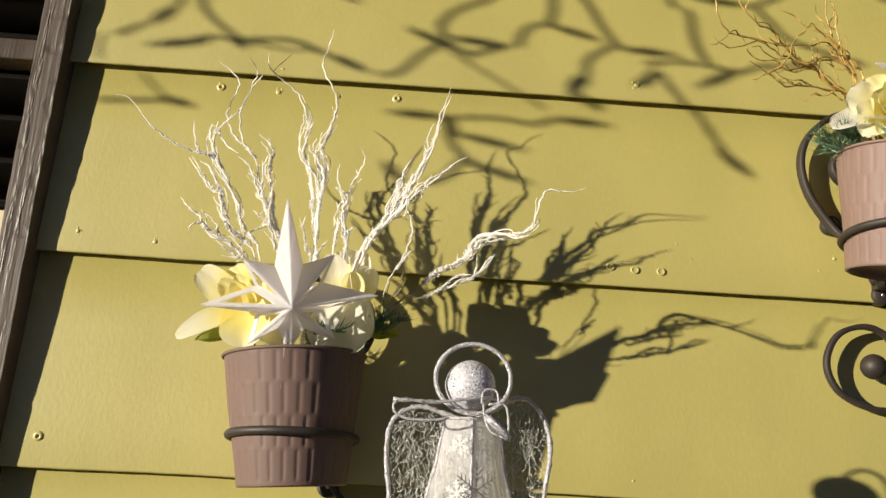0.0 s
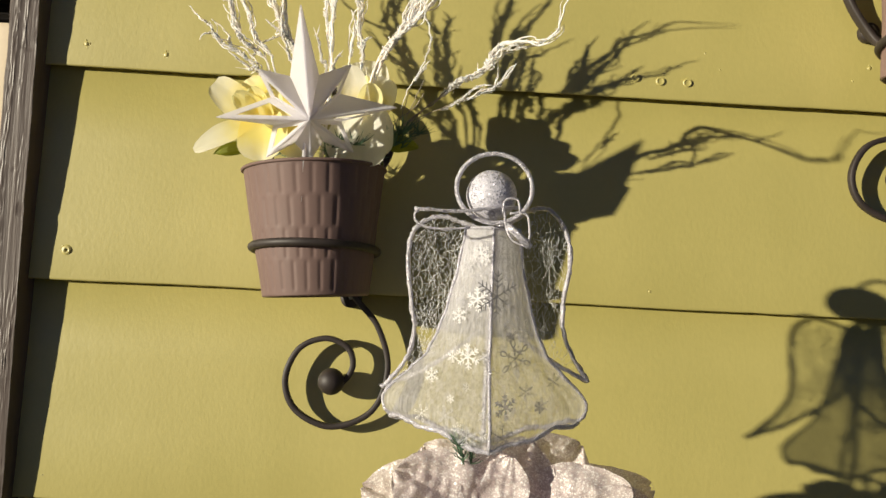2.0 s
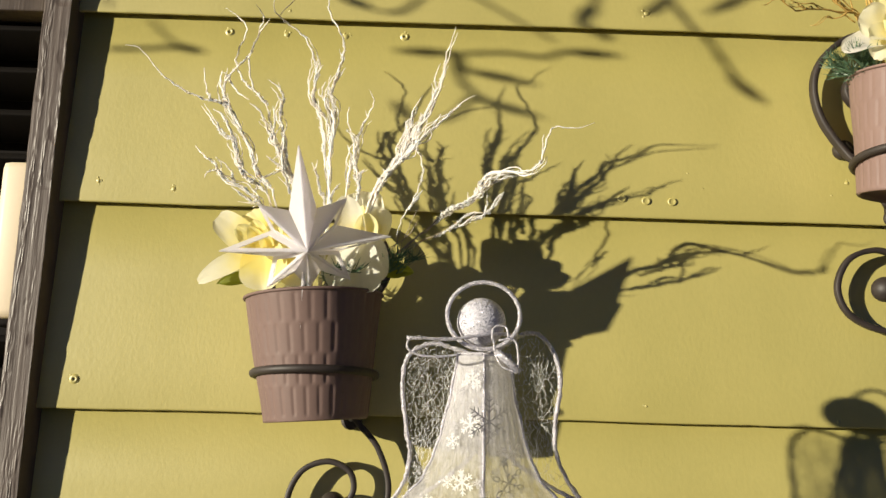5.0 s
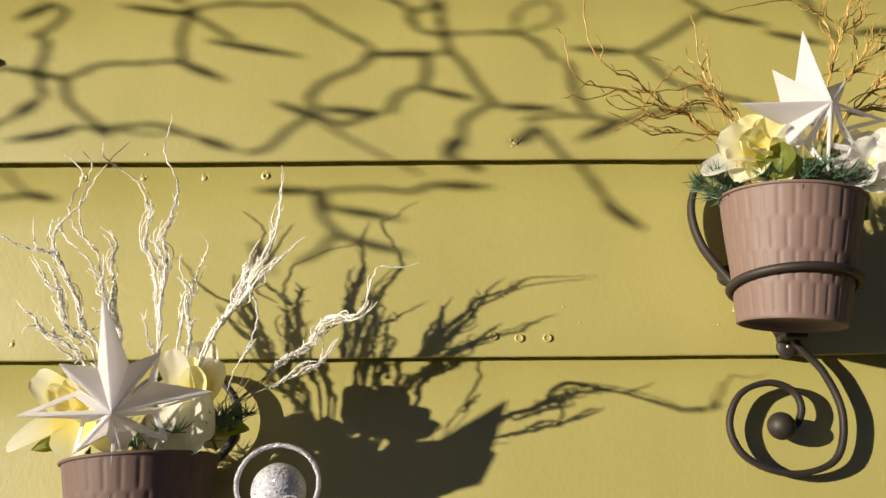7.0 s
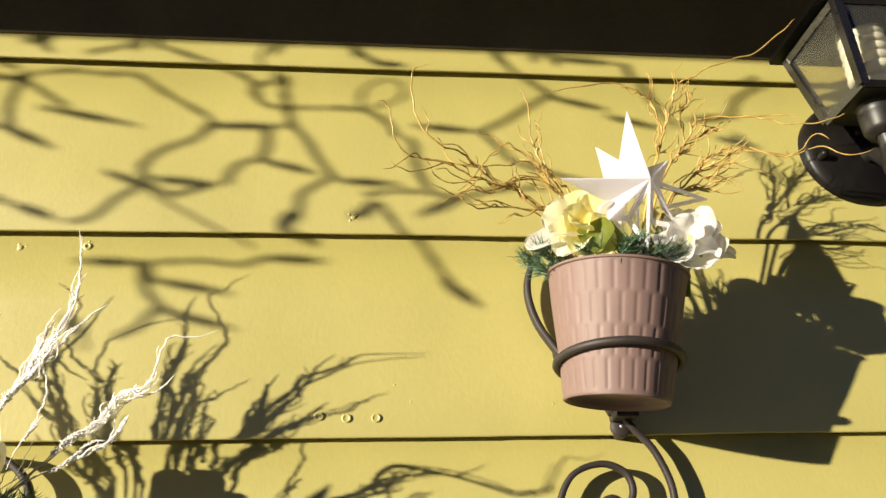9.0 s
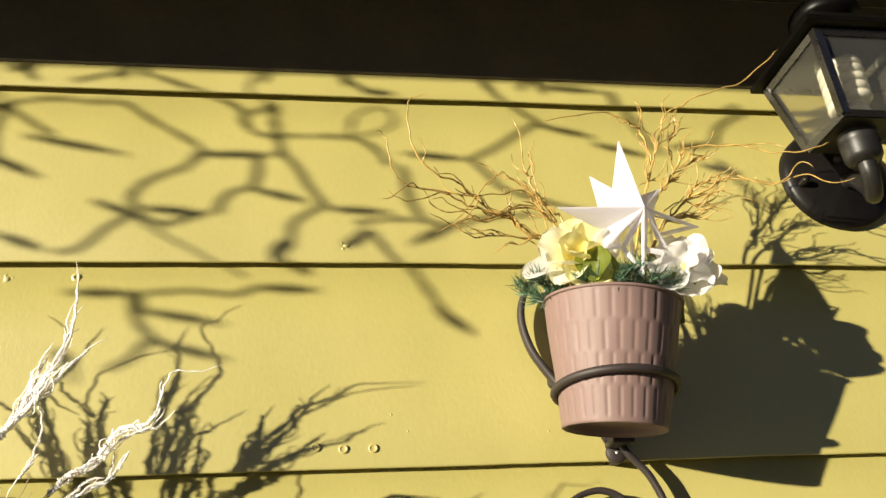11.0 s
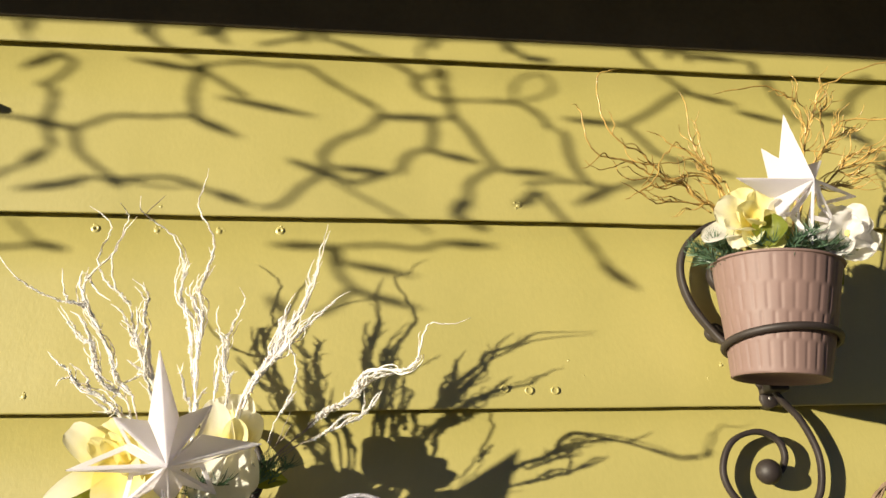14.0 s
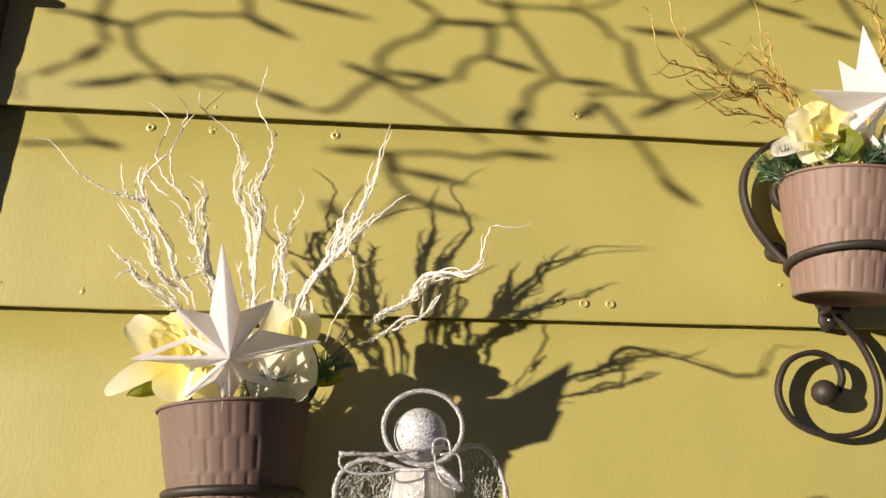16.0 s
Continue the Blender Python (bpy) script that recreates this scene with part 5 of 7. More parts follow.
strand(branch, 0.4, 0.3, 0, [(0.8016, -0.098, 1.742), (0.7967, -0.0953, 1.731), (0.7935, -0.0927, 1.723), (0.7882, -0.09, 1.712)])
branch = thing("frosted_branch", "frosted white willow branch sweeping out low over the pot's side", "branch", "frosted branches", (0.816, -0.1, 1.729))
strand(branch, 1.3, 0.4, 0.8, [(0.816, -0.1, 1.729), (0.8214, -0.102, 1.735), (0.8265, -0.104, 1.74), (0.8338, -0.106, 1.743), (0.8424, -0.107, 1.747), (0.8484, -0.109, 1.753), (0.8525, -0.11, 1.761), (0.8594, -0.112, 1.768), (0.8675, -0.12, 1.768), (0.8774, -0.14, 1.764), (0.883, -0.155, 1.759), (0.8891, -0.165, 1.76), (0.8946, -0.17, 1.766), (0.8973, -0.172, 1.778), (0.9006, -0.173, 1.787), (0.9048, -0.173, 1.791), (0.9125, -0.174, 1.79), (0.9227, -0.175, 1.79), (0.9335, -0.176, 1.794)])
strand(branch, 1.1, 0.5, 0.9, [(0.8181, -0.1, 1.731), (0.8331, -0.103, 1.741), (0.8425, -0.106, 1.744), (0.8501, -0.109, 1.752), (0.8573, -0.112, 1.759), (0.8656, -0.117, 1.762), (0.876, -0.123, 1.765), (0.8858, -0.128, 1.765), (0.8941, -0.132, 1.77), (0.9001, -0.135, 1.776)])
strand(branch, 1.2, 0.6, 1, [(0.8234, -0.108, 1.736), (0.837, -0.111, 1.743), (0.8463, -0.114, 1.748), (0.853, -0.117, 1.756), (0.8601, -0.12, 1.763), (0.8707, -0.123, 1.766), (0.8817, -0.126, 1.768)])
strand(branch, 0.9, 0.5, 0.9, [(0.8163, -0.1, 1.718), (0.8239, -0.103, 1.721), (0.8298, -0.106, 1.724), (0.8362, -0.108, 1.726), (0.8442, -0.11, 1.73), (0.8528, -0.112, 1.732), (0.857, -0.112, 1.739), (0.8583, -0.112, 1.748), (0.8569, -0.112, 1.758)])
strand(branch, 0.8, 0.6, 1, [(0.8268, -0.106, 1.722), (0.834, -0.108, 1.728), (0.8398, -0.11, 1.733), (0.8457, -0.112, 1.736), (0.8512, -0.114, 1.736)])
strand(branch, 0.8, 0.6, 0.9, [(0.8438, -0.11, 1.729), (0.8565, -0.114, 1.735), (0.8626, -0.118, 1.74), (0.8669, -0.122, 1.745), (0.8708, -0.126, 1.751)])
strand(branch, 0.7, 0.5, 0.9, [(0.8523, -0.112, 1.731), (0.8606, -0.116, 1.739), (0.8654, -0.12, 1.747), (0.8689, -0.124, 1.75)])
branch = thing("frosted_branch", "thin bare grey willow twigs beside a cream blossom", "branch", "frosted branches", (0.7607, -0.075, 1.683))
strand(branch, 0.8, 0.7, 0, [(0.7607, -0.075, 1.683), (0.7778, -0.085, 1.699), (0.7905, -0.0887, 1.709), (0.8033, -0.0925, 1.72), (0.8118, -0.0962, 1.725), (0.8236, -0.1, 1.737)])
strand(branch, 0.6, 0.5, 0, [(0.7631, -0.078, 1.683), (0.7772, -0.09, 1.697), (0.7927, -0.0935, 1.711), (0.8053, -0.097, 1.721), (0.8151, -0.101, 1.729), (0.8252, -0.104, 1.739)])
strand(branch, 0.6, 0.4, 0, [(0.7654, -0.08, 1.682), (0.7805, -0.09, 1.701), (0.7992, -0.0953, 1.712), (0.8141, -0.101, 1.718), (0.8289, -0.106, 1.724)])
strand(branch, 0.5, 0.3, 0, [(0.7801, -0.095, 1.703), (0.7951, -0.1, 1.706), (0.8077, -0.105, 1.714), (0.8182, -0.11, 1.717)])
strand(branch, 0.5, 0.3, 0, [(0.7772, -0.08, 1.71), (0.7901, -0.0833, 1.718), (0.7965, -0.0867, 1.724), (0.8019, -0.09, 1.733)])
strand(branch, 0.5, 0.3, 0, [(0.7761, -0.1, 1.7), (0.7842, -0.1, 1.71), (0.7872, -0.1, 1.719), (0.7898, -0.1, 1.73)])

# ---- bare curly willow ----
def shoot(ob, thick, thin_end, points):
    """One curly willow shoot from its foot to its tip; the first of a twig starts inside the pot."""
    shoot.n += 1
    o = ob.location
    pts = [Vector(p) - o for p in points]
    first = len(ob.children) == 0
    if first:
        pts = [Vector((1.237 + 0.4 * (points[0][0] - 1.237), -0.078, 1.868)) - o] + pts
    line = smooth_line(pts, 6)
    n = len(line)
    line = [p + Vector((math.sin(i * 0.8 + shoot.n), math.cos(i * 0.6 + shoot.n), math.cos(i * 0.7 + shoot.n * 2))) * 0.0004 * min(1, i / 8) for i, p in enumerate(line)]
    part("stem" if first else "side_twig", tube(Geo(), line, lambda s: 0.00115 * (thin_end + (thick - thin_end) * (1 - s) ** 0.9) * (1 if s < 0.92 else 1 - 8 * (s - 0.92)), 7, 0.08, random.Random(shoot.n)), WILLOW, ob)
    return line


def curls(ob, line, count):
    """Short curly side twigs along a shoot."""
    r = random.Random(700 + shoot.n)
    n = len(line)
    for k in range(count):
        i = r.randint(int(n * 0.10), int(n * 0.45))
        d = (line[min(n - 1, i + 5)] - line[i]).normalized()
        side = Vector((r.uniform(-1, 1), r.uniform(-0.5, 0.5), r.uniform(-1, 1)))
        side = (side - d * side.dot(d)).normalized()
        third = d.cross(side)
        ln, ph, turns = r.uniform(0.020, 0.048), r.uniform(0, 6), r.uniform(5, 10)
        q = [line[i]]
        for m in range(1, 9):
            s = m / 8
            q.append(line[i] + d * ln * s * 0.9 + side * ln * (0.30 * s + 0.06 * math.sin(s * turns + ph)) + third * ln * 0.07 * math.cos(s * turns + ph))
        part("side_twig", tube(Geo(), smooth_line(q, 4), lambda s: 0.00030 + 0.00040 * (1 - s), 5), WILLOW, ob)


shoot.n = 0
twig = thing("willow_twig", "glossy golden brown curly willow twig with a bare upright shoot", "twig", "willow twigs", (1.208, -0.082, 1.953))
line = shoot(twig, 0.9, 0.35, [(1.208, -0.082, 1.953), (1.2, -0.085, 1.96), (1.19, -0.0875, 1.97), (1.178, -0.09, 1.979), (1.17, -0.0917, 1.986), (1.16, -0.0933, 1.99), (1.148, -0.095, 1.994), (1.143, -0.0967, 1.999), (1.135, -0.0983, 2.002), (1.126, -0.1, 2.003)])
curls(twig, line, 5)
line = shoot(twig, 0.8, 0.35, [(1.203, -0.08, 1.954), (1.197, -0.08, 1.966), (1.19, -0.08, 1.978), (1.184, -0.08, 1.992), (1.18, -0.08, 2.006), (1.178, -0.082, 2.023), (1.178, -0.084, 2.037), (1.176, -0.086, 2.048), (1.171, -0.088, 2.057)])
curls(twig, line, 5)
shoot(twig, 0.5, 0.25, [(1.191, -0.082, 1.976), (1.187, -0.083, 1.992), (1.185, -0.084, 2.008), (1.186, -0.085, 2.018)])
shoot(twig, 0.6, 0.3, [(1.187, -0.088, 1.972), (1.179, -0.0911, 1.98), (1.167, -0.0943, 1.987), (1.159, -0.0974, 1.989), (1.154, -0.101, 1.992), (1.148, -0.104, 1.987), (1.142, -0.107, 1.978), (1.134, -0.11, 1.972)])
twig = thing("willow_twig", "long golden brown curly willow twig arching over the siding", "twig", "willow twigs", (1.204, -0.082, 1.944))
line = shoot(twig, 0.9, 0.4, [(1.204, -0.082, 1.944), (1.196, -0.085, 1.952), (1.186, -0.0885, 1.96), (1.173, -0.092, 1.962), (1.161, -0.0955, 1.958), (1.149, -0.099, 1.951), (1.139, -0.102, 1.951), (1.128, -0.106, 1.953), (1.118, -0.11, 1.953), (1.11, -0.113, 1.956), (1.102, -0.117, 1.959), (1.093, -0.12, 1.961), (1.082, -0.123, 1.96), (1.072, -0.126, 1.96), (1.064, -0.129, 1.961), (1.058, -0.132, 1.966), (1.053, -0.135, 1.974), (1.051, -0.138, 1.986), (1.049, -0.14, 1.997), (1.045, -0.142, 2.002), (1.04, -0.145, 2.002)])
curls(twig, line, 5)
shoot(twig, 0.6, 0.3, [(1.102, -0.118, 1.958), (1.087, -0.121, 1.961), (1.077, -0.125, 1.96), (1.07, -0.129, 1.962), (1.062, -0.133, 1.955), (1.054, -0.136, 1.946), (1.043, -0.14, 1.94)])
shoot(twig, 0.6, 0.3, [(1.125, -0.105, 1.965), (1.113, -0.11, 1.963), (1.103, -0.114, 1.963), (1.091, -0.118, 1.959), (1.077, -0.122, 1.951), (1.065, -0.127, 1.947), (1.056, -0.131, 1.948), (1.049, -0.135, 1.952)])
shoot(twig, 0.5, 0.3, [(1.141, -0.1, 1.951), (1.128, -0.105, 1.953), (1.112, -0.11, 1.949), (1.102, -0.115, 1.952), (1.094, -0.12, 1.954), (1.086, -0.125, 1.95)])
twig = thing("willow_twig", "tall curling golden willow twig with a hooked tip", "twig", "willow twigs", (1.192, -0.08, 1.931))
line = shoot(twig, 0.9, 0.4, [(1.192, -0.08, 1.931), (1.179, -0.085, 1.938), (1.166, -0.0891, 1.948), (1.156, -0.0932, 1.951), (1.146, -0.0973, 1.951), (1.137, -0.101, 1.955), (1.128, -0.105, 1.961), (1.121, -0.11, 1.964), (1.113, -0.114, 1.97), (1.108, -0.118, 1.972), (1.098, -0.122, 1.972), (1.09, -0.126, 1.974), (1.08, -0.13, 1.981), (1.073, -0.132, 1.992), (1.07, -0.134, 2.002), (1.068, -0.136, 2.018), (1.068, -0.139, 2.031), (1.071, -0.141, 2.038), (1.077, -0.143, 2.039), (1.085, -0.145, 2.04)])
curls(twig, line, 5)
shoot(twig, 0.5, 0.25, [(1.085, -0.128, 1.977), (1.08, -0.13, 1.982), (1.082, -0.132, 1.989), (1.08, -0.133, 1.997), (1.076, -0.135, 2.004)])
shoot(twig, 0.6, 0.3, [(1.13, -0.1, 1.963), (1.121, -0.104, 1.97), (1.114, -0.108, 1.977), (1.109, -0.112, 1.98), (1.102, -0.116, 1.98), (1.092, -0.12, 1.977)])
shoot(twig, 0.6, 0.3, [(1.136, -0.095, 1.96), (1.133, -0.0993, 1.966), (1.124, -0.103, 1.968), (1.114, -0.108, 1.966), (1.108, -0.112, 1.969)])
twig = thing("willow_twig", "tangled low golden brown willow twig over the siding", "twig", "willow twigs", (1.195, -0.08, 1.929))
line = shoot(twig, 0.8, 0.35, [(1.195, -0.08, 1.929), (1.178, -0.088, 1.935), (1.165, -0.0911, 1.941), (1.157, -0.0942, 1.952), (1.142, -0.0973, 1.949), (1.129, -0.1, 1.944), (1.121, -0.103, 1.948), (1.114, -0.106, 1.95), (1.105, -0.11, 1.946), (1.095, -0.113, 1.946), (1.087, -0.116, 1.95), (1.083, -0.119, 1.957), (1.08, -0.122, 1.962)])
curls(twig, line, 5)
line = shoot(twig, 0.8, 0.35, [(1.197, -0.08, 1.926), (1.182, -0.09, 1.933), (1.163, -0.0944, 1.931), (1.147, -0.0988, 1.931), (1.131, -0.103, 1.927), (1.121, -0.107, 1.925), (1.113, -0.112, 1.927), (1.103, -0.116, 1.931), (1.093, -0.121, 1.934), (1.083, -0.125, 1.937)])
curls(twig, line, 5)
shoot(twig, 0.5, 0.3, [(1.11, -0.115, 1.928), (1.103, -0.117, 1.931), (1.095, -0.118, 1.925), (1.088, -0.12, 1.922)])
shoot(twig, 0.6, 0.3, [(1.103, -0.115, 1.931), (1.116, -0.115, 1.94), (1.124, -0.114, 1.95), (1.128, -0.114, 1.962), (1.133, -0.113, 1.97), (1.139, -0.113, 1.976), (1.146, -0.112, 1.982), (1.153, -0.112, 1.985)])
shoot(twig, 0.6, 0.3, [(1.159, -0.09, 1.953), (1.147, -0.0967, 1.948), (1.133, -0.103, 1.941), (1.12, -0.11, 1.94)])
twig = thing("willow_twig", "golden brown willow twig bent sideways over the siding", "twig", "willow twigs", (1.202, -0.083, 1.95))
shoot(twig, 0.7, 0.35, [(1.202, -0.083, 1.95), (1.194, -0.085, 1.957), (1.182, -0.0887, 1.97), (1.174, -0.0923, 1.978), (1.163, -0.096, 1.976), (1.15, -0.0997, 1.97), (1.135, -0.103, 1.968), (1.126, -0.107, 1.963), (1.12, -0.111, 1.952), (1.111, -0.114, 1.941), (1.105, -0.118, 1.934)])
shoot(twig, 0.7, 0.35, [(1.203, -0.083, 1.938), (1.194, -0.085, 1.96), (1.181, -0.0883, 1.966), (1.165, -0.0917, 1.963), (1.151, -0.095, 1.956), (1.139, -0.0983, 1.95), (1.133, -0.102, 1.951), (1.131, -0.105, 1.958)])
shoot(twig, 0.6, 0.3, [(1.155, -0.094, 1.952), (1.148, -0.096, 1.953), (1.139, -0.098, 1.948), (1.132, -0.1, 1.953)])
twig = thing("willow_twig", "bright short golden willow shoots above a yellow rose", "twig", "willow twigs", (1.192, -0.1, 1.916))
shoot(twig, 0.7, 0.4, [(1.192, -0.1, 1.916), (1.189, -0.1, 1.927), (1.186, -0.105, 1.936), (1.181, -0.11, 1.946), (1.173, -0.115, 1.952), (1.161, -0.12, 1.953)])
shoot(twig, 0.6, 0.35, [(1.192, -0.08, 1.926), (1.184, -0.085, 1.938), (1.18, -0.0883, 1.948), (1.175, -0.0917, 1.955), (1.166, -0.095, 1.958)])
shoot(twig, 0.6, 0.35, [(1.193, -0.085, 1.929), (1.185, -0.0887, 1.935), (1.177, -0.0925, 1.937), (1.169, -0.0962, 1.942), (1.163, -0.1, 1.942)])
shoot(twig, 0.6, 0.3, [(1.185, -0.085, 1.926), (1.172, -0.0887, 1.932), (1.159, -0.0925, 1.933), (1.147, -0.0962, 1.935), (1.139, -0.1, 1.935)])
twig = thing("willow_twig", "golden willow twig reaching up under the eaves beside a lantern", "twig", "willow twigs", (1.28, -0.08, 1.956))
line = shoot(twig, 1, 0.4, [(1.28, -0.08, 1.956), (1.29, -0.08, 1.985), (1.295, -0.0833, 2), (1.299, -0.0867, 2.013), (1.303, -0.09, 2.025), (1.307, -0.0933, 2.036), (1.31, -0.0967, 2.046), (1.313, -0.1, 2.057), (1.321, -0.103, 2.063), (1.332, -0.107, 2.066), (1.34, -0.11, 2.072), (1.353, -0.113, 2.075), (1.367, -0.117, 2.079), (1.383, -0.12, 2.082), (1.402, -0.123, 2.096), (1.418, -0.127, 2.109), (1.427, -0.13, 2.117)])
curls(twig, line, 9)
line = shoot(twig, 0.8, 0.45, [(1.298, -0.08, 2.004), (1.3, -0.085, 2.019), (1.297, -0.0875, 2.03), (1.294, -0.09, 2.041), (1.289, -0.0925, 2.05), (1.28, -0.095, 2.053), (1.269, -0.0975, 2.057), (1.26, -0.1, 2.059), (1.248, -0.102, 2.058), (1.233, -0.105, 2.053), (1.21, -0.107, 2.047), (1.194, -0.11, 2.041)])
curls(twig, line, 5)
shoot(twig, 0.6, 0.3, [(1.303, -0.082, 2.02), (1.306, -0.0836, 2.033), (1.304, -0.0852, 2.044), (1.298, -0.0868, 2.051), (1.296, -0.0884, 2.06), (1.296, -0.09, 2.07)])
shoot(twig, 0.5, 0.3, [(1.302, -0.08, 2.016), (1.3, -0.0813, 2.031), (1.294, -0.0825, 2.038), (1.291, -0.0837, 2.045), (1.29, -0.085, 2.05)])
shoot(twig, 0.5, 0.3, [(1.306, -0.085, 2.029), (1.305, -0.0875, 2.04), (1.303, -0.09, 2.047)])
shoot(twig, 0.5, 0.3, [(1.295, -0.08, 1.997), (1.305, -0.0817, 2.003), (1.311, -0.0833, 2.011), (1.316, -0.085, 2.021)])
shoot(twig, 0.5, 0.3, [(1.294, -0.08, 1.997), (1.286, -0.0825, 1.993), (1.28, -0.085, 1.984)])
twig = thing("willow_twig", "golden willow twig with a long wavy tip crossing a lantern", "twig", "willow twigs", (1.288, -0.08, 1.956))
line = shoot(twig, 1, 0.4, [(1.288, -0.08, 1.956), (1.301, -0.08, 1.981), (1.309, -0.0831, 1.992), (1.316, -0.0863, 2.002), (1.323, -0.0894, 2.011), (1.325, -0.0925, 2.018), (1.329, -0.0956, 2.023), (1.338, -0.0988, 2.025), (1.351, -0.102, 2.025), (1.36, -0.105, 2.022), (1.37, -0.108, 2.022), (1.379, -0.111, 2.019), (1.387, -0.114, 2.015), (1.401, -0.117, 2.009), (1.415, -0.121, 2.007), (1.43, -0.124, 2.007), (1.444, -0.127, 2.011), (1.45, -0.13, 2.012)])
curls(twig, line, 9)
line = shoot(twig, 0.7, 0.35, [(1.324, -0.082, 2.011), (1.334, -0.084, 2.014), (1.343, -0.086, 2.02), (1.351, -0.088, 2.024), (1.357, -0.09, 2.027)])
curls(twig, line, 5)
line = shoot(twig, 0.7, 0.3, [(1.322, -0.08, 2.007), (1.321, -0.0814, 2.022), (1.32, -0.0829, 2.034), (1.321, -0.0843, 2.042), (1.326, -0.0857, 2.049), (1.332, -0.0871, 2.054), (1.336, -0.0886, 2.063), (1.34, -0.09, 2.066)])
curls(twig, line, 5)
shoot(twig, 0.5, 0.3, [(1.322, -0.083, 2.041), (1.327, -0.0847, 2.051), (1.332, -0.0863, 2.058), (1.331, -0.088, 2.067)])
shoot(twig, 0.6, 0.3, [(1.328, -0.082, 2.012), (1.337, -0.0847, 2.022), (1.341, -0.0873, 2.03), (1.342, -0.09, 2.037)])
shoot(twig, 0.6, 0.3, [(1.325, -0.084, 2.014), (1.331, -0.0855, 2.026), (1.336, -0.087, 2.026), (1.346, -0.0885, 2.022), (1.353, -0.09, 2.022)])
shoot(twig, 0.6, 0.35, [(1.363, -0.1, 2.026), (1.383, -0.105, 2.024), (1.397, -0.11, 2.023), (1.407, -0.115, 2.019), (1.415, -0.12, 2.014)])
shoot(twig, 0.5, 0.3, [(1.317, -0.08, 2.001), (1.327, -0.0817, 2.006), (1.334, -0.0833, 2.014), (1.339, -0.085, 2.022)])
twig = thing("willow_twig", "fanned golden brown willow twig with looping tips", "twig", "willow twigs", (1.294, -0.08, 1.944))
line = shoot(twig, 1, 0.4, [(1.294, -0.08, 1.944), (1.306, -0.08, 1.959), (1.316, -0.0829, 1.966), (1.325, -0.0857, 1.976), (1.333, -0.0886, 1.98), (1.344, -0.0914, 1.983), (1.352, -0.0943, 1.988), (1.36, -0.0971, 1.992), (1.367, -0.1, 1.995), (1.378, -0.104, 1.989), (1.388, -0.107, 1.982), (1.403, -0.111, 1.98), (1.413, -0.114, 1.986), (1.422, -0.118, 1.996), (1.427, -0.121, 1.997), (1.432, -0.125, 1.989)])
curls(twig, line, 9)
line = shoot(twig, 0.7, 0.35, [(1.325, -0.085, 1.975), (1.335, -0.088, 1.969), (1.347, -0.091, 1.973), (1.356, -0.094, 1.982), (1.362, -0.097, 1.989), (1.367, -0.1, 1.995)])
curls(twig, line, 5)
line = shoot(twig, 0.7, 0.35, [(1.325, -0.083, 1.975), (1.335, -0.0873, 1.988), (1.346, -0.0915, 1.993), (1.356, -0.0958, 1.997), (1.364, -0.1, 1.998)])
curls(twig, line, 5)
shoot(twig, 0.6, 0.3, [(1.327, -0.083, 1.977), (1.342, -0.0873, 1.98), (1.352, -0.0915, 1.984), (1.357, -0.0958, 1.992), (1.354, -0.1, 1.996)])
shoot(twig, 0.6, 0.35, [(1.359, -0.098, 1.993), (1.378, -0.103, 1.988), (1.405, -0.107, 1.983), (1.42, -0.112, 1.986), (1.429, -0.116, 1.987), (1.441, -0.121, 1.978), (1.453, -0.125, 1.973), (1.467, -0.13, 1.977)])
shoot(twig, 0.6, 0.3, [(1.323, -0.083, 1.972), (1.332, -0.0864, 1.983), (1.339, -0.0898, 1.989), (1.349, -0.0932, 1.993), (1.358, -0.0966, 1.989), (1.367, -0.1, 1.991)])
twig = thing("willow_twig", "low crooked golden brown willow twig behind a white blossom", "twig", "willow twigs", (1.293, -0.08, 1.938))
line = shoot(twig, 0.8, 0.35, [(1.293, -0.08, 1.938), (1.308, -0.08, 1.958), (1.32, -0.084, 1.958), (1.329, -0.088, 1.958), (1.338, -0.092, 1.959), (1.343, -0.096, 1.963), (1.354, -0.1, 1.965)])
curls(twig, line, 5)
shoot(twig, 0.6, 0.3, [(1.325, -0.085, 1.958), (1.332, -0.09, 1.954), (1.339, -0.095, 1.954)])
shoot(twig, 0.6, 0.3, [(1.317, -0.083, 1.958), (1.327, -0.0865, 1.966), (1.332, -0.09, 1.97)])
shoot(twig, 0.6, 0.3, [(1.294, -0.08, 1.956), (1.303, -0.0825, 1.965), (1.312, -0.085, 1.971), (1.321, -0.0875, 1.974), (1.329, -0.09, 1.977)])
shoot(twig, 0.5, 0.3, [(1.294, -0.08, 1.999), (1.309, -0.082, 1.998), (1.335, -0.084, 1.993), (1.356, -0.086, 1.988), (1.375, -0.088, 1.98), (1.395, -0.09, 1.97)])

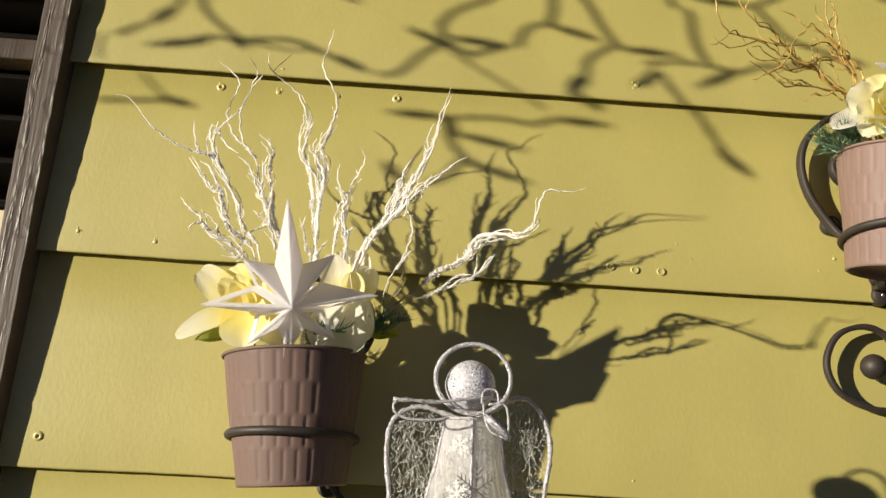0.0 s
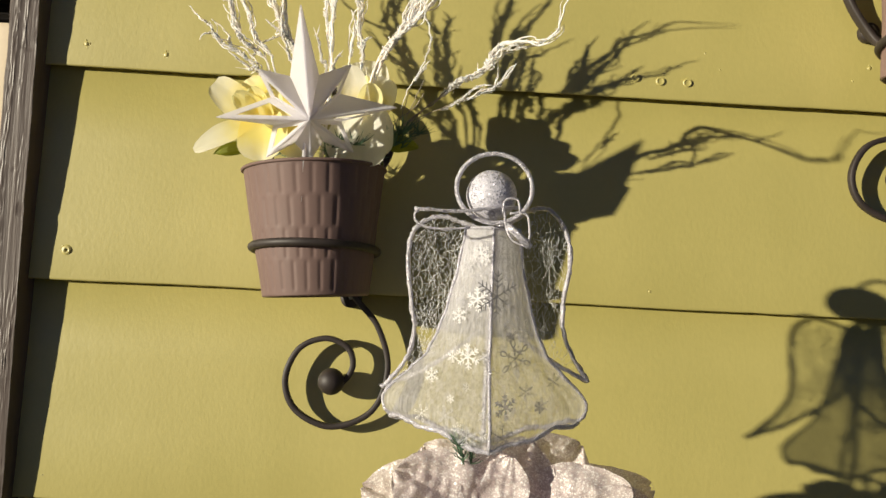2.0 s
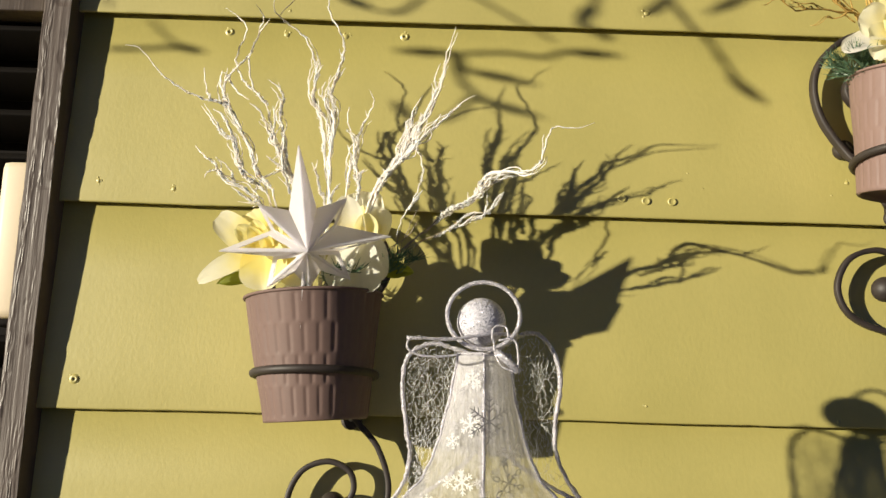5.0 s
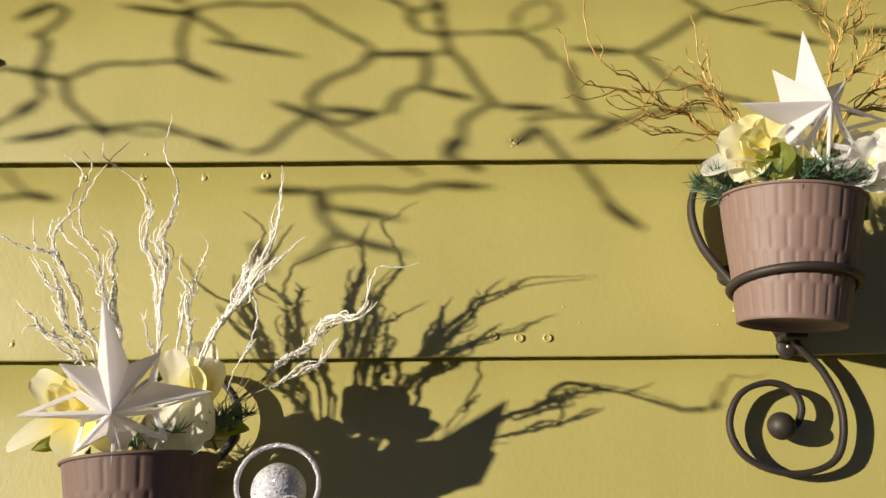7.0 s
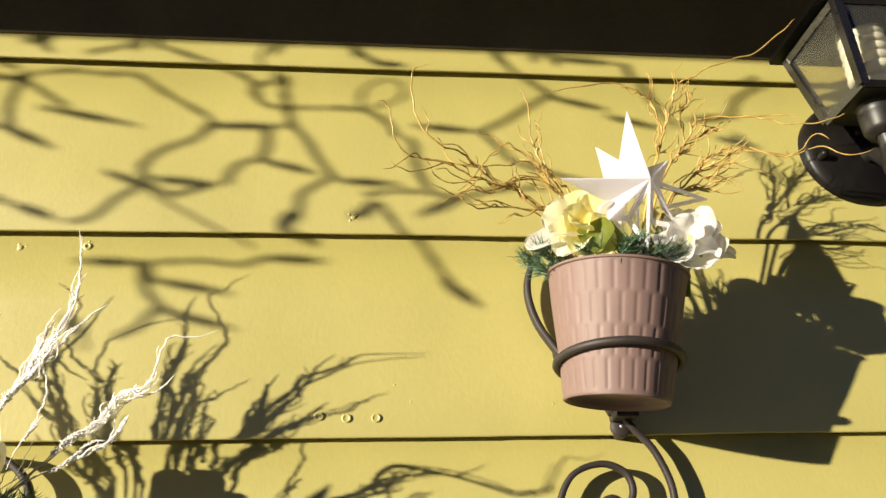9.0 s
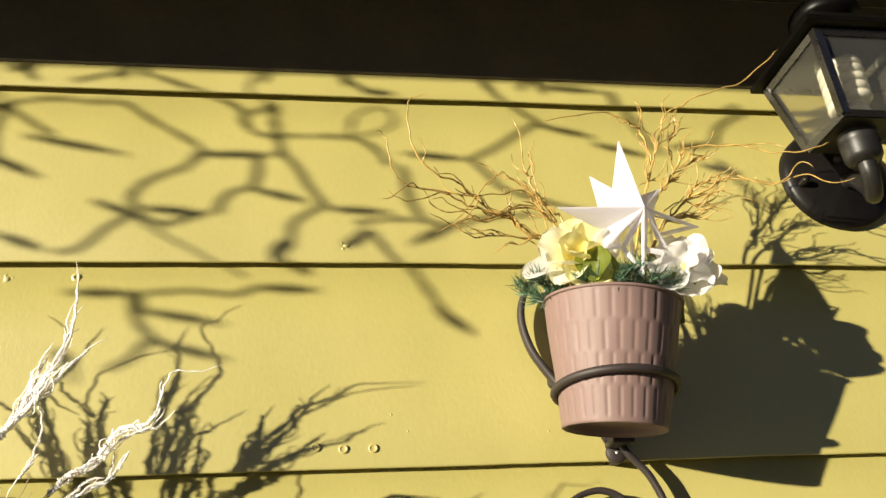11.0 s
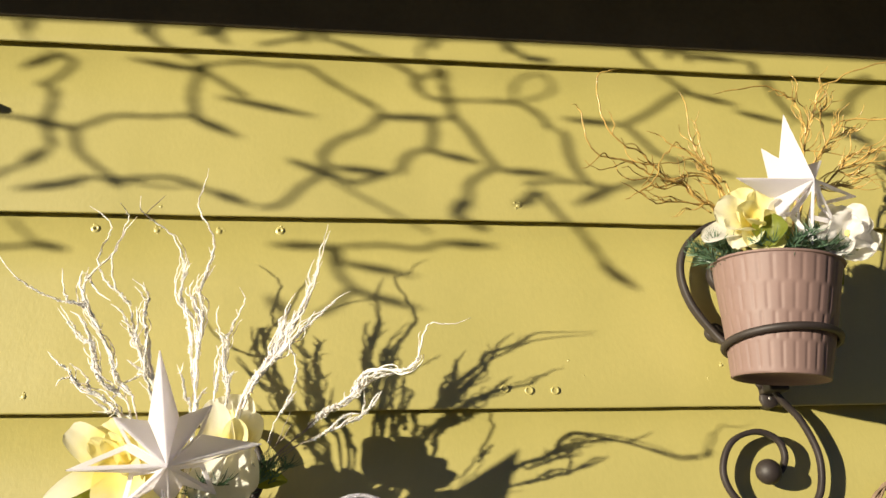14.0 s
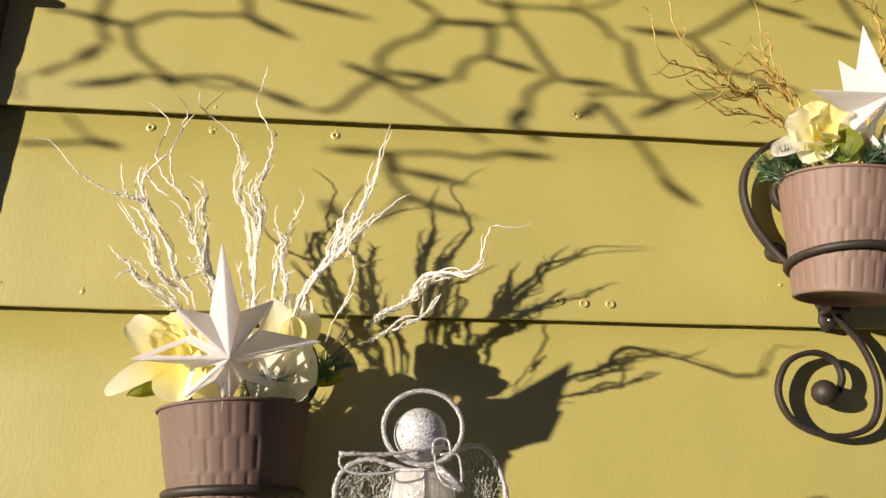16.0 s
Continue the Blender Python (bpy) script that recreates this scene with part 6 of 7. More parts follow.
# ---- wire angel on a stake ----
def net(geo, inside, lo, hi, depth, step, r, rad, share):
    """An irregular crackled web of threads inside an outline; depth gives its y for a height."""
    pts = {}
    nx, nz = int((hi[0] - lo[0]) / step), int((hi[1] - lo[1]) / (step * 1.25))
    for i in range(nx + 1):
        for j in range(nz + 1):
            p = (lo[0] + (i + r.uniform(-0.75, 0.75)) * step, lo[1] + (j + r.uniform(-0.75, 0.75)) * step * 1.25)
            if inside(*p):
                pts[i, j] = Vector((p[0], depth(p[1]) + r.uniform(-0.0012, 0.0012), p[1]))
    for (i, j), p in pts.items():
        for d in ((1, 0), (0, 1), (1, 1), (-1, 1)):
            q = pts.get((i + d[0], j + d[1]))
            if q is not None and r.random() < share:
                mid = (p + q) / 2 + Vector((r.uniform(-1, 1), r.uniform(-1, 1), r.uniform(-1, 1))) * step * 0.3
                w = rad * r.choice((0.6, 0.8, 1.0, 1.7))
                tube(geo, [p, mid, q], w, 3)


def poly_inside(poly):
    def test(x, z):
        c = False
        for k in range(len(poly)):
            (x1, z1), (x2, z2) = poly[k - 1], poly[k]
            if (z1 > z) != (z2 > z) and x < (x2 - x1) * (z - z1) / (z2 - z1) + x1:
                c = not c
        return c
    return test


def snowflake(geo, at, u, v, size, kind):
    """A printed six-armed crystal, flat on the cloth: kind 0 has fern barbs, 1 stout short barbs, 2 looped arm ends."""
    def bar(p, q, w0, w1):
        e = (q - p).normalized().cross(u.cross(v)).normalized()
        geo.add([p - e * w0, p + e * w0, q + e * w1, q - e * w1], [(0, 1, 2, 3)])
    for k in range(6):
        a = k * math.pi / 3 + math.pi / 6 + 0.12 * kind
        d = u * math.cos(a) + v * math.sin(a)
        e = u * -math.sin(a) + v * math.cos(a)
        w = size * (0.026, 0.070, 0.026)[kind]
        bar(at, at + d * size * (1.0 if kind < 2 else 0.6), w, w * 0.7)
        if kind == 2:
            ring = [at + d * size * (0.8 + 0.22 * math.cos(q * math.pi / 5)) + e * size * 0.12 * math.sin(q * math.pi / 5) for q in range(10)]
            for q in range(10):
                bar(ring[q], ring[(q + 1) % 10], w, w)
        for s, ln in (((0.35, 0.26), (0.55, 0.26), (0.76, 0.20)), ((0.42, 0.30), (0.70, 0.30)), ((0.35, 0.20),))[kind]:
            for f in (1, -1):
                p = at + d * size * s
                bar(p, p + (d * 0.75 + e * f).normalized() * size * ln, w * 0.9, w * 0.6)


def angel(place):
    ob = thing("wire_angel", "silver wire angel with a sheer snowflake dress on a stake", "angel ornament", at=place)
    r = random.Random(7)
    K = 0.000366
    def spot(x, y):
        return ((x - 868) * K - (712 - y) * 0.000021, (712 - y) * K + (x - 868) * 0.0000197)
    # head and halo
    hx, hz = spot(887, 278)
    part("head", ball(Geo(), (hx, -0.004, hz), 0.0164, 32, 22), SILVER, ob, "round head of silver glitter")
    cx, cz = spot(890, 268)
    halo = [(cx + 0.0242 * math.sin(a), -0.013, cz + 0.0222 * math.cos(a)) for a in [2 * math.pi * k / 72 for k in range(72)]]
    part("halo", tube(Geo(), halo, 0.0015, 8, 0.12, r, closed=True), WIRE, ob, "glittered wire halo")
    # dress: half widths along the height, ribs at left, right, front and back
    T = spot(868, 335)[1]

    def half(s):
        s = max(0.0, min(1.0, s))
        pr = [(0.0, 0.0600), (0.05, 0.0655), (0.11, 0.0655), (0.17, 0.0590), (0.24, 0.0495), (0.33, 0.0385), (0.46, 0.0315), (0.585, 0.0268), (0.80, 0.0208), (1.0, 0.0172)]
        for (a, x), (b, w) in zip(pr, pr[1:]):
            if a <= s <= b:
                q = (s - a) / (b - a)
                return x + (w - x) * (q * q * (3 - 2 * q) * 0.4 + q * 0.6)
        return pr[-1][1]

    def cloth(a, s):
        """Point on the dress: a is the angle round it, s the height; the hem droops between and at the ribs."""
        c, d = math.cos(a), math.sin(a)
        k = abs(c) ** 1.3 + abs(d) ** 1.3
        w = half(s) / (k ** (1 / 1.3))
        lift = 0.5 * (1 + math.cos(2 * a))          # 1 at the side corners, 0 at front and back
        z0 = 0.0005 + 0.0150 * lift ** 0.5 + 0.0012 * math.sin(a * 8)
        fold = 0.0006 * math.sin(a * 24) * (1 - s)
        deep = (0.62 - 0.15 * s) if d < 0 else 0.10
        return Vector((c * (w + fold), d * (w + fold) * deep, z0 + (T - z0) * s))
    for q in range(4):
        a0 = q * math.pi / 2
        part("skirt_panel", sheet(Geo(), lambda u, v: cloth(a0 + u * math.pi / 2, v), 24, 34), ORGANZA, ob, "sheer white organza panel")
        rib = [cloth(a0, s / 30) * 1.005 for s in range(31)]
        part("rib", tube(Geo(), rib, 0.0011, 7, 0.38, r), WIRE, ob)
    hem = [cloth(2 * math.pi * k / 120, 0.0) for k in range(120)]
    part("hem", tube(Geo(), hem, 0.0016, 6, 0.3, r, closed=True), WIRE, ob)
    part("collar", tube(Geo(), [cloth(2 * math.pi * k / 48, 1.0) for k in range(48)], 0.0012, 6, 0.2, r, closed=True), WIRE, ob)
    # printed snowflakes on the two front panels
    prints = [(840, 560, 23, 1, 1), (894, 636, 23, 1, 1), (918, 560, 33, 2, 0), (888, 455, 46, 0, 0), (778, 590, 14, 1, 1), (934, 618, 17, 0, 0), (860, 462, 22, 1, 1), (829, 486, 15, 1, 1),
              (958, 640, 16, 0, 1), (838, 684, 20, 0, 0), (762, 648, 15, 2, 1), (930, 515, 22, 2, 1), (885, 690, 26, 0, 0), (985, 600, 16, 0, 0), (800, 655, 16, 2, 0), (868, 380, 17, 1, 1),
              (775, 548, 17, 0, 0)]
    small = random.Random(19)
    for k in range(26):          # small crystals strewn between, denser near the hem and up the bodice
        t = small.random()
        wide = 26 + 105 * (1 - t) ** 1.6
        prints.append((872 + small.uniform(-1, 1) * wide, 690 - 320 * t, small.uniform(7, 13), small.randint(0, 2), small.random() < 0.55))
    for x, y, sz, kind, white in prints:
        X, Zp = spot(x, y)
        best, bd = None, 9
        for i in range(60):
            for j in range(40):
                p = cloth(math.pi + math.pi * i / 60, j / 40)
                e = (p.x - X) ** 2 + (p.z - Zp) ** 2
                if e < bd:
                    best, bd = p, e
        side = -1 if X < 0 else 1
        u = Vector((1, 0.55 * side, 0)).normalized()
        g = Geo()
        snowflake(g, best + Vector((side * 0.0008, -0.0022, 0)), u, Vector((0, -0.05, 1)), sz * K, kind)
        part("snowflake", g, FLAKE_W if white else FLAKE_D, ob)
    # wings: wire outline and crackled web
    left = [spot(*p) for p in ((880, 338), (835, 322), (800, 312), (765, 322), (745, 348), (739, 400), (745, 470), (749, 515), (735, 565), (699, 610), (692, 616), (760, 590), (817, 554), (867, 512), (895, 454), (898, 390))]
    right = [spot(*p) for p in ((885, 338), (930, 320), (965, 300), (998, 303), (1024, 340), (1031, 395), (1018, 460), (1018, 520), (1036, 565), (1060, 604), (1060, 610), (1000, 575), (945, 535), (897, 492), (872, 440), (872, 385))]
    for s, poly in ((-1, left), (1, right)):
        y0 = 0.007
        zt = min(z for x, z in poly)
        sweep = lambda z: y0 + 0.012 * max(0.0, 1 - (z - zt) / 0.05)
        line = smooth_line([(x, sweep(z), z) for x, z in poly] + [(poly[0][0], y0, poly[0][1])], 7)
        part("wing_wire", tube(Geo(), line[:-1], 0.0015, 7, 0.38, r, closed=True), WIRE, ob, "glittered wire wing outline")
        g = Geo()
        xs, zs = [p[0] for p in poly], [p[1] for p in poly]
        inside = poly_inside(poly)
        net(g, inside, (min(xs), min(zs)), (max(xs), max(zs)), sweep, 0.0016, r, 0.00010 if s < 0 else 0.00008, 0.26 if s < 0 else 0.14)
        for k in range(210 if s < 0 else 200):
            x, z = r.uniform(min(xs), max(xs)), r.uniform(min(zs), max(zs))
            line, way = [], r.uniform(-0.25, 0.25)
            for q in range(12):
                if not inside(x, z):
                    break
                line.append((x, sweep(z) + r.uniform(-0.0008, 0.0008), z))
                way = 0.6 * way + r.uniform(-0.7, 0.7)
                x, z = x + 0.0022 * way, z - 0.0022
            if len(line) > 2:
                tube(g, line, 0.00009 if s > 0 else 0.00011, 3)
        part("wing_web", g, THREAD, ob, "crackled web of silver threads")
    # arms, bow and stake
    a, b = spot(745, 306), spot(965, 305)
    part("arm_wire", tube(Geo(), smooth_line([(a[0] + 0.002, -0.024, a[1]), (a[0] + 0.03, -0.022, a[1] + 0.0002), (b[0] - 0.02, -0.016, b[1]), (b[0], 0.002, b[1])], 8), 0.0011, 6, 0.35, r), WIRE, ob)
    loop = [spot(*p) for p in ((845, 338), (790, 340), (757, 330), (752, 312), (775, 303))]
    part("arm_wire", tube(Geo(), smooth_line([(x, -0.020, z) for x, z in loop], 6), 0.0008, 6, 0.35, r), WIRE, ob)
    g = Geo()
    for pts in (((900, 315), (905, 293), (925, 292), (928, 312), (912, 316)), ((903, 312), (905, 335), (915, 360), (940, 372)), ((928, 312), (942, 320), (945, 350), (943, 368))):
        tube(g, smooth_line([(spot(*p)[0], -0.026, spot(*p)[1]) for p in pts], 6), 0.0008, 5, 0.3, r)
    part("bow", g, WIRE, ob, "thin silver ribbon bow")
    g = Geo()
    for k in range(2):
        x0, z0 = spot(905, 335)
        x1, z1 = spot(942, 372)
        d = 0.0022 * k
        sheet(g, lambda u, v: (x0 + (x1 - x0) * u + 0.0018 * (v - 0.5) + d, -0.027 - 0.002 * math.sin(u * 3) + d, z0 + (z1 - z0) * u + 0.003 * (v - 0.5)), 8, 3)
    part("ribbon_tail", g, WIRE, ob)
    part("stake", tube(Geo(), [(0, 0, T), (0, 0, 0.02), (0, 0.002, -0.04), (0, 0.004, -place[2])], 0.0015, 8), WIRE, ob, "thin stake running down to the ground")
    return ob


angel((0.8506, -0.2100, 1.4790))

# ---- glittered poinsettia ----
def poinsettia(centre):
    ob = thing("glitter_poinsettia", "champagne glittered poinsettia blossom below the wire angel", "poinsettia", at=centre)
    r = random.Random(11)
    n = Vector((-0.05, -0.86, 0.50)).normalized()
    u = Vector((0, 0, 1)).cross(n).normalized()
    v = n.cross(u)
    def bract(tip, w, curl, face):
        """A crumpled bract from the middle to its tip; face is where its upper side looks."""
        k = bract.n
        bract.n += 1
        out = Vector(tip)
        root = out.normalized() * 0.008
        g = petal(Geo(), root, out - root, face, (out - root).length, w, 0.13, curl * 0.7, 0.60, 0.06, k, 40, 28, 0.035)
        g.v = [tuple(Vector(q) + n * (0.0022 * noise.noise(Vector(q) * 50 + Vector((k, 0, 0))) + 0.0026 * noise.noise(Vector(q) * 115 + Vector((0, k, 0))) + 0.0009 * noise.noise(Vector(q) * 300))) for q in g.v]
        pt = part("petal", g, CHAMPAGNE, ob)
        row = 29
        rim = [g.v[i * row] for i in range(2, 41)] + [g.v[i * row + row - 1] for i in range(40, 1, -1)]
        part("edge", tube(Geo(), rim, 0.00012, 4, 0.4, r), CHAMPAGNE, pt)
    bract.n = 0
    bract((-0.0865, 0.028, 0.0165), 0.06, 0.1, (-0.5, -1, 0.3))
    bract((-0.0487, 0.02, 0.0454), 0.052, 0.08, (-0.3, -1, 0.5))
    bract((-0.0645, -0.006, 0.0351), 0.06, 0.06, (-0.35, -1, 0.5))
    bract((-0.0118, 0.002, 0.0523), 0.036, 0.05, (-0.1, -1, 0.4))
    bract((0.0052, -0.008, 0.0469), 0.03, 0.05, (-0.2, -1, 0.3))
    bract((0.0182, 0.008, 0.0547), 0.05, 0.05, (0.1, -1, 0.5))
    bract((0.0524, 0.015, 0.0517), 0.056, 0.06, (0.0, -1, 0.5))
    bract((0.1025, 0.024, 0.0247), 0.05, 0.1, (0.1, -1, 0.4))
    bract((0.0777, -0.016, 0.0306), 0.054, 0.08, (-0.1, -1, 0.6))
    bract((0.1059, 0.016, 0.0084), 0.056, 0.1, (0.2, -1, 0.2))
    bract((-0.0829, 0.004, -0.0205), 0.056, 0.1, (-0.5, -1, 0.1))
    bract((0.0777, -0.016, -0.0185), 0.056, 0.1, (0.1, -1, 0))
    bract((0.0116, -0.03, -0.0404), 0.056, 0.1, (0, -1, -0.1))
    bract((-0.0449, -0.02, -0.0401), 0.056, 0.1, (-0.3, -1, 0))
    bract((-0.0238, 0.012, 0.0387), 0.046, 0.05, (-0.2, -1, 0.4))
    for k in range(60):
        a, q = r.uniform(0, 6.28), 0.020 * math.sqrt(r.random())
        p = u * (q * math.cos(a)) + v * (q * math.sin(a) - 0.008) + n * r.uniform(0.004, 0.013)
        g = Geo()
        for c in range(4):
            ball(g, p + Vector((r.uniform(-1, 1), r.uniform(-1, 1), r.uniform(-1, 1))) * 0.0016, r.uniform(0.0008, 0.0019), 7, 5)
        part("stamen", g, GOLD if k % 2 else CHAMPAGNE, ob)
    for k in range(7):
        a, q = r.uniform(0, 6.28), 0.012 * math.sqrt(r.random())
        p = u * (q * math.cos(a)) + v * (q * math.sin(a) - 0.010) + n * (0.012 + r.uniform(0, 0.008))
        rad = r.uniform(0.0016, 0.0030)
        part("bud", ball(Geo(), p, rad, 10, 7), BUD, ob)
        part("bud_stalk", tube(Geo(), [p - n * 0.02, p], 0.0008, 5), LEAF, ob)
    part("stem", tube(Geo(), [n * -0.002, Vector((0, 0.01, -0.03)), Vector((0, 0.012, -centre[2]))], 0.003, 8), LEAF, ob)
    return ob


poinsettia((0.8603, -0.2300, 1.4301))
pine("dark pine needles at the foot of the wire angel", (0.8380, -0.232, 1.4700), 3, (0.008, 0.008), 0.011, 31, (-0.2, -0.2, 0.6))

# ---- wall lantern ----
def lantern(x, y, zb, zt, plate):
    ob = thing("wall_lantern", "black metal carriage wall lantern with a white spiral bulb", "wall lamp", at=(x, 0, zb))
    a, b = 0.0467, 0.0310
    H0 = zt - zb
    part("back_plate", lathe(Geo(), [(0.0002, -0.020), (0.030, -0.0195), (0.036, -0.016), (0.050, -0.0135), (0.0575, -0.010), (0.0612, -0.006), (0.0617, 0.010)], 56, (plate[0] - x, 0, plate[1] - zb), "y"), LAMPBLACK, ob)
    for sx, sz in ((-0.048, -0.012), (-0.005, 0.014)):
        part("plate_nut", lathe(Geo(), [(0.0002, -0.025), (0.003, -0.0245), (0.0042, -0.022), (0.0042, -0.010)], 12, (plate[0] - x + sx, 0, plate[1] - zb + sz), "y"), LAMPBLACK, ob)
    arm = [(plate[0] - x, -0.010, plate[1] - zb - 0.012), (plate[0] - x, -0.030, plate[1] - zb - 0.016), (plate[0] - x - 0.004, -0.052, -0.036), (0.014, y + 0.020, -0.056), (0.003, y + 0.002, -0.044), (0, y, -0.024)]
    part("arm", tube(Geo(), smooth_line(arm, 8), 0.0085, 18), SATIN, ob)
    part("socket_cup", lathe(Geo(), [(0.0085, -0.034), (0.015, -0.032), (0.0175, -0.027), (0.0185, -0.012), (0.0185, -0.004), (0.022, -0.002), (0.022, 0.0)], 36, (0, y, 0)), SATIN, ob)
    part("floor_plate", block(Geo(), (-b, y - b, -0.003), (b, y + b, 0.001), 0.001), LAMPBLACK, ob)

    def corner(sx, sy, s, grow=0.0):
        w = b + (a - b) * s + grow
        return Vector((sx * w, y + sy * w, H0 * s))
    for sx, sy in ((-1, -1), (1, -1), (1, 1), (-1, 1)):
        p, q = corner(sx, sy, 0), corner(sx, sy, 1)
        g, h = Geo(), 0.0042
        vs = [v + Vector((h * ux, h * uy, 0)) for v in (p, q) for ux, uy in ((-1, -1), (1, -1), (1, 1), (-1, 1))]
        g.add(vs, [(3, 2, 1, 0), (4, 5, 6, 7)] + [(k, (k + 1) % 4, 4 + (k + 1) % 4, 4 + k) for k in range(4)])
        part("corner_post", g, FRAME_GREY, ob, smooth=False)
    order = ((-1, -1), (1, -1), (1, 1), (-1, 1))
    for k in range(4):
        c0, c1 = order[k], order[(k + 1) % 4]
        for s in (0.02, 0.98):
            p, q = corner(*c0, s), corner(*c1, s)
            part("rail", tube(Geo(), [p, (p + q) / 2, q], 0.0046, 4), FRAME_GREY, ob, smooth=False)
        g = Geo()
        inner, outer = -0.0010, 0.0006
        vs = [corner(*c0, 0.03, outer), corner(*c1, 0.03, outer), corner(*c1, 0.97, outer), corner(*c0, 0.97, outer),
              corner(*c0, 0.03, inner), corner(*c1, 0.03, inner), corner(*c1, 0.97, inner), corner(*c0, 0.97, inner)]
        g.add(vs, [(0, 1, 2, 3), (7, 6, 5, 4), (0, 4, 5, 1), (1, 5, 6, 2), (2, 6, 7, 3), (3, 7, 4, 0)])
        pane = part("pane", g, GLASS, ob, "dusty rippled glass pane", smooth=False)
        pane.visible_shadow = False
    e = a + 0.0150
    g = Geo()
    vs = [(-e, y - e, H0 + 0.001), (e, y - e, H0 + 0.001), (e, y + e * 0.9, H0 + 0.001), (-e, y + e * 0.9, H0 + 0.001),
          (-e, y - e, H0 + 0.006), (e, y - e, H0 + 0.006), (e, y + e * 0.9, H0 + 0.006), (-e, y + e * 0.9, H0 + 0.006),
          (-0.022, y - 0.022, H0 + 0.048), (0.022, y - 0.022, H0 + 0.048), (0.022, y + 0.022, H0 + 0.048), (-0.022, y + 0.022, H0 + 0.048)]
    g.add(vs, [(3, 2, 1, 0), (0, 1, 5, 4), (1, 2, 6, 5), (2, 3, 7, 6), (3, 0, 4, 7), (4, 5, 9, 8), (5, 6, 10, 9), (6, 7, 11, 10), (7, 4, 8, 11), (8, 9, 10, 11)])
    part("roof", g, ROOFBLACK, ob, smooth=False)
    part("cap", lathe(Geo(), [(0.020, H0 + 0.044), (0.033, H0 + 0.050), (0.035, H0 + 0.053), (0.035, H0 + 0.062), (0.032, H0 + 0.067), (0.010, H0 + 0.072), (0.006, H0 + 0.080), (0.0003, H0 + 0.084)], 32, (0.006, y, 0)), ROOFBLACK, ob)
    part("lamp_holder", lathe(Geo(), [(0.011, 0.001), (0.011, 0.012), (0.014, 0.014), (0.014, 0.024), (0.0003, 0.025)], 24, (0.001, y - 0.004, 0)), BULB_W, ob, "white lamp holder")
    coil = [(0.001 + 0.0160 * math.cos(k * 0.33), y - 0.004 + 0.0160 * math.sin(k * 0.33), 0.026 + 0.056 * k / 104) for k in range(105)]
    part("bulb", tube(Geo(), coil, 0.0054, 10), BULB_W, ob, "white spiral energy-saving bulb")
    return ob


lantern(1.5105, -0.0937, 2.0480, 2.1341, (1.5435, 2.0515))

# ---- vine ring on a nail ----
wreath = thing("vine_ring", "small twisted brown vine ring hanging on the siding", "wreath", at=(1.3605, -0.013, 1.6510))
for k in range(7):
    r = random.Random(60 + k)
    ph = r.uniform(0, 6)
    w0 = 0.0275 + 0.0007 * k
    ring = []
    for i in range(90):
        a = 2 * math.pi * i / 90
        w = w0 + 0.0013 * math.sin(a * (2 + k % 3) + ph)
        ring.append((w * math.cos(a), 0.0022 * math.sin(a * 3 + ph + k), w * 1.1 * math.sin(a) + 0.0008 * math.cos(a * 5 + ph)))
    part("vine", tube(Geo(), ring, 0.0012, 6, 0.25, r, closed=True), VINE, wreath)
part("hook", tube(Geo(), [(0, 0.018, 0.030), (0, 0.0, 0.029), (0, -0.004, 0.033)], 0.0011, 6), IRON, wreath)

# ---- string of small lights hung under the eaves ----
HANG = -0.40
lights = thing("light_string", "tangled string of small unlit party lights hung under the eaves", "string lights", at=(0, HANG, 2.286))
def hang_wire(points, w=1.0):
    """A stretch of twin cable; points are (x, z) in the plane where the string hangs."""
    hang_wire.n += 1
    k = hang_wire.n
    line = smooth_line([(x, 0.006 * math.sin(k * 1.7 + i), z - 2.286) for i, (x, z) in enumerate(points)], 7)
    part("cable", tube(Geo(), line, lambda s: w * (0.0024 + 0.0005 * math.sin(s * 40 + k)), 6), CABLE, lights)


def hang_bulb(p, q):
    """A small bulb in its socket, from the cable at p towards q."""
    p, q = Vector((p[0], 0, p[1] - 2.286)), Vector((q[0], 0, q[1] - 2.286))
    n = 12
    line = [p + (q - p) * i / n for i in range(n + 1)]
    s = part("socket", tube(Geo(), line[:8], lambda t: 0.0022 + 0.0020 * math.sin(min(1, t * 1.3) * math.pi * 0.5), 8), CABLE, lights)
    part("bulb", tube(Geo(), line[7:], lambda t: 0.0002 + 0.0034 * (1 - t) ** 0.6, 8), CABLE, s)


hang_wire.n = 0
hang_wire([(-0.162, 2.281), (-0.157, 2.265), (-0.153, 2.247)], 0.6)
hang_wire([(-0.136, 2.24), (-0.128, 2.232), (-0.137, 2.212), (-0.145, 2.2)])
hang_wire([(-0.145, 2.2), (-0.132, 2.196), (-0.121, 2.177), (-0.12, 2.162), (-0.122, 2.145), (-0.123, 2.129)])
hang_wire([(-0.143, 2.104), (-0.152, 2.094), (-0.164, 2.09)])
hang_wire([(-0.172, 2.163), (-0.145, 2.16), (-0.121, 2.154), (-0.108, 2.151)])
hang_wire([(-0.112, 2.152), (-0.098, 2.158), (-0.081, 2.164), (-0.055, 2.167), (-0.023, 2.166), (0.007, 2.17)])
hang_wire([(-0.11, 2.152), (-0.096, 2.142), (-0.083, 2.124), (-0.067, 2.108), (-0.052, 2.093)])
hang_wire([(-0.087, 2.09), (-0.069, 2.094), (-0.051, 2.094), (-0.033, 2.098), (-0.012, 2.099), (0.011, 2.094), (0.039, 2.084)])
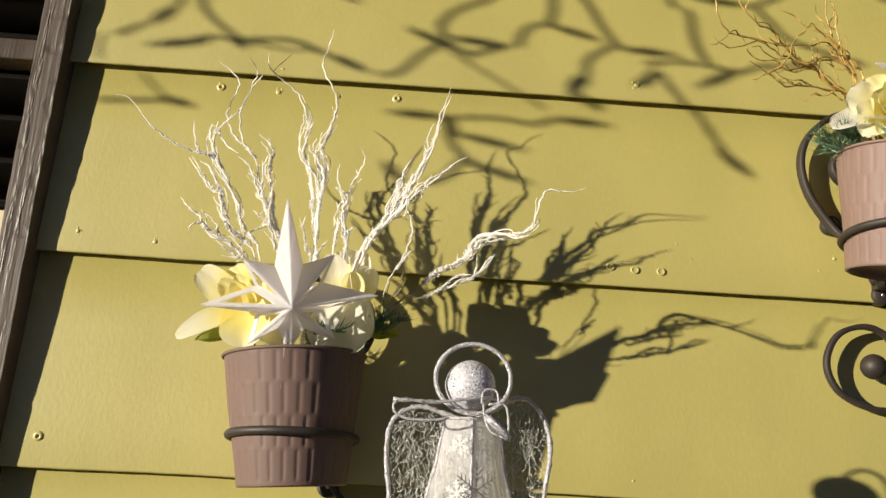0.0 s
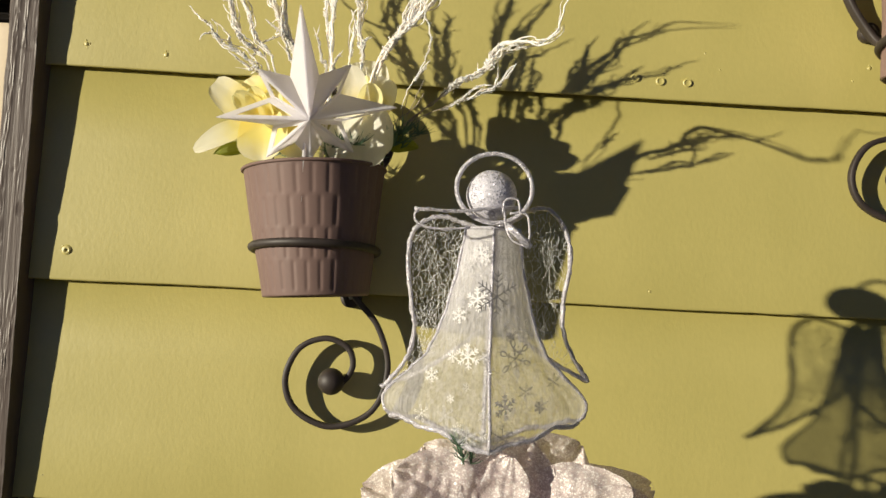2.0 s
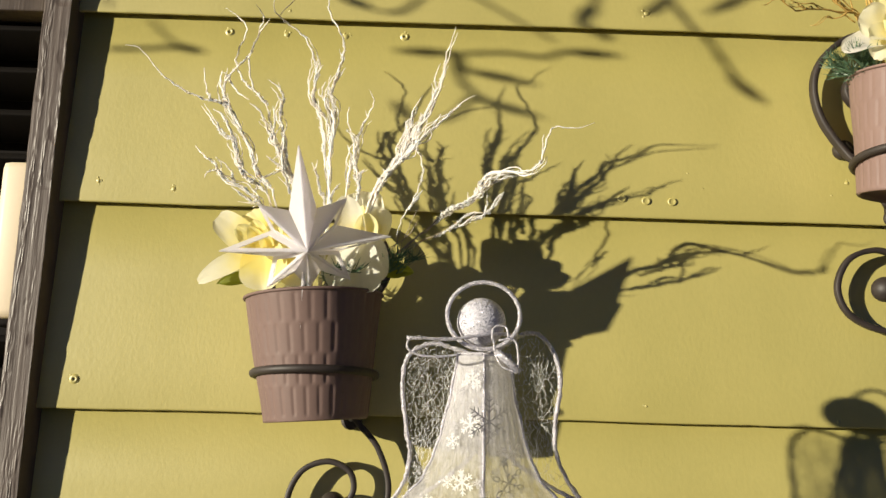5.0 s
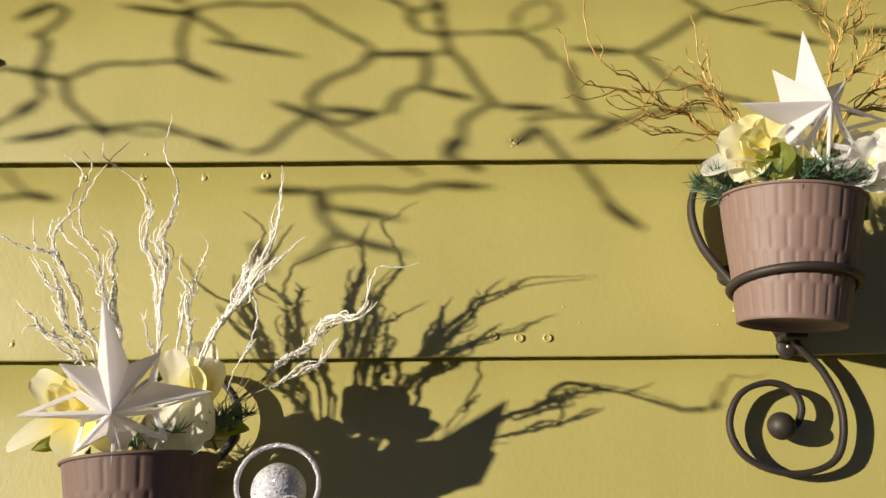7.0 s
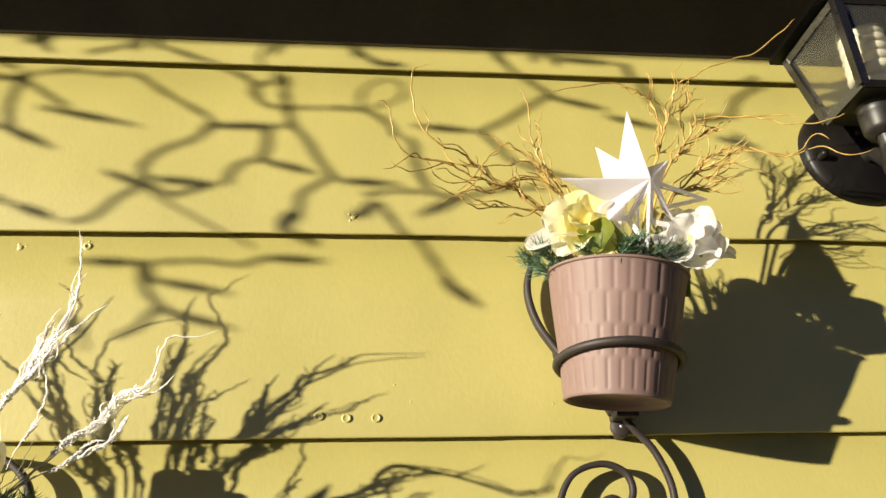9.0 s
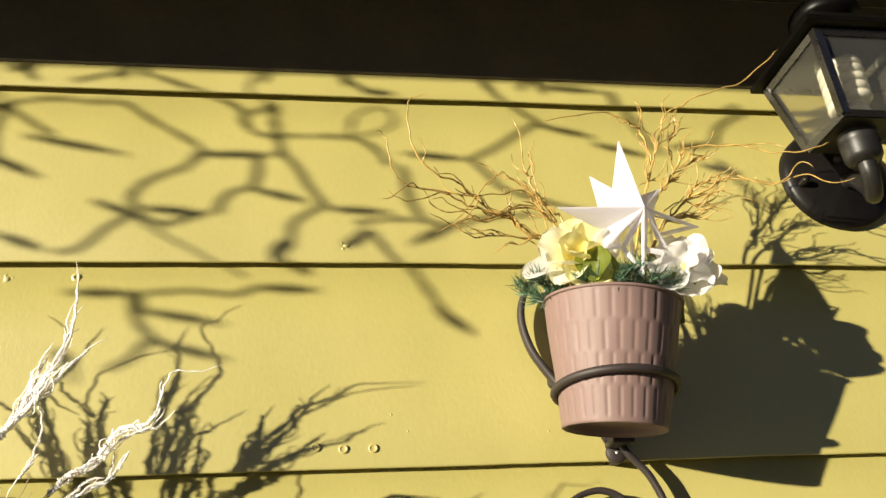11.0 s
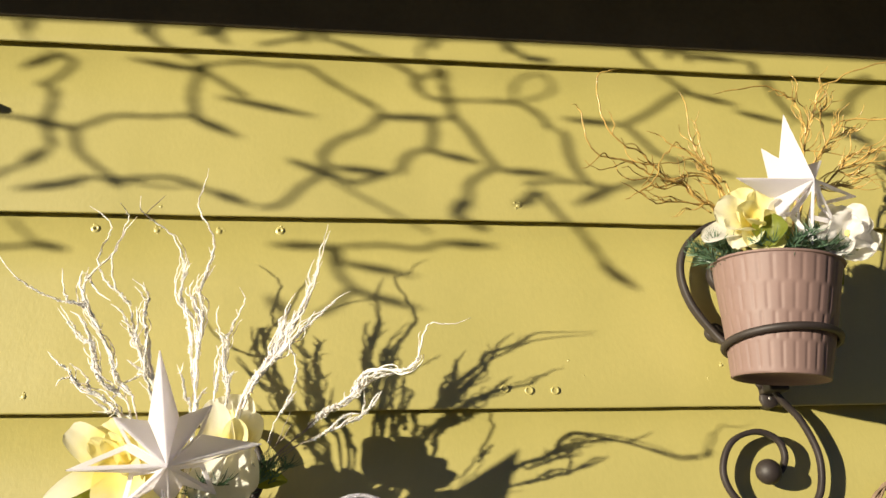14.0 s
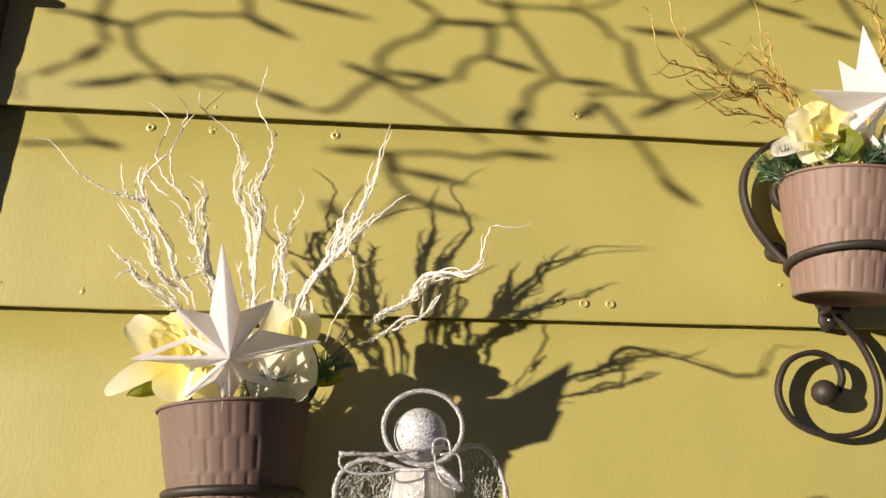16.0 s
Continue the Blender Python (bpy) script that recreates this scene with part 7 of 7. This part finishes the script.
hang_wire([(-0.045, 2.093), (-0.035, 2.091), (-0.013, 2.088), (0.011, 2.089), (0.035, 2.086)], 0.6)
hang_wire([(0.079, 2.068), (0.098, 2.07), (0.12, 2.08), (0.136, 2.09), (0.154, 2.104)])
hang_wire([(0.011, 2.235), (0.014, 2.213), (0.015, 2.193), (0.013, 2.176), (0.007, 2.17)])
hang_wire([(0.006, 2.227), (0.028, 2.235), (0.051, 2.241), (0.075, 2.239), (0.104, 2.24), (0.128, 2.232), (0.151, 2.219), (0.175, 2.203), (0.19, 2.19), (0.194, 2.179)])
hang_wire([(0.009, 2.228), (0.024, 2.214), (0.042, 2.202), (0.056, 2.198)])
hang_wire([(-0.042, 2.274), (-0.034, 2.262), (-0.013, 2.249), (0.011, 2.24)])
hang_wire([(0.038, 2.271), (0.045, 2.264), (0.052, 2.254)])
hang_wire([(0.089, 2.254), (0.1, 2.261), (0.118, 2.271)])
hang_wire([(0.193, 2.179), (0.175, 2.163), (0.159, 2.152), (0.154, 2.139), (0.153, 2.123), (0.158, 2.112)])
hang_wire([(0.216, 2.111), (0.227, 2.122), (0.242, 2.132), (0.255, 2.137)])
hang_wire([(0.181, 2.094), (0.204, 2.101), (0.217, 2.11)])
hang_wire([(0.162, 2.097), (0.181, 2.082), (0.204, 2.067), (0.226, 2.055), (0.244, 2.048)], 0.6)
hang_wire([(0.243, 2.179), (0.246, 2.156), (0.251, 2.137)])
hang_wire([(0.275, 2.18), (0.3, 2.161), (0.315, 2.141), (0.329, 2.117)])
hang_wire([(0.329, 2.117), (0.303, 2.101), (0.291, 2.088), (0.284, 2.073)])
hang_wire([(0.152, 2.267), (0.181, 2.254), (0.207, 2.244), (0.23, 2.231), (0.244, 2.214), (0.261, 2.202), (0.296, 2.202), (0.321, 2.204), (0.343, 2.2), (0.367, 2.185), (0.385, 2.17)])
hang_wire([(0.228, 2.231), (0.251, 2.237), (0.268, 2.24), (0.274, 2.222), (0.275, 2.201), (0.272, 2.181)])
hang_wire([(0.259, 2.275), (0.259, 2.258), (0.262, 2.24)], 0.6)
hang_wire([(0.343, 2.2), (0.365, 2.208), (0.376, 2.22), (0.371, 2.238), (0.361, 2.242), (0.351, 2.229), (0.351, 2.209), (0.348, 2.199)], 0.6)
hang_wire([(0.337, 2.275), (0.349, 2.263), (0.365, 2.254)])
hang_wire([(0.385, 2.17), (0.399, 2.157), (0.409, 2.141), (0.416, 2.121), (0.418, 2.107)])
hang_wire([(0.362, 2.086), (0.377, 2.09), (0.385, 2.074), (0.394, 2.052), (0.409, 2.024), (0.424, 2.01)])
hang_wire([(0.361, 2.099), (0.381, 2.106), (0.411, 2.105), (0.431, 2.101), (0.455, 2.099), (0.486, 2.106), (0.537, 2.111)])
hang_wire([(0.456, 2.179), (0.485, 2.197), (0.513, 2.212), (0.543, 2.225)])
hang_wire([(0.461, 2.178), (0.487, 2.161), (0.51, 2.141), (0.546, 2.128), (0.577, 2.119)])
hang_wire([(0.499, 2.277), (0.518, 2.249), (0.543, 2.225)])
hang_wire([(0.54, 2.281), (0.545, 2.272), (0.549, 2.261)])
hang_wire([(0.622, 2.267), (0.633, 2.244), (0.656, 2.215), (0.68, 2.19)])
hang_wire([(0.732, 2.205), (0.753, 2.23), (0.786, 2.25)])
hang_wire([(0.744, 2.183), (0.765, 2.146), (0.784, 2.119)])
hang_wire([(0.144, 2.031), (0.187, 2.035), (0.225, 2.031), (0.255, 2.036)])
hang_wire([(0.141, 2.029), (0.153, 2.02), (0.161, 2.008)])
hang_wire([(0.153, 2.031), (0.16, 2.013), (0.166, 1.995), (0.175, 1.983)])
hang_wire([(0.175, 1.984), (0.161, 1.98), (0.146, 1.97), (0.13, 1.96)])
hang_wire([(0.086, 1.979), (0.098, 1.968), (0.111, 1.947)], 0.6)
hang_wire([(-0.187, 2.063), (-0.182, 2.075), (-0.175, 2.089)], 0.6)
hang_wire([(-0.145, 2.054), (-0.134, 2.042), (-0.127, 2.031)], 0.6)
hang_wire([(-0.186, 2.023), (-0.157, 2.027), (-0.126, 2.031)])
hang_bulb((-0.134, 2.241), (-0.168, 2.219))
hang_bulb((-0.122, 2.127), (-0.144, 2.103))
hang_bulb((0.009, 2.226), (-0.069, 2.239))
hang_bulb((0.007, 2.17), (0.061, 2.145))
hang_bulb((0.039, 2.084), (0.082, 2.067))
hang_bulb((-0.084, 2.09), (-0.144, 2.08))
hang_bulb((0.035, 2.194), (0.135, 2.174))
hang_bulb((0.016, 2.267), (0.045, 2.272))
hang_bulb((0.192, 2.177), (0.28, 2.179))
hang_bulb((0.112, 2.121), (0.182, 2.094))
hang_bulb((0.155, 2.114), (0.218, 2.109))
hang_bulb((0.255, 2.137), (0.31, 2.123))
hang_bulb((0.329, 2.116), (0.391, 2.113))
hang_bulb((0.287, 2.081), (0.28, 2.055))
hang_bulb((0.346, 2.075), (0.365, 2.087))
hang_bulb((0.365, 2.254), (0.402, 2.252))
hang_bulb((0.42, 2.014), (0.457, 1.987))
hang_bulb((0.449, 2.1), (0.404, 2.076))
hang_bulb((0.456, 2.179), (0.392, 2.184))
hang_bulb((0.543, 2.223), (0.602, 2.21))
hang_bulb((0.556, 2.268), (0.629, 2.264))
hang_bulb((0.598, 2.202), (0.662, 2.186))
hang_bulb((0.734, 2.206), (0.676, 2.199))
hang_bulb((0.715, 2.178), (0.76, 2.167))
hang_bulb((0.145, 2.031), (0.084, 2.032))
hang_bulb((0.255, 2.037), (0.314, 2.034))
hang_bulb((-0.059, 2.097), (-0.044, 2.084))
hang_bulb((0.292, 2.059), (0.297, 2.05))
hang_bulb((-0.107, 2.152), (-0.161, 2.162))
hang_bulb((0.161, 2.013), (0.233, 2))
hang_bulb((0.175, 1.983), (0.24, 1.965))
hang_bulb((0.108, 1.961), (0.092, 1.98))
hang_bulb((-0.129, 2.03), (-0.096, 2.023))
for x in (-0.162, -0.042, 0.152, 0.259, 0.337, 0.499, 0.54, 0.118):
    hang_wire([(x, 2.262), (x + 0.002, 2.280), (x, 2.292)])
